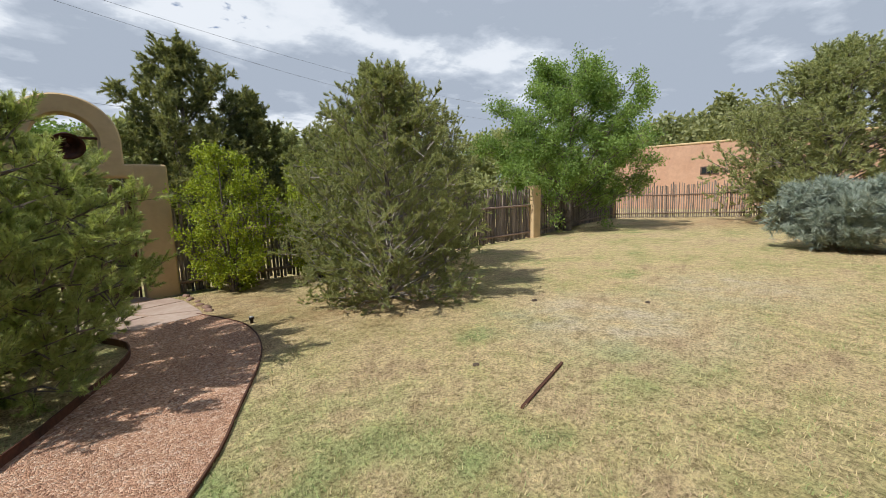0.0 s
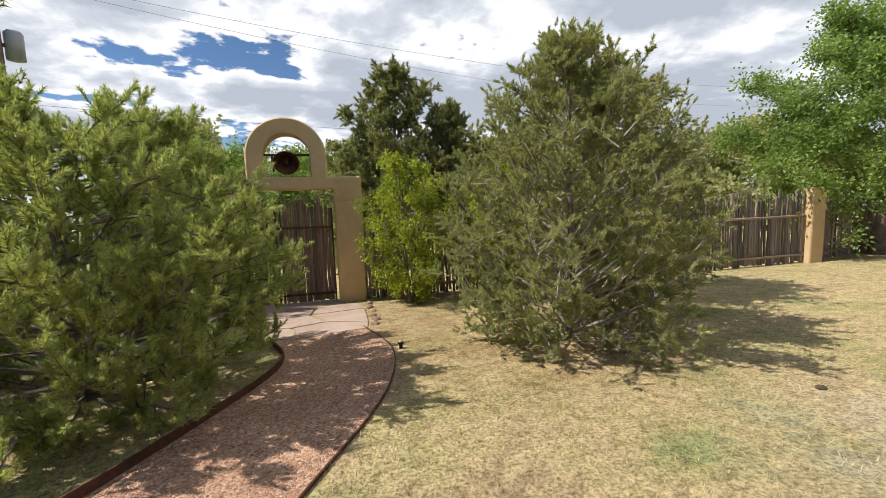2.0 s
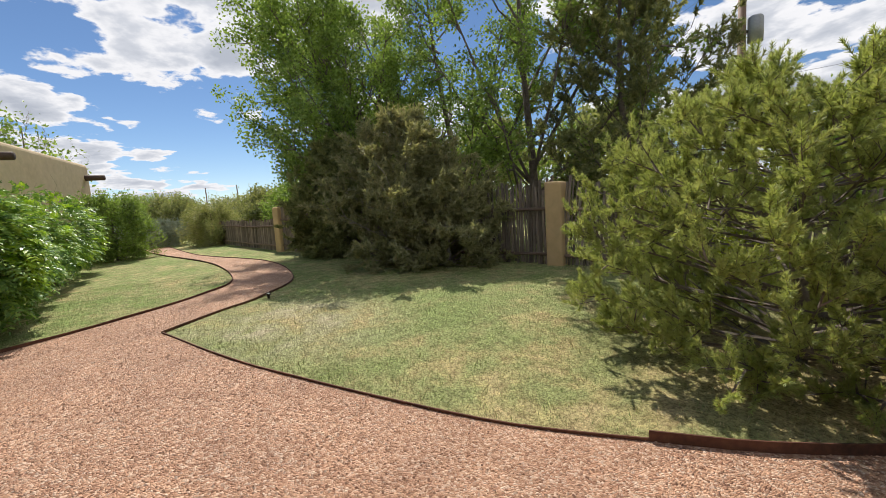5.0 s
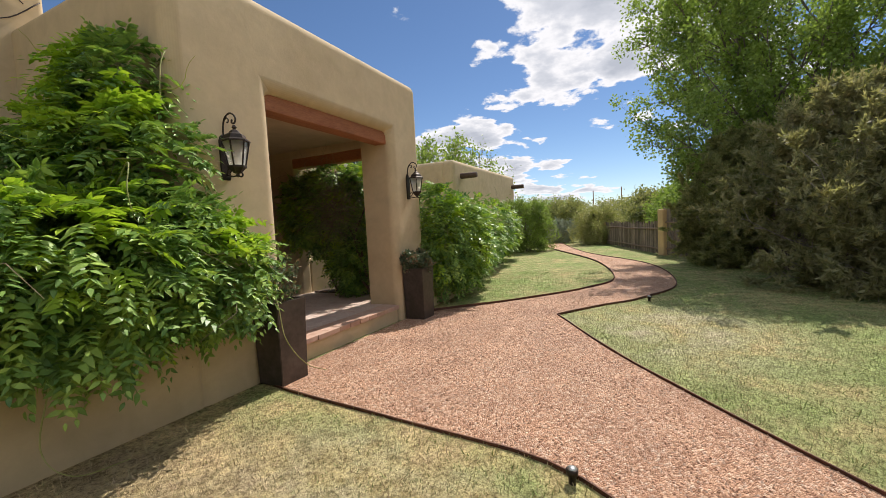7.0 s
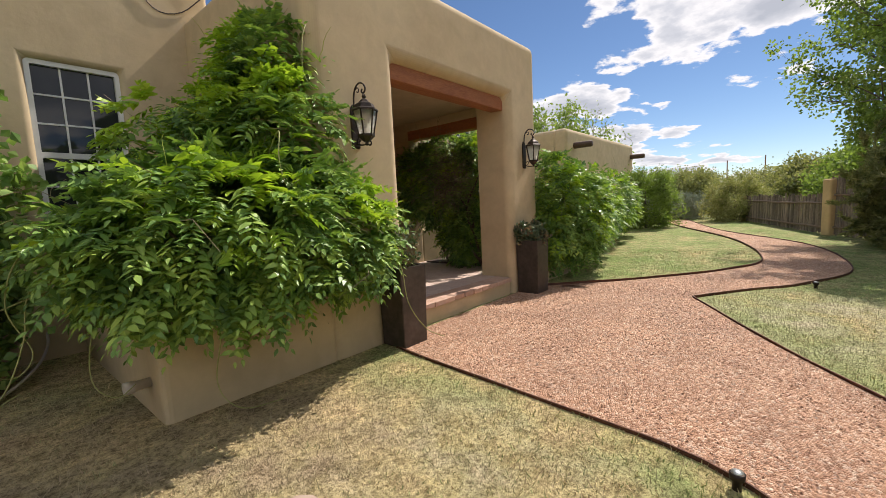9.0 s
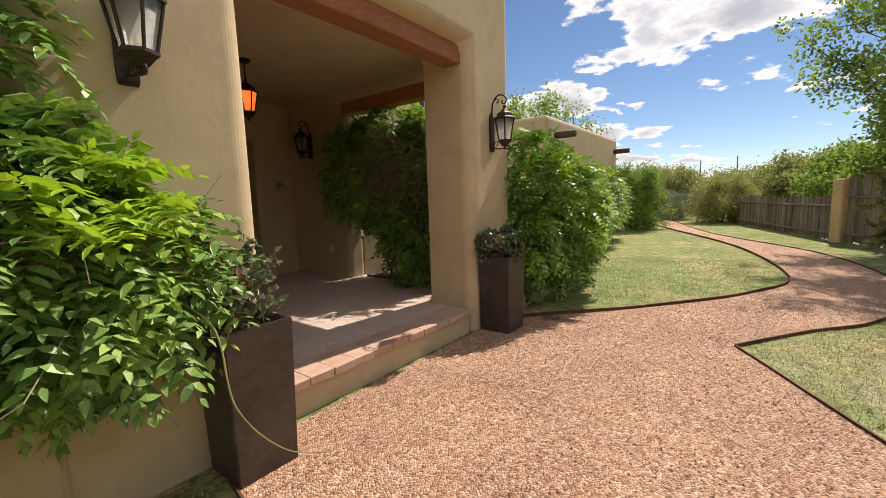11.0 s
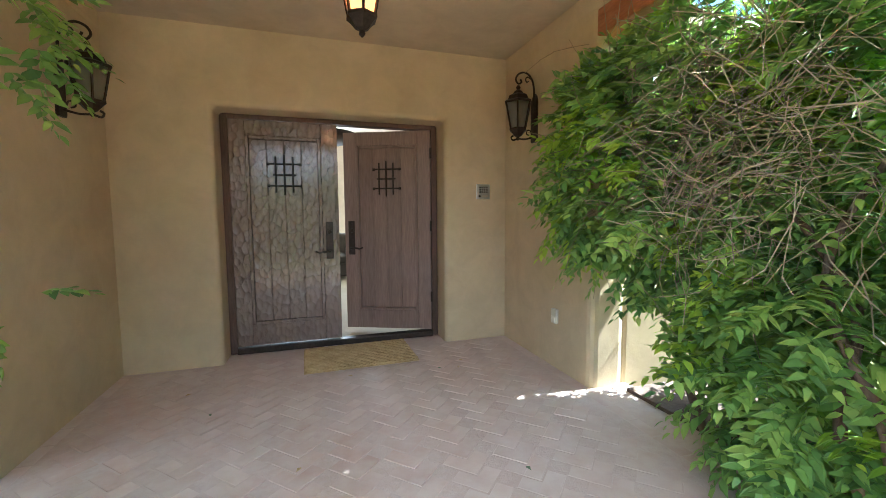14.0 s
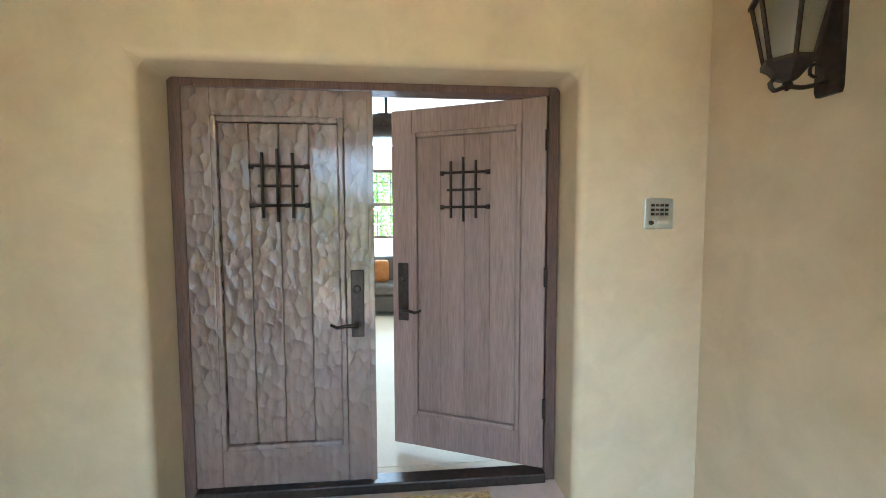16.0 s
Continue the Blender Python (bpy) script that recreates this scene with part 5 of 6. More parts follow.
wisteria((-5.7, -4.0, 0.3), [(-5.72, -2.72, 1.35, 0.48, 0.48, 0.95, 380), (-6.4, -2.6, 1.25, 0.75, 0.6, 0.85, 420), (-7.1, -2.9, 1.1, 0.65, 0.6, 0.7, 280), (-5.45, -4.6, 1.55, 0.5, 0.5, 0.85, 330), (-5.3, -4.75, 2.35, 0.45, 0.6, 0.5, 220), (-5.0, -5.05, 1.95, 0.33, 0.4, 0.7, 230),
                              (-5.12, -4.15, 0.9, 0.30, 0.42, 0.5, 190), (-5.35, -4.3, 1.9, 0.3, 0.6, 0.8, 260), (-5.8, -4.0, 0.85, 0.5, 0.6, 0.5, 160), (-5.6, -3.95, 2.35, 0.35, 0.45, 0.5, 45), (-4.87, -5.30, 1.95, 0.20, 0.30, 0.6, 110), (-6.0, -4.6, 2.2, 0.42, 0.5, 0.75, 240), (-7.9, -3.0, 1.05, 0.7, 0.55, 0.65, 200), (-8.9, -3.3, 0.95, 0.7, 0.55, 0.6, 180)],
         "lush green wisteria with twisted stems filling the side opening", 6, [[(-5.05, -3.75, 0.3), (-4.95, -3.9, 0.7), (-5.1, -4.0, 1.2), (-5.0, -4.2, 1.7), (-5.2, -4.4, 2.3)], [(-5.1, -3.8, 0.3), (-4.9, -3.75, 0.8), (-5.0, -4.05, 1.3), (-5.1, -3.8, 2.0)], [(-5.2, -4.7, 0.3), (-5.1, -4.8, 1.0), (-5.2, -5.0, 2.0)]], 14, woody=300, tangle=[(-4.88, -4.45, 1.8, 0.22, 0.7, 0.45, 520), (-4.95, -4.7, 2.35, 0.25, 0.6, 0.4, 240)])
wisteria((-12.4, -3.9, 0.04), [(-10.6, -3.6, 1.15, 0.9, 0.6, 0.85, 230), (-12.4, -3.9, 1.35, 1.0, 0.7, 1.0, 280), (-14.4, -4.2, 1.3, 1.1, 0.7, 0.95, 260), (-12.6, -4.6, 1.6, 1.6, 0.5, 0.9, 200)],
         "loose bright green wisteria hedge along the lawn", 7, [[(-12.4, -4.0, 0.02), (-12.3, -4.1, 0.6), (-12.6, -4.0, 1.4)]], 14)
plant("broad_leaved_shrub", (1.42, -4.72), "tall broad-leaved green shrub climbing beside the house window", "shrub", 2.95, 0.70, tall, (28, 7, 6), broad_leaves, M_SHRUB, M_STEM, 0.03, seed=144, stems=3, lump=0.45, low=0.03)


def trailing_shoots():
    """Long curling shoots hanging from the eastern wisteria to the lawn and across the porch opening."""
    w = [o for o in bpy.data.objects if o.name == "wisteria_vine"][0]
    lines = [[(0.45, -2.95, 1.15), (0.85, -2.92, 1.04), (1.05, -2.9, 0.98), (1.19, -2.9, 1.02), (1.23, -2.9, 1.14), (1.10, -2.9, 1.36), (0.90, -2.9, 1.50), (0.78, -2.92, 1.52)],
             [(0.55, -2.9, 1.35), (0.86, -2.88, 1.10), (0.93, -2.86, 0.80), (1.02, -2.84, 0.56), (1.12, -2.82, 0.42), (1.19, -2.80, 0.30), (1.12, -2.78, 0.36), (1.07, -2.78, 0.47), (0.98, -2.78, 0.52)],
             [(0.62, -2.92, 1.42), (0.88, -2.9, 1.30), (0.98, -2.9, 1.0), (0.90, -2.88, 0.72), (0.97, -2.86, 0.60), (1.06, -2.84, 0.62)],
             [(0.40, -2.9, 1.0), (0.62, -2.78, 0.82), (0.68, -2.72, 0.50), (0.58, -2.68, 0.36), (0.48, -2.66, 0.42)],
             [(-0.05, -2.5, 1.0), (0.02, -2.42, 0.70), (0.10, -2.38, 0.35), (-0.02, -2.34, 0.14), (-0.30, -2.3, 0.10)],
             [(-1.35, -2.45, 1.15), (-1.55, -2.3, 0.95), (-1.60, -2.25, 0.55), (-1.80, -2.22, 0.25), (-2.05, -2.2, 0.10)],
             [(-5.0, -4.4, 2.55), (-5.15, -4.35, 2.35), (-5.0, -4.3, 2.1), (-4.9, -4.3, 1.85), (-4.65, -4.3, 1.72)],
             [(-1.05, -3.0, 2.9), (-1.0, -2.7, 3.05), (-0.9, -2.6, 2.9), (-0.85, -2.55, 2.6), (-0.92, -2.5, 2.45)],
             [(-0.5, -2.6, 1.9), (-0.45, -2.3, 2.05), (-0.38, -2.2, 1.85), (-0.42, -2.2, 1.65), (-0.52, -2.2, 1.7)]]
    for pts in lines:
        c = smooth_line(pts, 0.03)
        bm = tube(bmesh.new(), [p - Vector(w.location) for p in c], [0.0058 - 0.003 * i / len(c) for i in range(len(c))], 5)
        part("shoot", bm, M_PALE, w, smooth=True)


trailing_shoots()

# ---- grass and loose gravel ----
def blades():
    global RNG
    RNG = np.random.default_rng(8)
    n = 430000
    r = 11.5 * RNG.uniform(0, 1, n) ** 0.75
    w = RNG.uniform(0, 2 * np.pi, n)
    x, y = 0.3 + r * np.cos(w), 0.9 + r * np.sin(w)
    tuft = np.array([noise.noise((a * 2.6, b * 2.6, 0)) for a, b in zip(x[::10], y[::10])]).repeat(10)[:n]
    clear = ~on_gravel(x, y) & ~((x < 0.4) & (x > -6.9) & (y < -2.68)) & (y > WY + 0.1) & ~((y > 9.1) & (x > -1.3) & (x < 2)) & ~((y > 7.0) & (x > 0.1) & (x < 1.6))
    bare = RNG.uniform(size=n) < 0.62 + 0.5 * np.clip(tuft, -0.5, 0.5)
    # worn bare patch on the eastern lawn
    worn = RNG.uniform(size=n) > 0.85 * np.exp(-((x - 4.6) ** 2 + (y - 2.0) ** 2) / 1.1)
    keep = clear & bare & worn
    x, y = x[keep], y[keep]
    n = len(x)
    h = RNG.uniform(0.014, 0.046, n)[:, None] * np.where(RNG.uniform(size=(n, 1)) < 0.04, 1.8, 1.0)
    p = np.stack([x, y, ground_z(x, y) - 0.004], 1)
    lie = np.stack([RNG.normal(0, 0.6, n), RNG.normal(0, 0.6, n), np.ones(n)], 1)
    tip = p + unit(lie) * h
    s = RNG.uniform(0, 2 * np.pi, n)
    side = np.stack([np.cos(s), np.sin(s), np.zeros(n)], 1) * 0.0042
    v = np.stack([p - side, p + side, tip], 1).reshape(-1, 3)
    ob = mesh_object("grass", v, np.arange(3 * n).reshape(-1, 3), M_BLADES)
    tagged(ob, "short dry lawn grass blades", "grass", kind="stuff")


blades()


def pebbles():
    global RNG
    RNG = np.random.default_rng(9)
    n = 60000
    x, y = RNG.uniform(-7.5, 2.0, n), RNG.uniform(-2.7, 7.0, n)
    keep = on_gravel(x, y)
    x, y = x[keep], y[keep]
    n = len(x)
    p = np.stack([x, y, ground_z(x, y) + 0.013], 1)
    s = RNG.uniform(0.004, 0.012, (n, 1))
    shape = np.array([(1, 0, 0), (0, 1, 0), (-1, 0, 0), (0, -1, 0), (0, 0, 0.8)], float)
    w = RNG.uniform(0, 2 * np.pi, n)
    rot = np.stack([np.stack([np.cos(w), -np.sin(w), 0 * w], 1), np.stack([np.sin(w), np.cos(w), 0 * w], 1), np.stack([0 * w, 0 * w, 1 + 0 * w], 1)], 1)
    jit = shape[None] * RNG.uniform(0.6, 1.3, (n, 5, 3))
    v = p[:, None] + np.einsum("nij,nkj->nki", rot, jit) * s[:, None]
    f = np.array([(0, 1, 4), (1, 2, 4), (2, 3, 4), (3, 0, 4)])
    ob = mesh_object("loose_gravel", v.reshape(-1, 3), (f[None] + 5 * np.arange(n)[:, None, None]).reshape(-1, 3), M_PEBBLE)
    tagged(ob, "loose pinkish gravel stones on the path", "gravel", kind="stuff")


M_PEBBLE = foliage("loose_stone", [(0.26, 0.14, 0.09), (0.48, 0.29, 0.19), (0.68, 0.50, 0.38)], 0.85, 0.9, 0.0, 1.0)
pebbles()


# ---- entry doors ----
def door_leaf(name, m, label, wood, width=0.93, lever_side=1, seam=0.002):
    """A plank door: wide stiles and rails, a moulding, four boards, an iron grille, a long lock plate with a lever."""
    d = new(name)
    d.matrix_world = m
    tagged(d, label, "door", kind="structure")
    h, t, s = 2.09, 0.055, 0.135
    part("stile", boxed(0, s, -t, 0, 0, h, 0.006), wood, d)
    part("stile", boxed(width - s, width, -t, 0, 0, h, 0.006), wood, d)
    part("top_rail", boxed(s, width - s, -t + 0.002, -0.002, h - 0.14, h, 0.006), wood, d)
    part("bottom_rail", boxed(s, width - s, -t + 0.002, -0.002, 0, 0.20, 0.006), wood, d)
    for a, b, z0, z1 in ((s, s + 0.03, 0.20, h - 0.14), (width - s - 0.03, width - s, 0.20, h - 0.14)):
        part("moulding", boxed(a, b, -t + 0.01, 0.010, z0, z1, 0.008), wood, d)
    for z0 in (0.20, h - 0.17):
        part("moulding", boxed(s + 0.03, width - s - 0.03, -t + 0.01, 0.009, z0, z0 + 0.03, 0.008), wood, d)
    part("backing", boxed(s + 0.002, width - s - 0.002, -t + 0.004, -0.03, 0.201, h - 0.141), wood, d)
    n = 4
    bw = (width - 2 * s - 0.06) / n
    for k in range(n):
        x = s + 0.03 + k * bw
        part("board", boxed(x + seam, x + bw - seam, -t + 0.012, -0.014, 0.23, h - 0.17, 3 * seam), wood, d)
    gx, gz0 = width / 2, 1.60
    for k in (-1, 0, 1):
        e = 0.185 if k == 0 else 0.165
        part("grille_bar", tube(bmesh.new(), [(gx + k * 0.075, 0.02, gz0 - e), (gx + k * 0.075, 0.022, gz0), (gx + k * 0.075, 0.02, gz0 + e)], 0.009, 6), M_IRON, d)
    for k, e in ((-1, 0.14), (0, 0.10), (1, 0.14)):
        bm = tube(bmesh.new(), [(gx - e, 0.012, gz0 + k * 0.10), (gx, 0.014, gz0 + k * 0.10), (gx + e, 0.012, gz0 + k * 0.10)], 0.008, 6)
        part("grille_bar", bm, M_IRON, d)
        if e > 0.12:
            for sx in (-1, 1):
                part("rosette", lathe(bmesh.new(), [(0.018, 0), (0.018, 0.008), (0.004, 0.022)], 4, pose(gx + sx * e, -0.014, gz0 + k * 0.10, -90, 0, 0), 0.78), M_IRON, d)
    lx = width - 0.075 if lever_side > 0 else 0.075
    plate = part("lock_plate", boxed(lx - 0.034, lx + 0.034, 0, 0.012, 0.80, 1.16, 0.005), M_IRON, d, "dark bronze lock plate")
    inward = -1 if lever_side > 0 else 1
    part("lever", tube(bmesh.new(), [(lx, 0.01, 0.87), (lx, 0.055, 0.87), (lx + inward * 0.05, 0.062, 0.875), (lx + inward * 0.10, 0.06, 0.865), (lx + inward * 0.135, 0.055, 0.88)], [0.014, 0.012, 0.010, 0.009, 0.007], 8), M_IRON, plate, smooth=True)
    part("lock_cylinder", lathe(bmesh.new(), [(0.022, 0), (0.02, 0.015), (0.012, 0.018)], 14, pose(lx, 0.012, 1.06, -90, 0, 0)), M_IRON, plate, smooth=True)
    return d


# leaves run along +x in their own frame, faces towards +y
left_leaf = door_leaf("door_1", pose(-3.285, -7.085, 0.365), "closed adzed wooden door leaf with iron grille", M_DOOR, lever_side=-1)
right_leaf = door_leaf("door_2", pose(-4.235, -7.085, 0.365, 0, 0, -24), "half open smooth wooden door leaf with iron grille", M_PLAINDOOR, lever_side=1, seam=0.0006)
for z in (0.3, 1.05, 1.8):
    part("hinge", lathe(bmesh.new(), [(0.011, 0), (0.011, 0.11)], 8, pose(-0.004, 0.006, z)), M_IRON, right_leaf)
door_frame = root("door_frame", (-3.30, -7.1, FLOOR), "dark red-brown wooden door frame in the recess", "door frame")
door_frame["kind"] = "structure"
part("jamb", boxed(0.945, 1.005, -0.10, 0.02, 0, 2.2, 0.004), M_DOORFRAME, door_frame)
part("jamb", boxed(-1.005, -0.945, -0.10, 0.02, 0, 2.2, 0.004), M_DOORFRAME, door_frame)
part("head", boxed(-0.945, 0.945, -0.10, 0.018, 2.158, 2.199, 0.004), M_DOORFRAME, door_frame)
part("astragal", boxed(-0.002, 0.028, 0.016, 0.030, 0.07, 2.15, 0.003), M_DOOR, door_frame)
part("threshold", boxed(-0.945, 0.945, -0.05, 0.05, 0, 0.058, 0.008), M_IRON, door_frame, "black metal threshold")

# ---- porch floor bricks ----
def brick_mesh(l, w, h, material=None):
    bm = boxed(-l / 2, l / 2, -w / 2, w / 2, -h, 0, 0.004, 1)
    me = bpy.data.meshes.new("brick")
    bm.to_mesh(me)
    bm.free()
    me.materials.append(material or M_BRICK)
    return me


floor_ob = bpy.data.objects["porch_floor"]
FIELD = brick_mesh(0.196, 0.094, 0.03)
rest_v, rest_f, placed = [], [], 0
spots = []
u = 0.10
for i in range(-60, 60):
    for j in range(-60, 60):
        # herringbone at 45 degrees to the wall
        k = (i + 2 * 0 - j) % 4
        if k == 0:
            a, b, turn = (i + 1.0) * u, (j + 0.5) * u, 0
        elif k == 2:
            a, b, turn = (i + 0.5) * u, (j + 1.0 - 0.0) * u, 90
        else:
            continue
        c, s = math.cos(math.pi / 4), math.sin(math.pi / 4)
        x, y = -3.3 + a * c - b * s, -5.1 + a * s + b * c
        if -4.86 < x < -1.66 and -6.76 < y < -3.12:
            spots.append((x, y, turn + 45))
spots.sort(key=lambda p: -p[1] * 0 + abs(p[0] + 3.3) + abs(p[1] + 5.6))
cube = [(sx * 0.097, sy * 0.046, z) for z in (-0.02, 0) for sx, sy in ((-1, -1), (1, -1), (1, 1), (-1, 1))]
for n, (x, y, turn) in enumerate(spots):
    dz = random.uniform(-0.0015, 0.0015)
    if n < 300:
        b = new("brick", FIELD)
        b.parent = floor_ob
        b.matrix_basis = pose(x, y, FLOOR - 0.005 + dz, 0, 0, turn)
    else:
        m = pose(x, y, FLOOR - 0.005 + dz, 0, 0, turn)
        base = len(rest_v)
        rest_v += [tuple(m @ Vector(p)) for p in cube]
        rest_f += [tuple(base + q for q in f) for f in ((4, 5, 6, 7), (0, 1, 5, 4), (1, 2, 6, 5), (2, 3, 7, 6), (3, 0, 4, 7))]
mesh_object("brick_field", rest_v, rest_f, M_BRICK, floor_ob)["kind"] = "stuff"
EDGE_BRICK = brick_mesh(0.196, 0.30, 0.062, M_EDGEBRICK)
part("edge_joint", boxed(RX1 + 0.02, LX0 - 0.02, -3.03, -2.748, 0.2365, FLOOR - 0.004), M_MORTAR, floor_ob)
x = RX1 + 0.12
while x < LX0 - 0.05:
    b = new("edge_brick", EDGE_BRICK)
    b.parent = floor_ob
    b.matrix_basis = pose(x, -2.885 + random.uniform(-0.006, 0.006), FLOOR + random.uniform(-0.002, 0.003), random.uniform(-0.5, 0.5), random.uniform(-0.4, 0.4), random.uniform(-0.8, 0.8))
    x += 0.203
for bx0, bx1 in ((-5.0, -4.86), (-1.66, -1.5)):
    y = -6.75
    while y < -3.2:
        b = new("brick", FIELD)
        b.parent = floor_ob
        b.matrix_basis = pose((bx0 + bx1) / 2, y + 0.1, FLOOR - 0.006, 0, 0, 90)
        y += 0.2

# ---- lanterns ----
def lantern_body(parent, lit, top_z=0.0):
    """Six tapering glass sides in an iron frame, domed roof above, cup and finial below; top of the finial at the origin."""
    zt, zb, rt, rb = -0.15, -0.37, 0.115, 0.07
    part("roof", lathe(bmesh.new(), [(0.012, 0.0), (0.022, -0.02), (0.012, -0.035), (0.035, -0.05), (0.05, -0.07), (0.085, -0.09), (0.10, -0.125), (0.128, -0.14), (0.128, -0.152), (0.02, -0.152)], 6, Matrix(), 0.52), M_IRON, parent)
    part("cup", lathe(bmesh.new(), [(0.02, zb + 0.004), (0.082, zb + 0.004), (0.082, zb - 0.012), (0.06, zb - 0.03), (0.035, zb - 0.06), (0.014, zb - 0.07), (0.018, zb - 0.085), (0.004, zb - 0.10)], 6, Matrix(), 0.52), M_IRON, parent)
    for k in range(6):
        a = 0.52 + k * math.pi / 3
        p, q = (rt * math.cos(a), rt * math.sin(a), zt), (rb * math.cos(a), rb * math.sin(a), zb)
        part("post", tube(bmesh.new(), [p, q], 0.008, 5), M_IRON, parent)
        b = a + math.pi / 3
        r2, q2 = (rt * math.cos(b), rt * math.sin(b), zt), (rb * math.cos(b), rb * math.sin(b), zb)
        bm = bmesh.new()
        inner = [Vector(v) * 0.94 for v in (p, r2, q2, q)]
        for v, w in zip(inner, (p, r2, q2, q)):
            v.z = w[2]
        out_v = [bm.verts.new(v) for v in inner]
        bm.faces.new(out_v)
        bmesh.ops.solidify(bm, geom=list(bm.faces), thickness=0.003)
        pane = part("glass_pane", bm, M_LIT if lit else M_FROST, parent)
        pane.visible_shadow = False
    for k in range(3):
        a = k * 2.1
        c = part("candle", lathe(bmesh.new(), [(0.008, zb), (0.008, zb + 0.09)], 8, Matrix.Translation((0.025 * math.cos(a), 0.025 * math.sin(a), 0))), M_CANDLE, parent)
        part("bulb", lathe(bmesh.new(), [(0.005, zb + 0.09), (0.011, zb + 0.105), (0.006, zb + 0.125), (0.001, zb + 0.135)], 8, Matrix.Translation((0.025 * math.cos(a), 0.025 * math.sin(a), 0))), M_BULB if lit else M_FROST, c)


def wall_lantern(place, turn, label):
    """Place: the wall behind it at finial height; turn: the way it faces, 0 is +y."""
    l = root("wall_lantern", place, label, "wall lamp", "wall lanterns", turn)
    body = new("lantern_head")
    body.parent = l
    body.matrix_basis = Matrix.Translation((0, 0.17, 0))
    lantern_body(l, False)
    for c in list(l.children):
        if c is not body:
            c.matrix_basis = Matrix.Translation((0, 0.17, 0)) @ c.matrix_basis
    bpy.data.objects.remove(body)
    part("backplate", lathe(bmesh.new(), [(0.055, -0.24), (0.062, -0.22), (0.062, 0.12), (0.04, 0.16), (0.01, 0.18)], 4, pose(0, 0.0, -0.24) @ Matrix.Diagonal((1, 0.45, 1, 1)), 0.785), M_IRON, l)
    hook = [(0, 0.015, -0.14), (0, 0.02, 0.0), (0, 0.05, 0.08), (0, 0.11, 0.115), (0, 0.17, 0.095), (0, 0.195, 0.05), (0, 0.17, 0.015), (0, 0.14, 0.03), (0, 0.15, 0.055)]
    part("scroll_arm", tube(bmesh.new(), smooth_line(hook, 0.012), 0.0085, 6), M_IRON, l, smooth=True)
    part("scroll", tube(bmesh.new(), smooth_line([(0, 0.04, 0.06), (0, 0.08, 0.08), (0, 0.10, 0.06), (0, 0.09, 0.035), (0, 0.07, 0.045)], 0.012), 0.006, 5), M_IRON, l, smooth=True)
    part("lower_arm", tube(bmesh.new(), smooth_line([(0, 0.01, -0.43), (0, 0.10, -0.455), (0, 0.17, -0.455), (0, 0.22, -0.47), (0, 0.235, -0.445), (0, 0.215, -0.43)], 0.015), 0.008, 6), M_IRON, l, smooth=True)
    part("lower_scroll", tube(bmesh.new(), smooth_line([(0, 0.03, -0.43), (0, 0.05, -0.38), (0, 0.08, -0.38), (0, 0.085, -0.41), (0, 0.06, -0.42)], 0.012), 0.006, 5), M_IRON, l, smooth=True)
    return l


wall_lantern((-1.47, YF, 2.53), 0, "dark bronze wall lantern with a scrolled arm on the porch front")
wall_lantern((-4.80, YF, 2.47), 0, "dark bronze wall lantern with a scrolled arm on the porch front")
wall_lantern((-4.968, -6.24, 2.70), -90, "dark bronze wall lantern with frosted panes inside the porch")
wall_lantern((-1.552, -6.22, 2.70), 90, "dark bronze wall lantern with frosted panes inside the porch")
pendant = root("pendant_lantern", (-3.32, -5.08, 2.93), "lit bronze lantern hanging from the porch ceiling", "pendant lamp")
lantern_body(pendant, True)
part("rod", tube(bmesh.new(), [(0, 0, 0), (0, 0, 0.2)], 0.008, 8), M_IRON, pendant)
part("canopy", lathe(bmesh.new(), [(0.012, 0.165), (0.05, 0.175), (0.07, 0.195), (0.07, 0.21)], 20), M_IRON, pendant, smooth=True)
glow = new("pendant_light", bpy.data.lights.new("pendant_light", "POINT"))
glow.data.energy, glow.data.color, glow.data.shadow_soft_size = 0.12, (1.0, 0.62, 0.30), 0.03
glow.location = (-3.32, -5.08, 2.93 - 0.225)

# ---- planters ----
def planter(x0, x1, y0, y1, z0, h, label):
    p = root("planter", ((x0 + x1) / 2, (y0 + y1) / 2, z0), label, "planter", "tall porch planters")
    w, d = (x1 - x0) / 2, (y1 - y0) / 2
    bm = bmesh.new()
    rings = []
    for k, z, i in ((0.90, 0.0, 0), (1.0, h, 0), (1.0, h, 0.025), (0.98, h - 0.09, 0.028)):
        rings.append([bm.verts.new((sx * (w * k - i), sy * (d * k - i), z)) for sx, sy in ((-1, -1), (1, -1), (1, 1), (-1, 1))])
    for a, b in zip(rings, rings[1:]):
        for k in range(4):
            bm.faces.new((a[k], a[(k + 1) % 4], b[(k + 1) % 4], b[k]))
    bm.faces.new(list(reversed(rings[0])))
    bm.faces.new(rings[-1])
    bmesh.ops.bevel(bm, geom=[e for e in bm.edges if e.calc_length() > 0.3], offset=0.006, segments=2, affect="EDGES")
    part("pot", bm, M_PLANTER, p)
    part("potting_soil", boxed(-w + 0.028, w - 0.028, -d + 0.028, d - 0.028, h - 0.10, h - 0.06), M_SOIL, p)
    return p


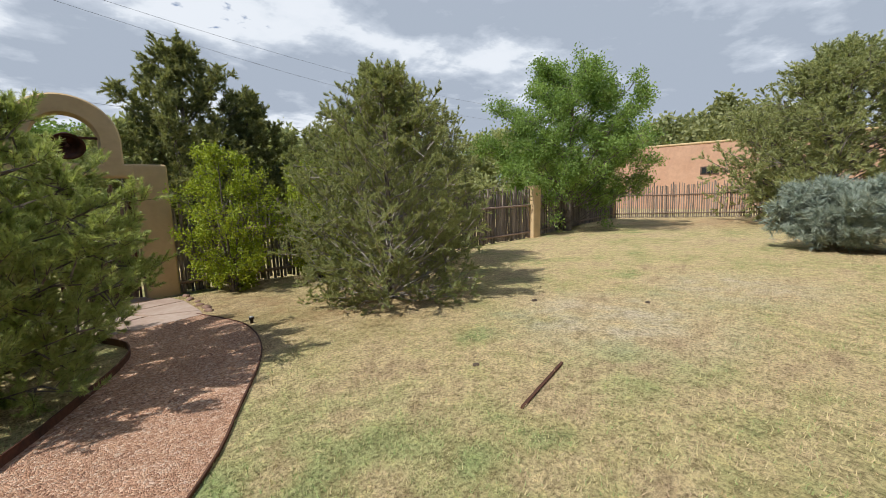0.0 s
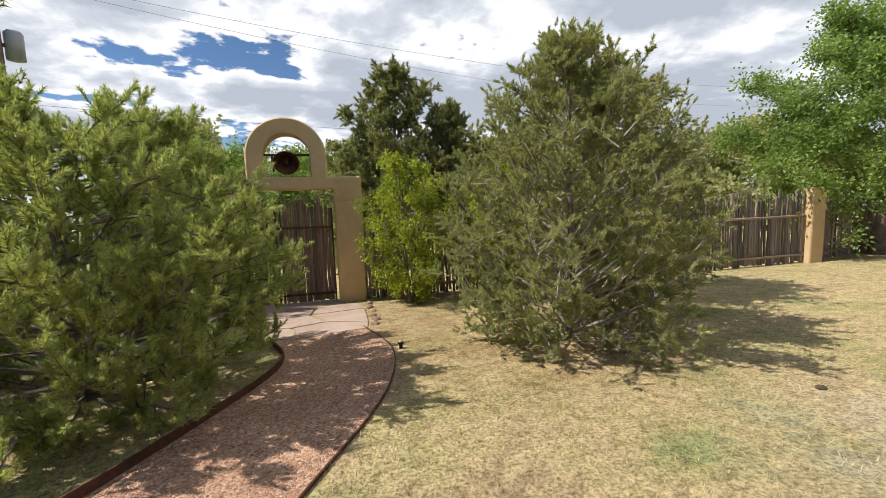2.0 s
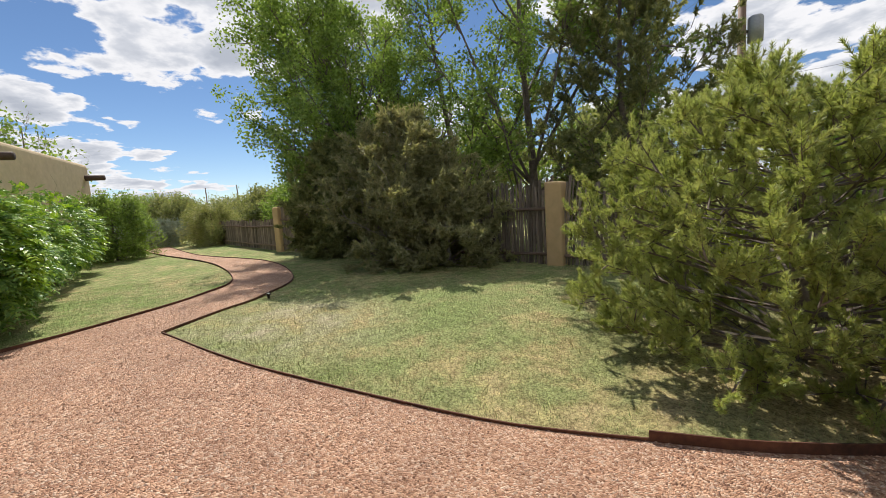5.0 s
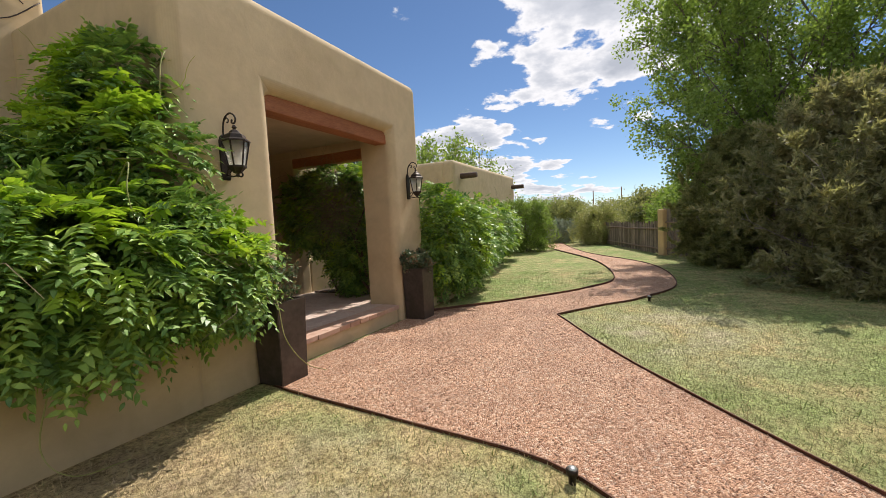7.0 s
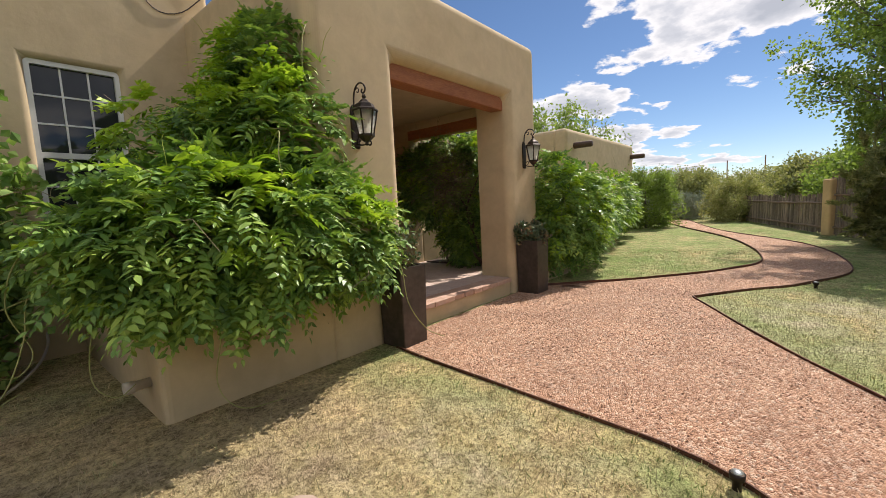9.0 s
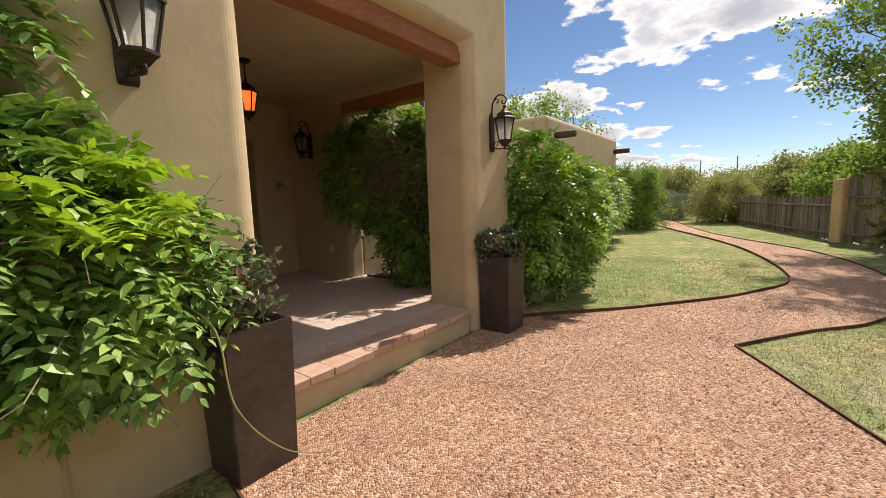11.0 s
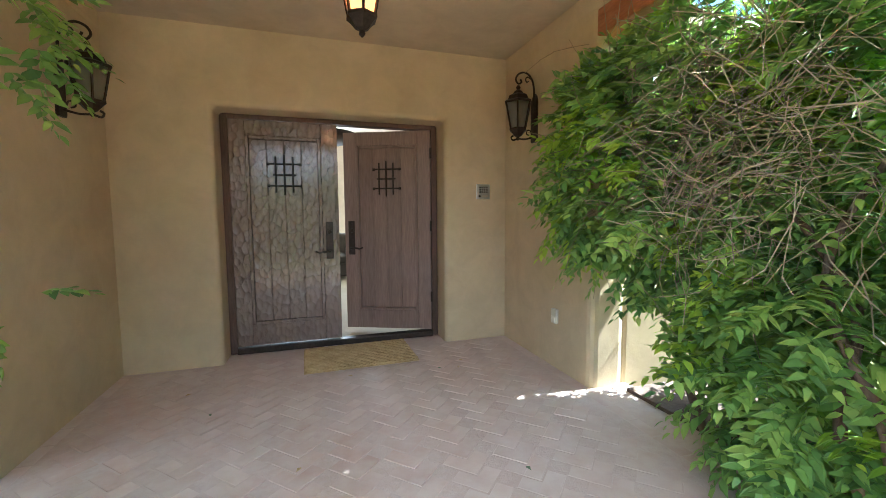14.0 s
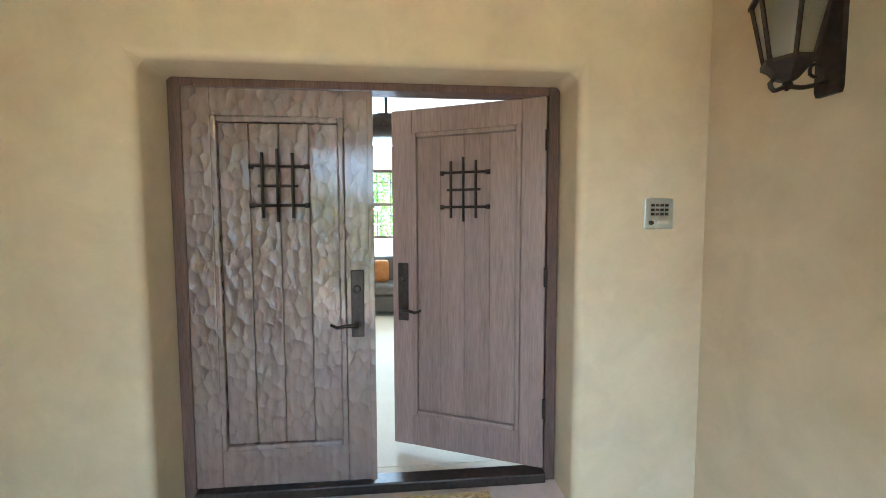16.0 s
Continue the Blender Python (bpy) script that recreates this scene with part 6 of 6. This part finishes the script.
planter(-1.99, -1.62, -2.71, -2.36, 0.05, 0.82, "tall dark metal planter beside the porch step")
planter(-4.83, -4.45, -2.71, -2.34, 0.05, 0.82, "tall dark metal planter with a rose beside the pillar")
rose_leaves = lambda q, d: leaves(q, d, 5, 0.05, 0.034, 0.02, 0.8, 0.0)
plant("rose_bush", (-4.64, -2.53, 0.80), "small rose bush with reddish young leaves in the planter", "plant", 0.32, 0.20, globe, (14, 5, 5), rose_leaves, M_ROSE, M_TWIG, 0.006, seed=141, group="potted roses", stems=2, twig_len=0.2)
plant("rose_bush", (-1.82, -2.53, 0.80), "leggy rose bush with tall stems in the planter", "plant", 0.56, 0.16, tall, (6, 3, 2), lambda q, d: leaves(q, d, 4, 0.055, 0.038, 0.02, 0.8, 0.2), M_ROSE, M_TWIG, 0.007, seed=142, group="potted roses", stems=3, twig_len=0.2)

# ---- small things on the porch ----
def jute_mat():
    m = root("doormat", (-3.43, -6.68, FLOOR), "braided straw-coloured jute doormat", "doormat", turn=1.0)
    for r in range(22):
        y = -0.30 + 0.6 * (r + 0.5) / 22
        bm = bmesh.new()
        n = 44
        tube(bm, [(-0.475 + 0.95 * k / n, y + 0.004 * (1 if (k + r) % 2 else -1), 0.012 + 0.004 * math.sin(k * 1.57 + r * 1.9)) for k in range(n + 1)], 0.0145, 5)
        part("braid", bm, M_JUTE, m)
    part("binding", boxed(-0.485, 0.485, -0.31, 0.31, 0.001, 0.006), M_JUTE, m)


jute_mat()
keypad = root("entry_keypad", (-4.715, -6.825, 1.815), "small brushed steel intercom panel with buttons", "keypad")
part("panel", boxed(-0.075, 0.075, 0, 0.012, -0.075, 0.075, 0.004), M_STEEL, keypad)
for r in range(3):
    for c in range(4):
        part("button", boxed(-0.045 + c * 0.024, -0.030 + c * 0.024, 0.012, 0.018, 0.035 - r * 0.022, 0.047 - r * 0.022), M_IRON, keypad)
part("bell_button", lathe(bmesh.new(), [(0.012, 0), (0.01, 0.008)], 12, pose(0.04, 0.012, -0.045, -90, 0, 0)), M_IRON, keypad)
part("name_slot", boxed(-0.05, 0.01, 0.011, 0.015, -0.052, -0.036), M_PLASTIC, keypad)
outlet = root("outlet_cover", (-4.966, -5.86, 0.74), "ivory weatherproof outlet cover on the porch wall", "outlet")
part("cover", boxed(0, 0.03, -0.035, 0.035, -0.06, 0.06, 0.006), M_PLASTIC, outlet)
part("flap", boxed(0.03, 0.036, -0.026, 0.026, -0.05, 0.0, 0.002), M_PLASTIC, outlet)
pipe = root("drain_pipe", (0.30, -2.98, 0.30), "short pale drain pipe out of the planter wall", "pipe")
part("pipe_body", lathe(bmesh.new(), [(0.034, 0), (0.036, 0.13), (0.043, 0.13), (0.043, 0.19), (0.034, 0.19), (0.032, 0.10)], 18, pose(0, 0, 0, 0, 90, 0)), M_PVC, pipe, smooth=True)

rng = random.Random(4)
for k in range(16):
    bm = bmesh.new()
    a = [bm.verts.new(p) for p in ((0, 0, 0), (0.018, 0.012, 0.006), (0.045, 0, 0.002), (0.018, -0.012, 0.005))]
    bm.faces.new(a)
    bmesh.ops.solidify(bm, geom=list(bm.faces), thickness=0.001)
    lf = tagged(part("fallen_leaf", bm, M_JUTE if k % 3 else M_ROSE), "small dry fallen leaf on the porch floor", "leaf", "fallen leaves")
    lf.matrix_world = pose(rng.uniform(-4.7, -1.8), rng.uniform(-6.5, -3.2), FLOOR + 0.002, 0, 0, rng.uniform(0, 360))

# ---- room behind the doors ----
stucco_wall("wall_room", [(-6.6, -6.3, -14.4, -7.2, 0.1, 3.9), (-1.6, -1.36, -13.9, -7.2, 0.1, 3.9), (-6.5, -3.5, -14.4, -14.1, 0.1, 3.9), (-2.2, -1.36, -14.4, -14.1, 0.1, 3.9), (-3.55, -2.15, -14.395, -14.105, 0.1, 1.42), (-3.55, -2.15, -14.395, -14.105, 2.95, 3.9), (-6.5, -5.0, -7.5, -7.22, 0.1, 3.9)], "cream plaster wall of the living room", M_PLASTER, 0.02)
tagged(part("room_floor", boxed(-6.5, -1.4, -14.2, -7.25, 0.1, FLOOR + 0.03), M_CARPET), "cream carpet on the living room floor", "floor", kind="structure")
tagged(part("room_ceiling", boxed(-6.6, -1.36, -14.4, -7.2, 3.7, 3.88), M_PLASTER), "cream plaster room ceiling", "ceiling", kind="structure")
tagged(part("door_sill", boxed(-4.235, -2.365, -7.249, -7.152, 0.1, FLOOR + 0.028), M_CARPET), "pale sill between threshold and carpet", "sill", kind="structure")
sash_window("window_2", -3.5, -2.2, -14.25, 1.42, 2.95, 4, 3, "dark-framed divided window of the living room", frame_material=M_DARKBEAM, pane_material=M_GLASS)
for o in bpy.data.objects["window_2"].children:
    if o.name.startswith("pane"):
        o.visible_shadow = False
day = new("window_daylight", bpy.data.lights.new("window_daylight", "AREA"))
day.data.shape, day.data.size, day.data.size_y, day.data.energy, day.data.color = "RECTANGLE", 1.2, 1.4, 22.0, (0.93, 0.97, 1.0)
day.matrix_world = look((-2.85, -14.02, 2.2), (-3.1, -8.0, 1.4))


def sofa():
    s = root("sofa", (-2.9, -11.6, FLOOR + 0.03), "dark grey linen sofa with loose cushions", "sofa")
    part("base", boxed(-1.0, 1.0, -0.45, 0.45, 0.06, 0.32, 0.05, 3), M_SOFA, s)
    part("backrest", boxed(-1.0, 1.0, -0.45, -0.22, 0.3, 0.88, 0.08, 3), M_SOFA, s)
    for x in (-0.9, 0.9):
        part("armrest", boxed(x - 0.12, x + 0.12, -0.45, 0.45, 0.1, 0.62, 0.06, 3), M_SOFA, s)
    for x in (-0.4, 0.4):
        part("seat_cushion", boxed(x - 0.38, x + 0.38, -0.24, 0.46, 0.32, 0.48, 0.06, 3), M_SOFA, s)
    c = root("cushion", (-3.0, -11.55, FLOOR + 0.03 + 0.48), "rust-orange patterned cushion on the sofa", "cushion")
    part("cushion_body", boxed(-0.2, 0.2, -0.08, 0.06, 0, 0.36, 0.06, 3), M_CUSHION, c)


sofa()
ch = root("chandelier", (-3.25, -10.0, 2.75), "round dark iron ring chandelier", "chandelier")
part("ring", lathe(bmesh.new(), [(0.30, 0.0), (0.52, 0.05), (0.55, 0.16), (0.50, 0.17), (0.28, 0.1)], 32), M_IRON, ch, smooth=True)
part("hub", lathe(bmesh.new(), [(0.05, 0.1), (0.24, 0.12), (0.22, 0.3), (0.05, 0.34)], 24), M_IRON, ch, smooth=True)
part("stem", tube(bmesh.new(), [(0, 0, 0.3), (0, 0, 0.96)], 0.02, 8), M_IRON, ch)
plant("garden_tree", (-2.6, -21), "green tree outside the living room window", "tree", 5.0, 2.6, globe, (34, 8, 6), far_leaves, M_ELM, M_BARK, 0.1, seed=150)

# ---- flagstones at the gate ----
flags = tagged(part("gate_paving", boxed(-0.42, 1.62, 6.8, 9.32, -0.75, -0.455), M_SOIL), "paved landing before the gate", "paving", kind="structure")
flags.matrix_basis = Matrix.Rotation(0, 4, "X")
FLAGS = [[(0.20, 6.85), (0.62, 6.74), (0.42, 7.42), (0.12, 7.50)], [(0.65, 6.74), (1.55, 6.95), (1.60, 7.30), (0.96, 7.62), (0.46, 7.42)], [(0.10, 7.53), (0.43, 7.45), (0.93, 7.65), (0.66, 8.25), (-0.14, 8.22)], [(0.97, 7.65), (1.60, 7.33), (1.62, 8.45), (0.70, 8.27)], [(-0.16, 8.25), (0.66, 8.28), (0.75, 9.0), (-0.3, 9.1)], [(0.70, 8.30), (1.62, 8.48), (1.5, 9.05), (0.79, 9.0)], [(-0.35, 9.13), (1.3, 9.08), (1.18, 9.6), (-0.45, 9.6)]]
for poly in FLAGS:
    bm = bmesh.new()
    top = [bm.verts.new((x, y, gz(x, y) + 0.018)) for x, y in poly]
    f = bm.faces.new(top)
    r = bmesh.ops.extrude_face_region(bm, geom=[f])
    for v in [g for g in r["geom"] if isinstance(g, bmesh.types.BMVert)]:
        v.co.z -= 0.06
    bmesh.ops.recalc_face_normals(bm, faces=bm.faces)
    bmesh.ops.bevel(bm, geom=list(bm.edges), offset=0.008, segments=2, affect="EDGES")
    part("flagstone", bm, M_FLAG, flags)

# ---- small garden things ----
def path_light(x, y, label):
    p = root("path_light", (x, y, gz(x, y)), label, "garden light", "path lights")
    part("stem", lathe(bmesh.new(), [(0.022, -0.03), (0.022, 0.05), (0.034, 0.055), (0.036, 0.085), (0.03, 0.088)], 14), M_IRON, p, smooth=True)
    part("lens", lathe(bmesh.new(), [(0.028, 0.086), (0.026, 0.094), (0.004, 0.098)], 14), M_STEEL, p, smooth=True)


path_light(-1.22, 0.36, "small black in-ground path light by the edging")
path_light(-6.62, 0.86, "small black in-ground path light on the lawn")
path_light(1.86, 5.75, "small black in-ground path light by the path")
strip = tagged(part("steel_strip", boxed(-0.44, 0.44, -0.012, 0.012, -0.03, 0.022, 0.003), M_EDGE), "loose rusty steel edging strip lying in the lawn", "edging")
strip.matrix_world = pose(2.66, 1.64, gz(2.66, 1.64), 12, 0, 12)
for sx, sy, sr in ((4.9, 3.2, 0.035), (2.6, 2.3, 0.025), (5.6, 1.9, 0.03)):
    bm = bmesh.new()
    bmesh.ops.create_icosphere(bm, subdivisions=2, radius=sr)
    for v in bm.verts:
        v.co = Vector((v.co.x * 1.5, v.co.y, v.co.z * 0.6)) * (1 + 0.3 * noise.noise(v.co * 30))
    o = tagged(part("clod", bm, M_SOIL), "dark clod of soil on the lawn", "clod", "clods on the lawn")
    o.location = (sx, sy, gz(sx, sy) + sr * 0.3)

slab = bmesh.new()
lathe(slab, [(0.12, 0.0), (0.13, 0.012), (0.122, 0.026), (0.08, 0.031)], 11)
for v in slab.verts:
    v.co.x *= 1.25 + 0.3 * noise.noise(v.co * 9)
    v.co.y *= 0.9 + 0.4 * noise.noise(v.co * 7 + Vector((3, 0, 0)))
slab = tagged(part("flat_stone", slab, M_FLAG), "pale flat stone lying in the dry lawn", "stone")
slab.location = (0.27, -1.22, gz(0.27, -1.22))

# stones along the paved landing
rng = random.Random(12)
for sx, sy in ((1.74, 8.95), (1.72, 8.55), (1.76, 8.2), (1.72, 7.85), (1.74, 7.5), (1.70, 7.2)):
    sr = rng.uniform(0.045, 0.075)
    bm = bmesh.new()
    bmesh.ops.create_icosphere(bm, subdivisions=2, radius=sr)
    for v in bm.verts:
        v.co = Vector((v.co.x, v.co.y * 1.5, v.co.z * 0.6)) * (1 + 0.35 * noise.noise(v.co * 14 + Vector((sy, 0, 0))))
    o = tagged(part("border_stone", bm, M_ROCK), "rough reddish stone bordering the paved landing", "stone", "border stones")
    o.location = (sx, sy, gz(sx, sy) + sr * 0.22)
    o.rotation_euler = (0, 0, rng.uniform(-0.5, 0.5))

# wires on the house wall and a hose under the shrub
for pts, r0 in (([(-0.36, WY + 0.008, 5.2), (-0.45, WY + 0.012, 4.58), (-0.60, WY + 0.012, 4.15), (-0.78, WY + 0.012, 3.99), (-1.03, WY + 0.014, 4.06), (-1.30, WY + 0.03, 4.33)], 0.007), ([(-0.62, WY + 0.008, 5.0), (-0.76, WY + 0.012, 4.69), (-0.98, WY + 0.012, 4.42), (-1.16, WY + 0.012, 4.26)], 0.006)):
    tagged(part("wall_wire", tube(bmesh.new(), smooth_line(pts, 0.08), r0, 5), M_IRON, smooth=True), "thin dark wire looped across the stucco wall", "wire", "wires on the house wall")
hose = tube(bmesh.new(), smooth_line([(2.3, -4.3, gz(2.3, -4.3) + 0.02), (1.75, -3.95, 0.06), (1.30, -4.05, 0.06), (1.0, -4.35, 0.10), (0.78, -4.75, 0.16), (0.66, -5.1, 0.25), (0.62, -5.38, 0.34)], 0.06), 0.012, 8)
tagged(part("garden_hose", hose, M_PVC, smooth=True), "pale garden hose lying under the shrub", "hose")

# ---- power lines ----
def power_pole(x, y, h, label, can=True):
    p = root("utility_pole", (x, y, gz(x, y)), label, "pole", "utility poles")
    part("shaft", lathe(bmesh.new(), [(0.16, -0.3), (0.15, 0), (0.11, h)], 12), M_POLE, p, smooth=True)
    part("crossarm", boxed(-0.45, 0.45, -0.06, 0.06, h - 0.55, h - 0.43), M_POLE, p)
    for k in (-0.4, 0.0, 0.4):
        part("insulator", lathe(bmesh.new(), [(0.03, h - 0.43), (0.05, h - 0.38), (0.03, h - 0.33), (0.045, h - 0.29), (0.01, h - 0.25)], 10, Matrix.Translation((k, 0, 0))), M_CAN, p, smooth=True)
    if can:
        part("transformer", lathe(bmesh.new(), [(0.05, h - 2.75), (0.22, h - 2.72), (0.23, h - 1.95), (0.18, h - 1.88), (0.04, h - 1.85)], 18, Matrix.Translation((0.38, -0.05, 0))), M_CAN, p, "grey transformer can", smooth=True)
        part("bracket", boxed(0.05, 0.25, -0.08, -0.02, h - 2.4, h - 2.3), M_IRON, p)
    return p


power_pole(-8.05, 16.4, 8.85, "weathered wooden utility pole with a transformer").rotation_euler = (0, 0, 0.9)
power_pole(-105, -3, 8.5, "distant wooden utility pole", False)
power_pole(-112, -10, 8.5, "distant wooden utility pole", False)


def cable(p, q, sag, label):
    pts = [Vector(p).lerp(Vector(q), t) + Vector((0, 0, -4 * sag * t * (1 - t))) for t in np.linspace(0, 1, 24)]
    tagged(part("overhead_cable", tube(bmesh.new(), pts, 0.0055, 5), M_CABLE), label, "cable", "overhead cables")


cable((-8.05, 16.4, 8.6), (46, 22, 10.0), 1.9, "thin black overhead cable above the fence")
cable((-8.05, 16.4, 8.45), (46, 24, 9.0), 2.0, "thin black overhead cable above the fence")
cable((-8.05, 16.4, 4.9), (20, 17.2, 4.6), 0.5, "thin black overhead cable above the fence")
cable((-8.05, 16.4, 8.55), (-60, 26, 9.0), 1.5, "thin black overhead cable above the fence")

# ---- neighbour's house and the hill ----
def adobe_house():
    h = root("adobe_house", (36.5, 6.0, 0.0), "pink stucco adobe house beyond the far fence", "house")
    part("wall", boxed(-3.5, 5, -9, 9, -0.5, 4.45, 0.12, 3), M_PINK, h)
    part("parapet_cap", boxed(-3.56, 5.06, -9.06, 9.06, 4.36, 4.5, 0.05, 2), M_GATE_STUCCO, h)
    w = part("window", boxed(-3.54, -3.40, 1.1, 2.2, 2.25, 2.8), M_DARKBEAM, h)
    for k in range(3):
        part("pane", boxed(-3.56, -3.545, 1.17 + 0.33 * k, 1.45 + 0.33 * k, 2.32, 2.73), M_DARKGLASS, w)
    part("spout", boxed(-4.1, -3.4, -0.9, -0.6, 3.95, 4.2, 0.02), M_DARKBEAM, h)


adobe_house()
hx, hy = np.meshgrid(np.linspace(0, 1, 30), np.linspace(-160, 140, 60))
hz = 15 * np.sin(np.pi * np.clip(hx, 0, 1)) * (0.75 + 0.25 * np.cos(hy / 37.0)) * soft(hy, 90, 40) - 1
hv = np.stack([(75 + 150 * hx).ravel(), hy.ravel(), hz.ravel()], 1)
hi = np.arange(hx.size).reshape(hx.shape)
hf = np.stack([hi[:-1, :-1].ravel(), hi[:-1, 1:].ravel(), hi[1:, 1:].ravel(), hi[1:, :-1].ravel()], 1)
tagged(mesh_object("backdrop_hill", hv, hf, M_HILL, smooth=True), "wooded hill beyond the neighbouring house", "hill", kind="structure")
for i, (px, py, pz, ph) in enumerate(((58, 14, 1, 7), (62, 20, 2, 8), (66, 9, 2, 8), (72, 15, 3, 10), (64, 26, 1, 7), (78, 6, 3, 9), (60, 34, 0, 7), (74, 30, 2, 8), (84, 22, 4, 9))):
    plant("hillside_tree", (px, py, pz), "dark green tree on the hillside", "tree", ph, 3.6, globe, (26, 7, 5), lambda q, d: leaves(q, d, 6, 0.7, 0.5, 0.5), M_DARKJUN if i % 3 else M_FARPINE, M_BARK, 0.2, seed=161 + i, group="hillside trees", lump=0.4)
for i, (px, py, ph, pr) in enumerate(((9, 22, 4.6, 3), (15, 20, 5, 3), (22, 17, 5, 3), (-17, 20, 6, 3.4), (-24, 16, 6.5, 3.4), (-30, 10, 5.5, 3.2), (3, 25, 5, 3), (-6, 26, 5.5, 3.2))):
    plant("juniper_tree", (px, py), "olive juniper in the country beyond the fence", "tree", ph, pr, egg, (30, 8, 6), lambda q, d: leaves(q, d, 8, 0.35, 0.2, 0.2), M_JUNIPER, M_BARK, 0.15, seed=181 + i, group="trees beyond the fence", lump=0.4)
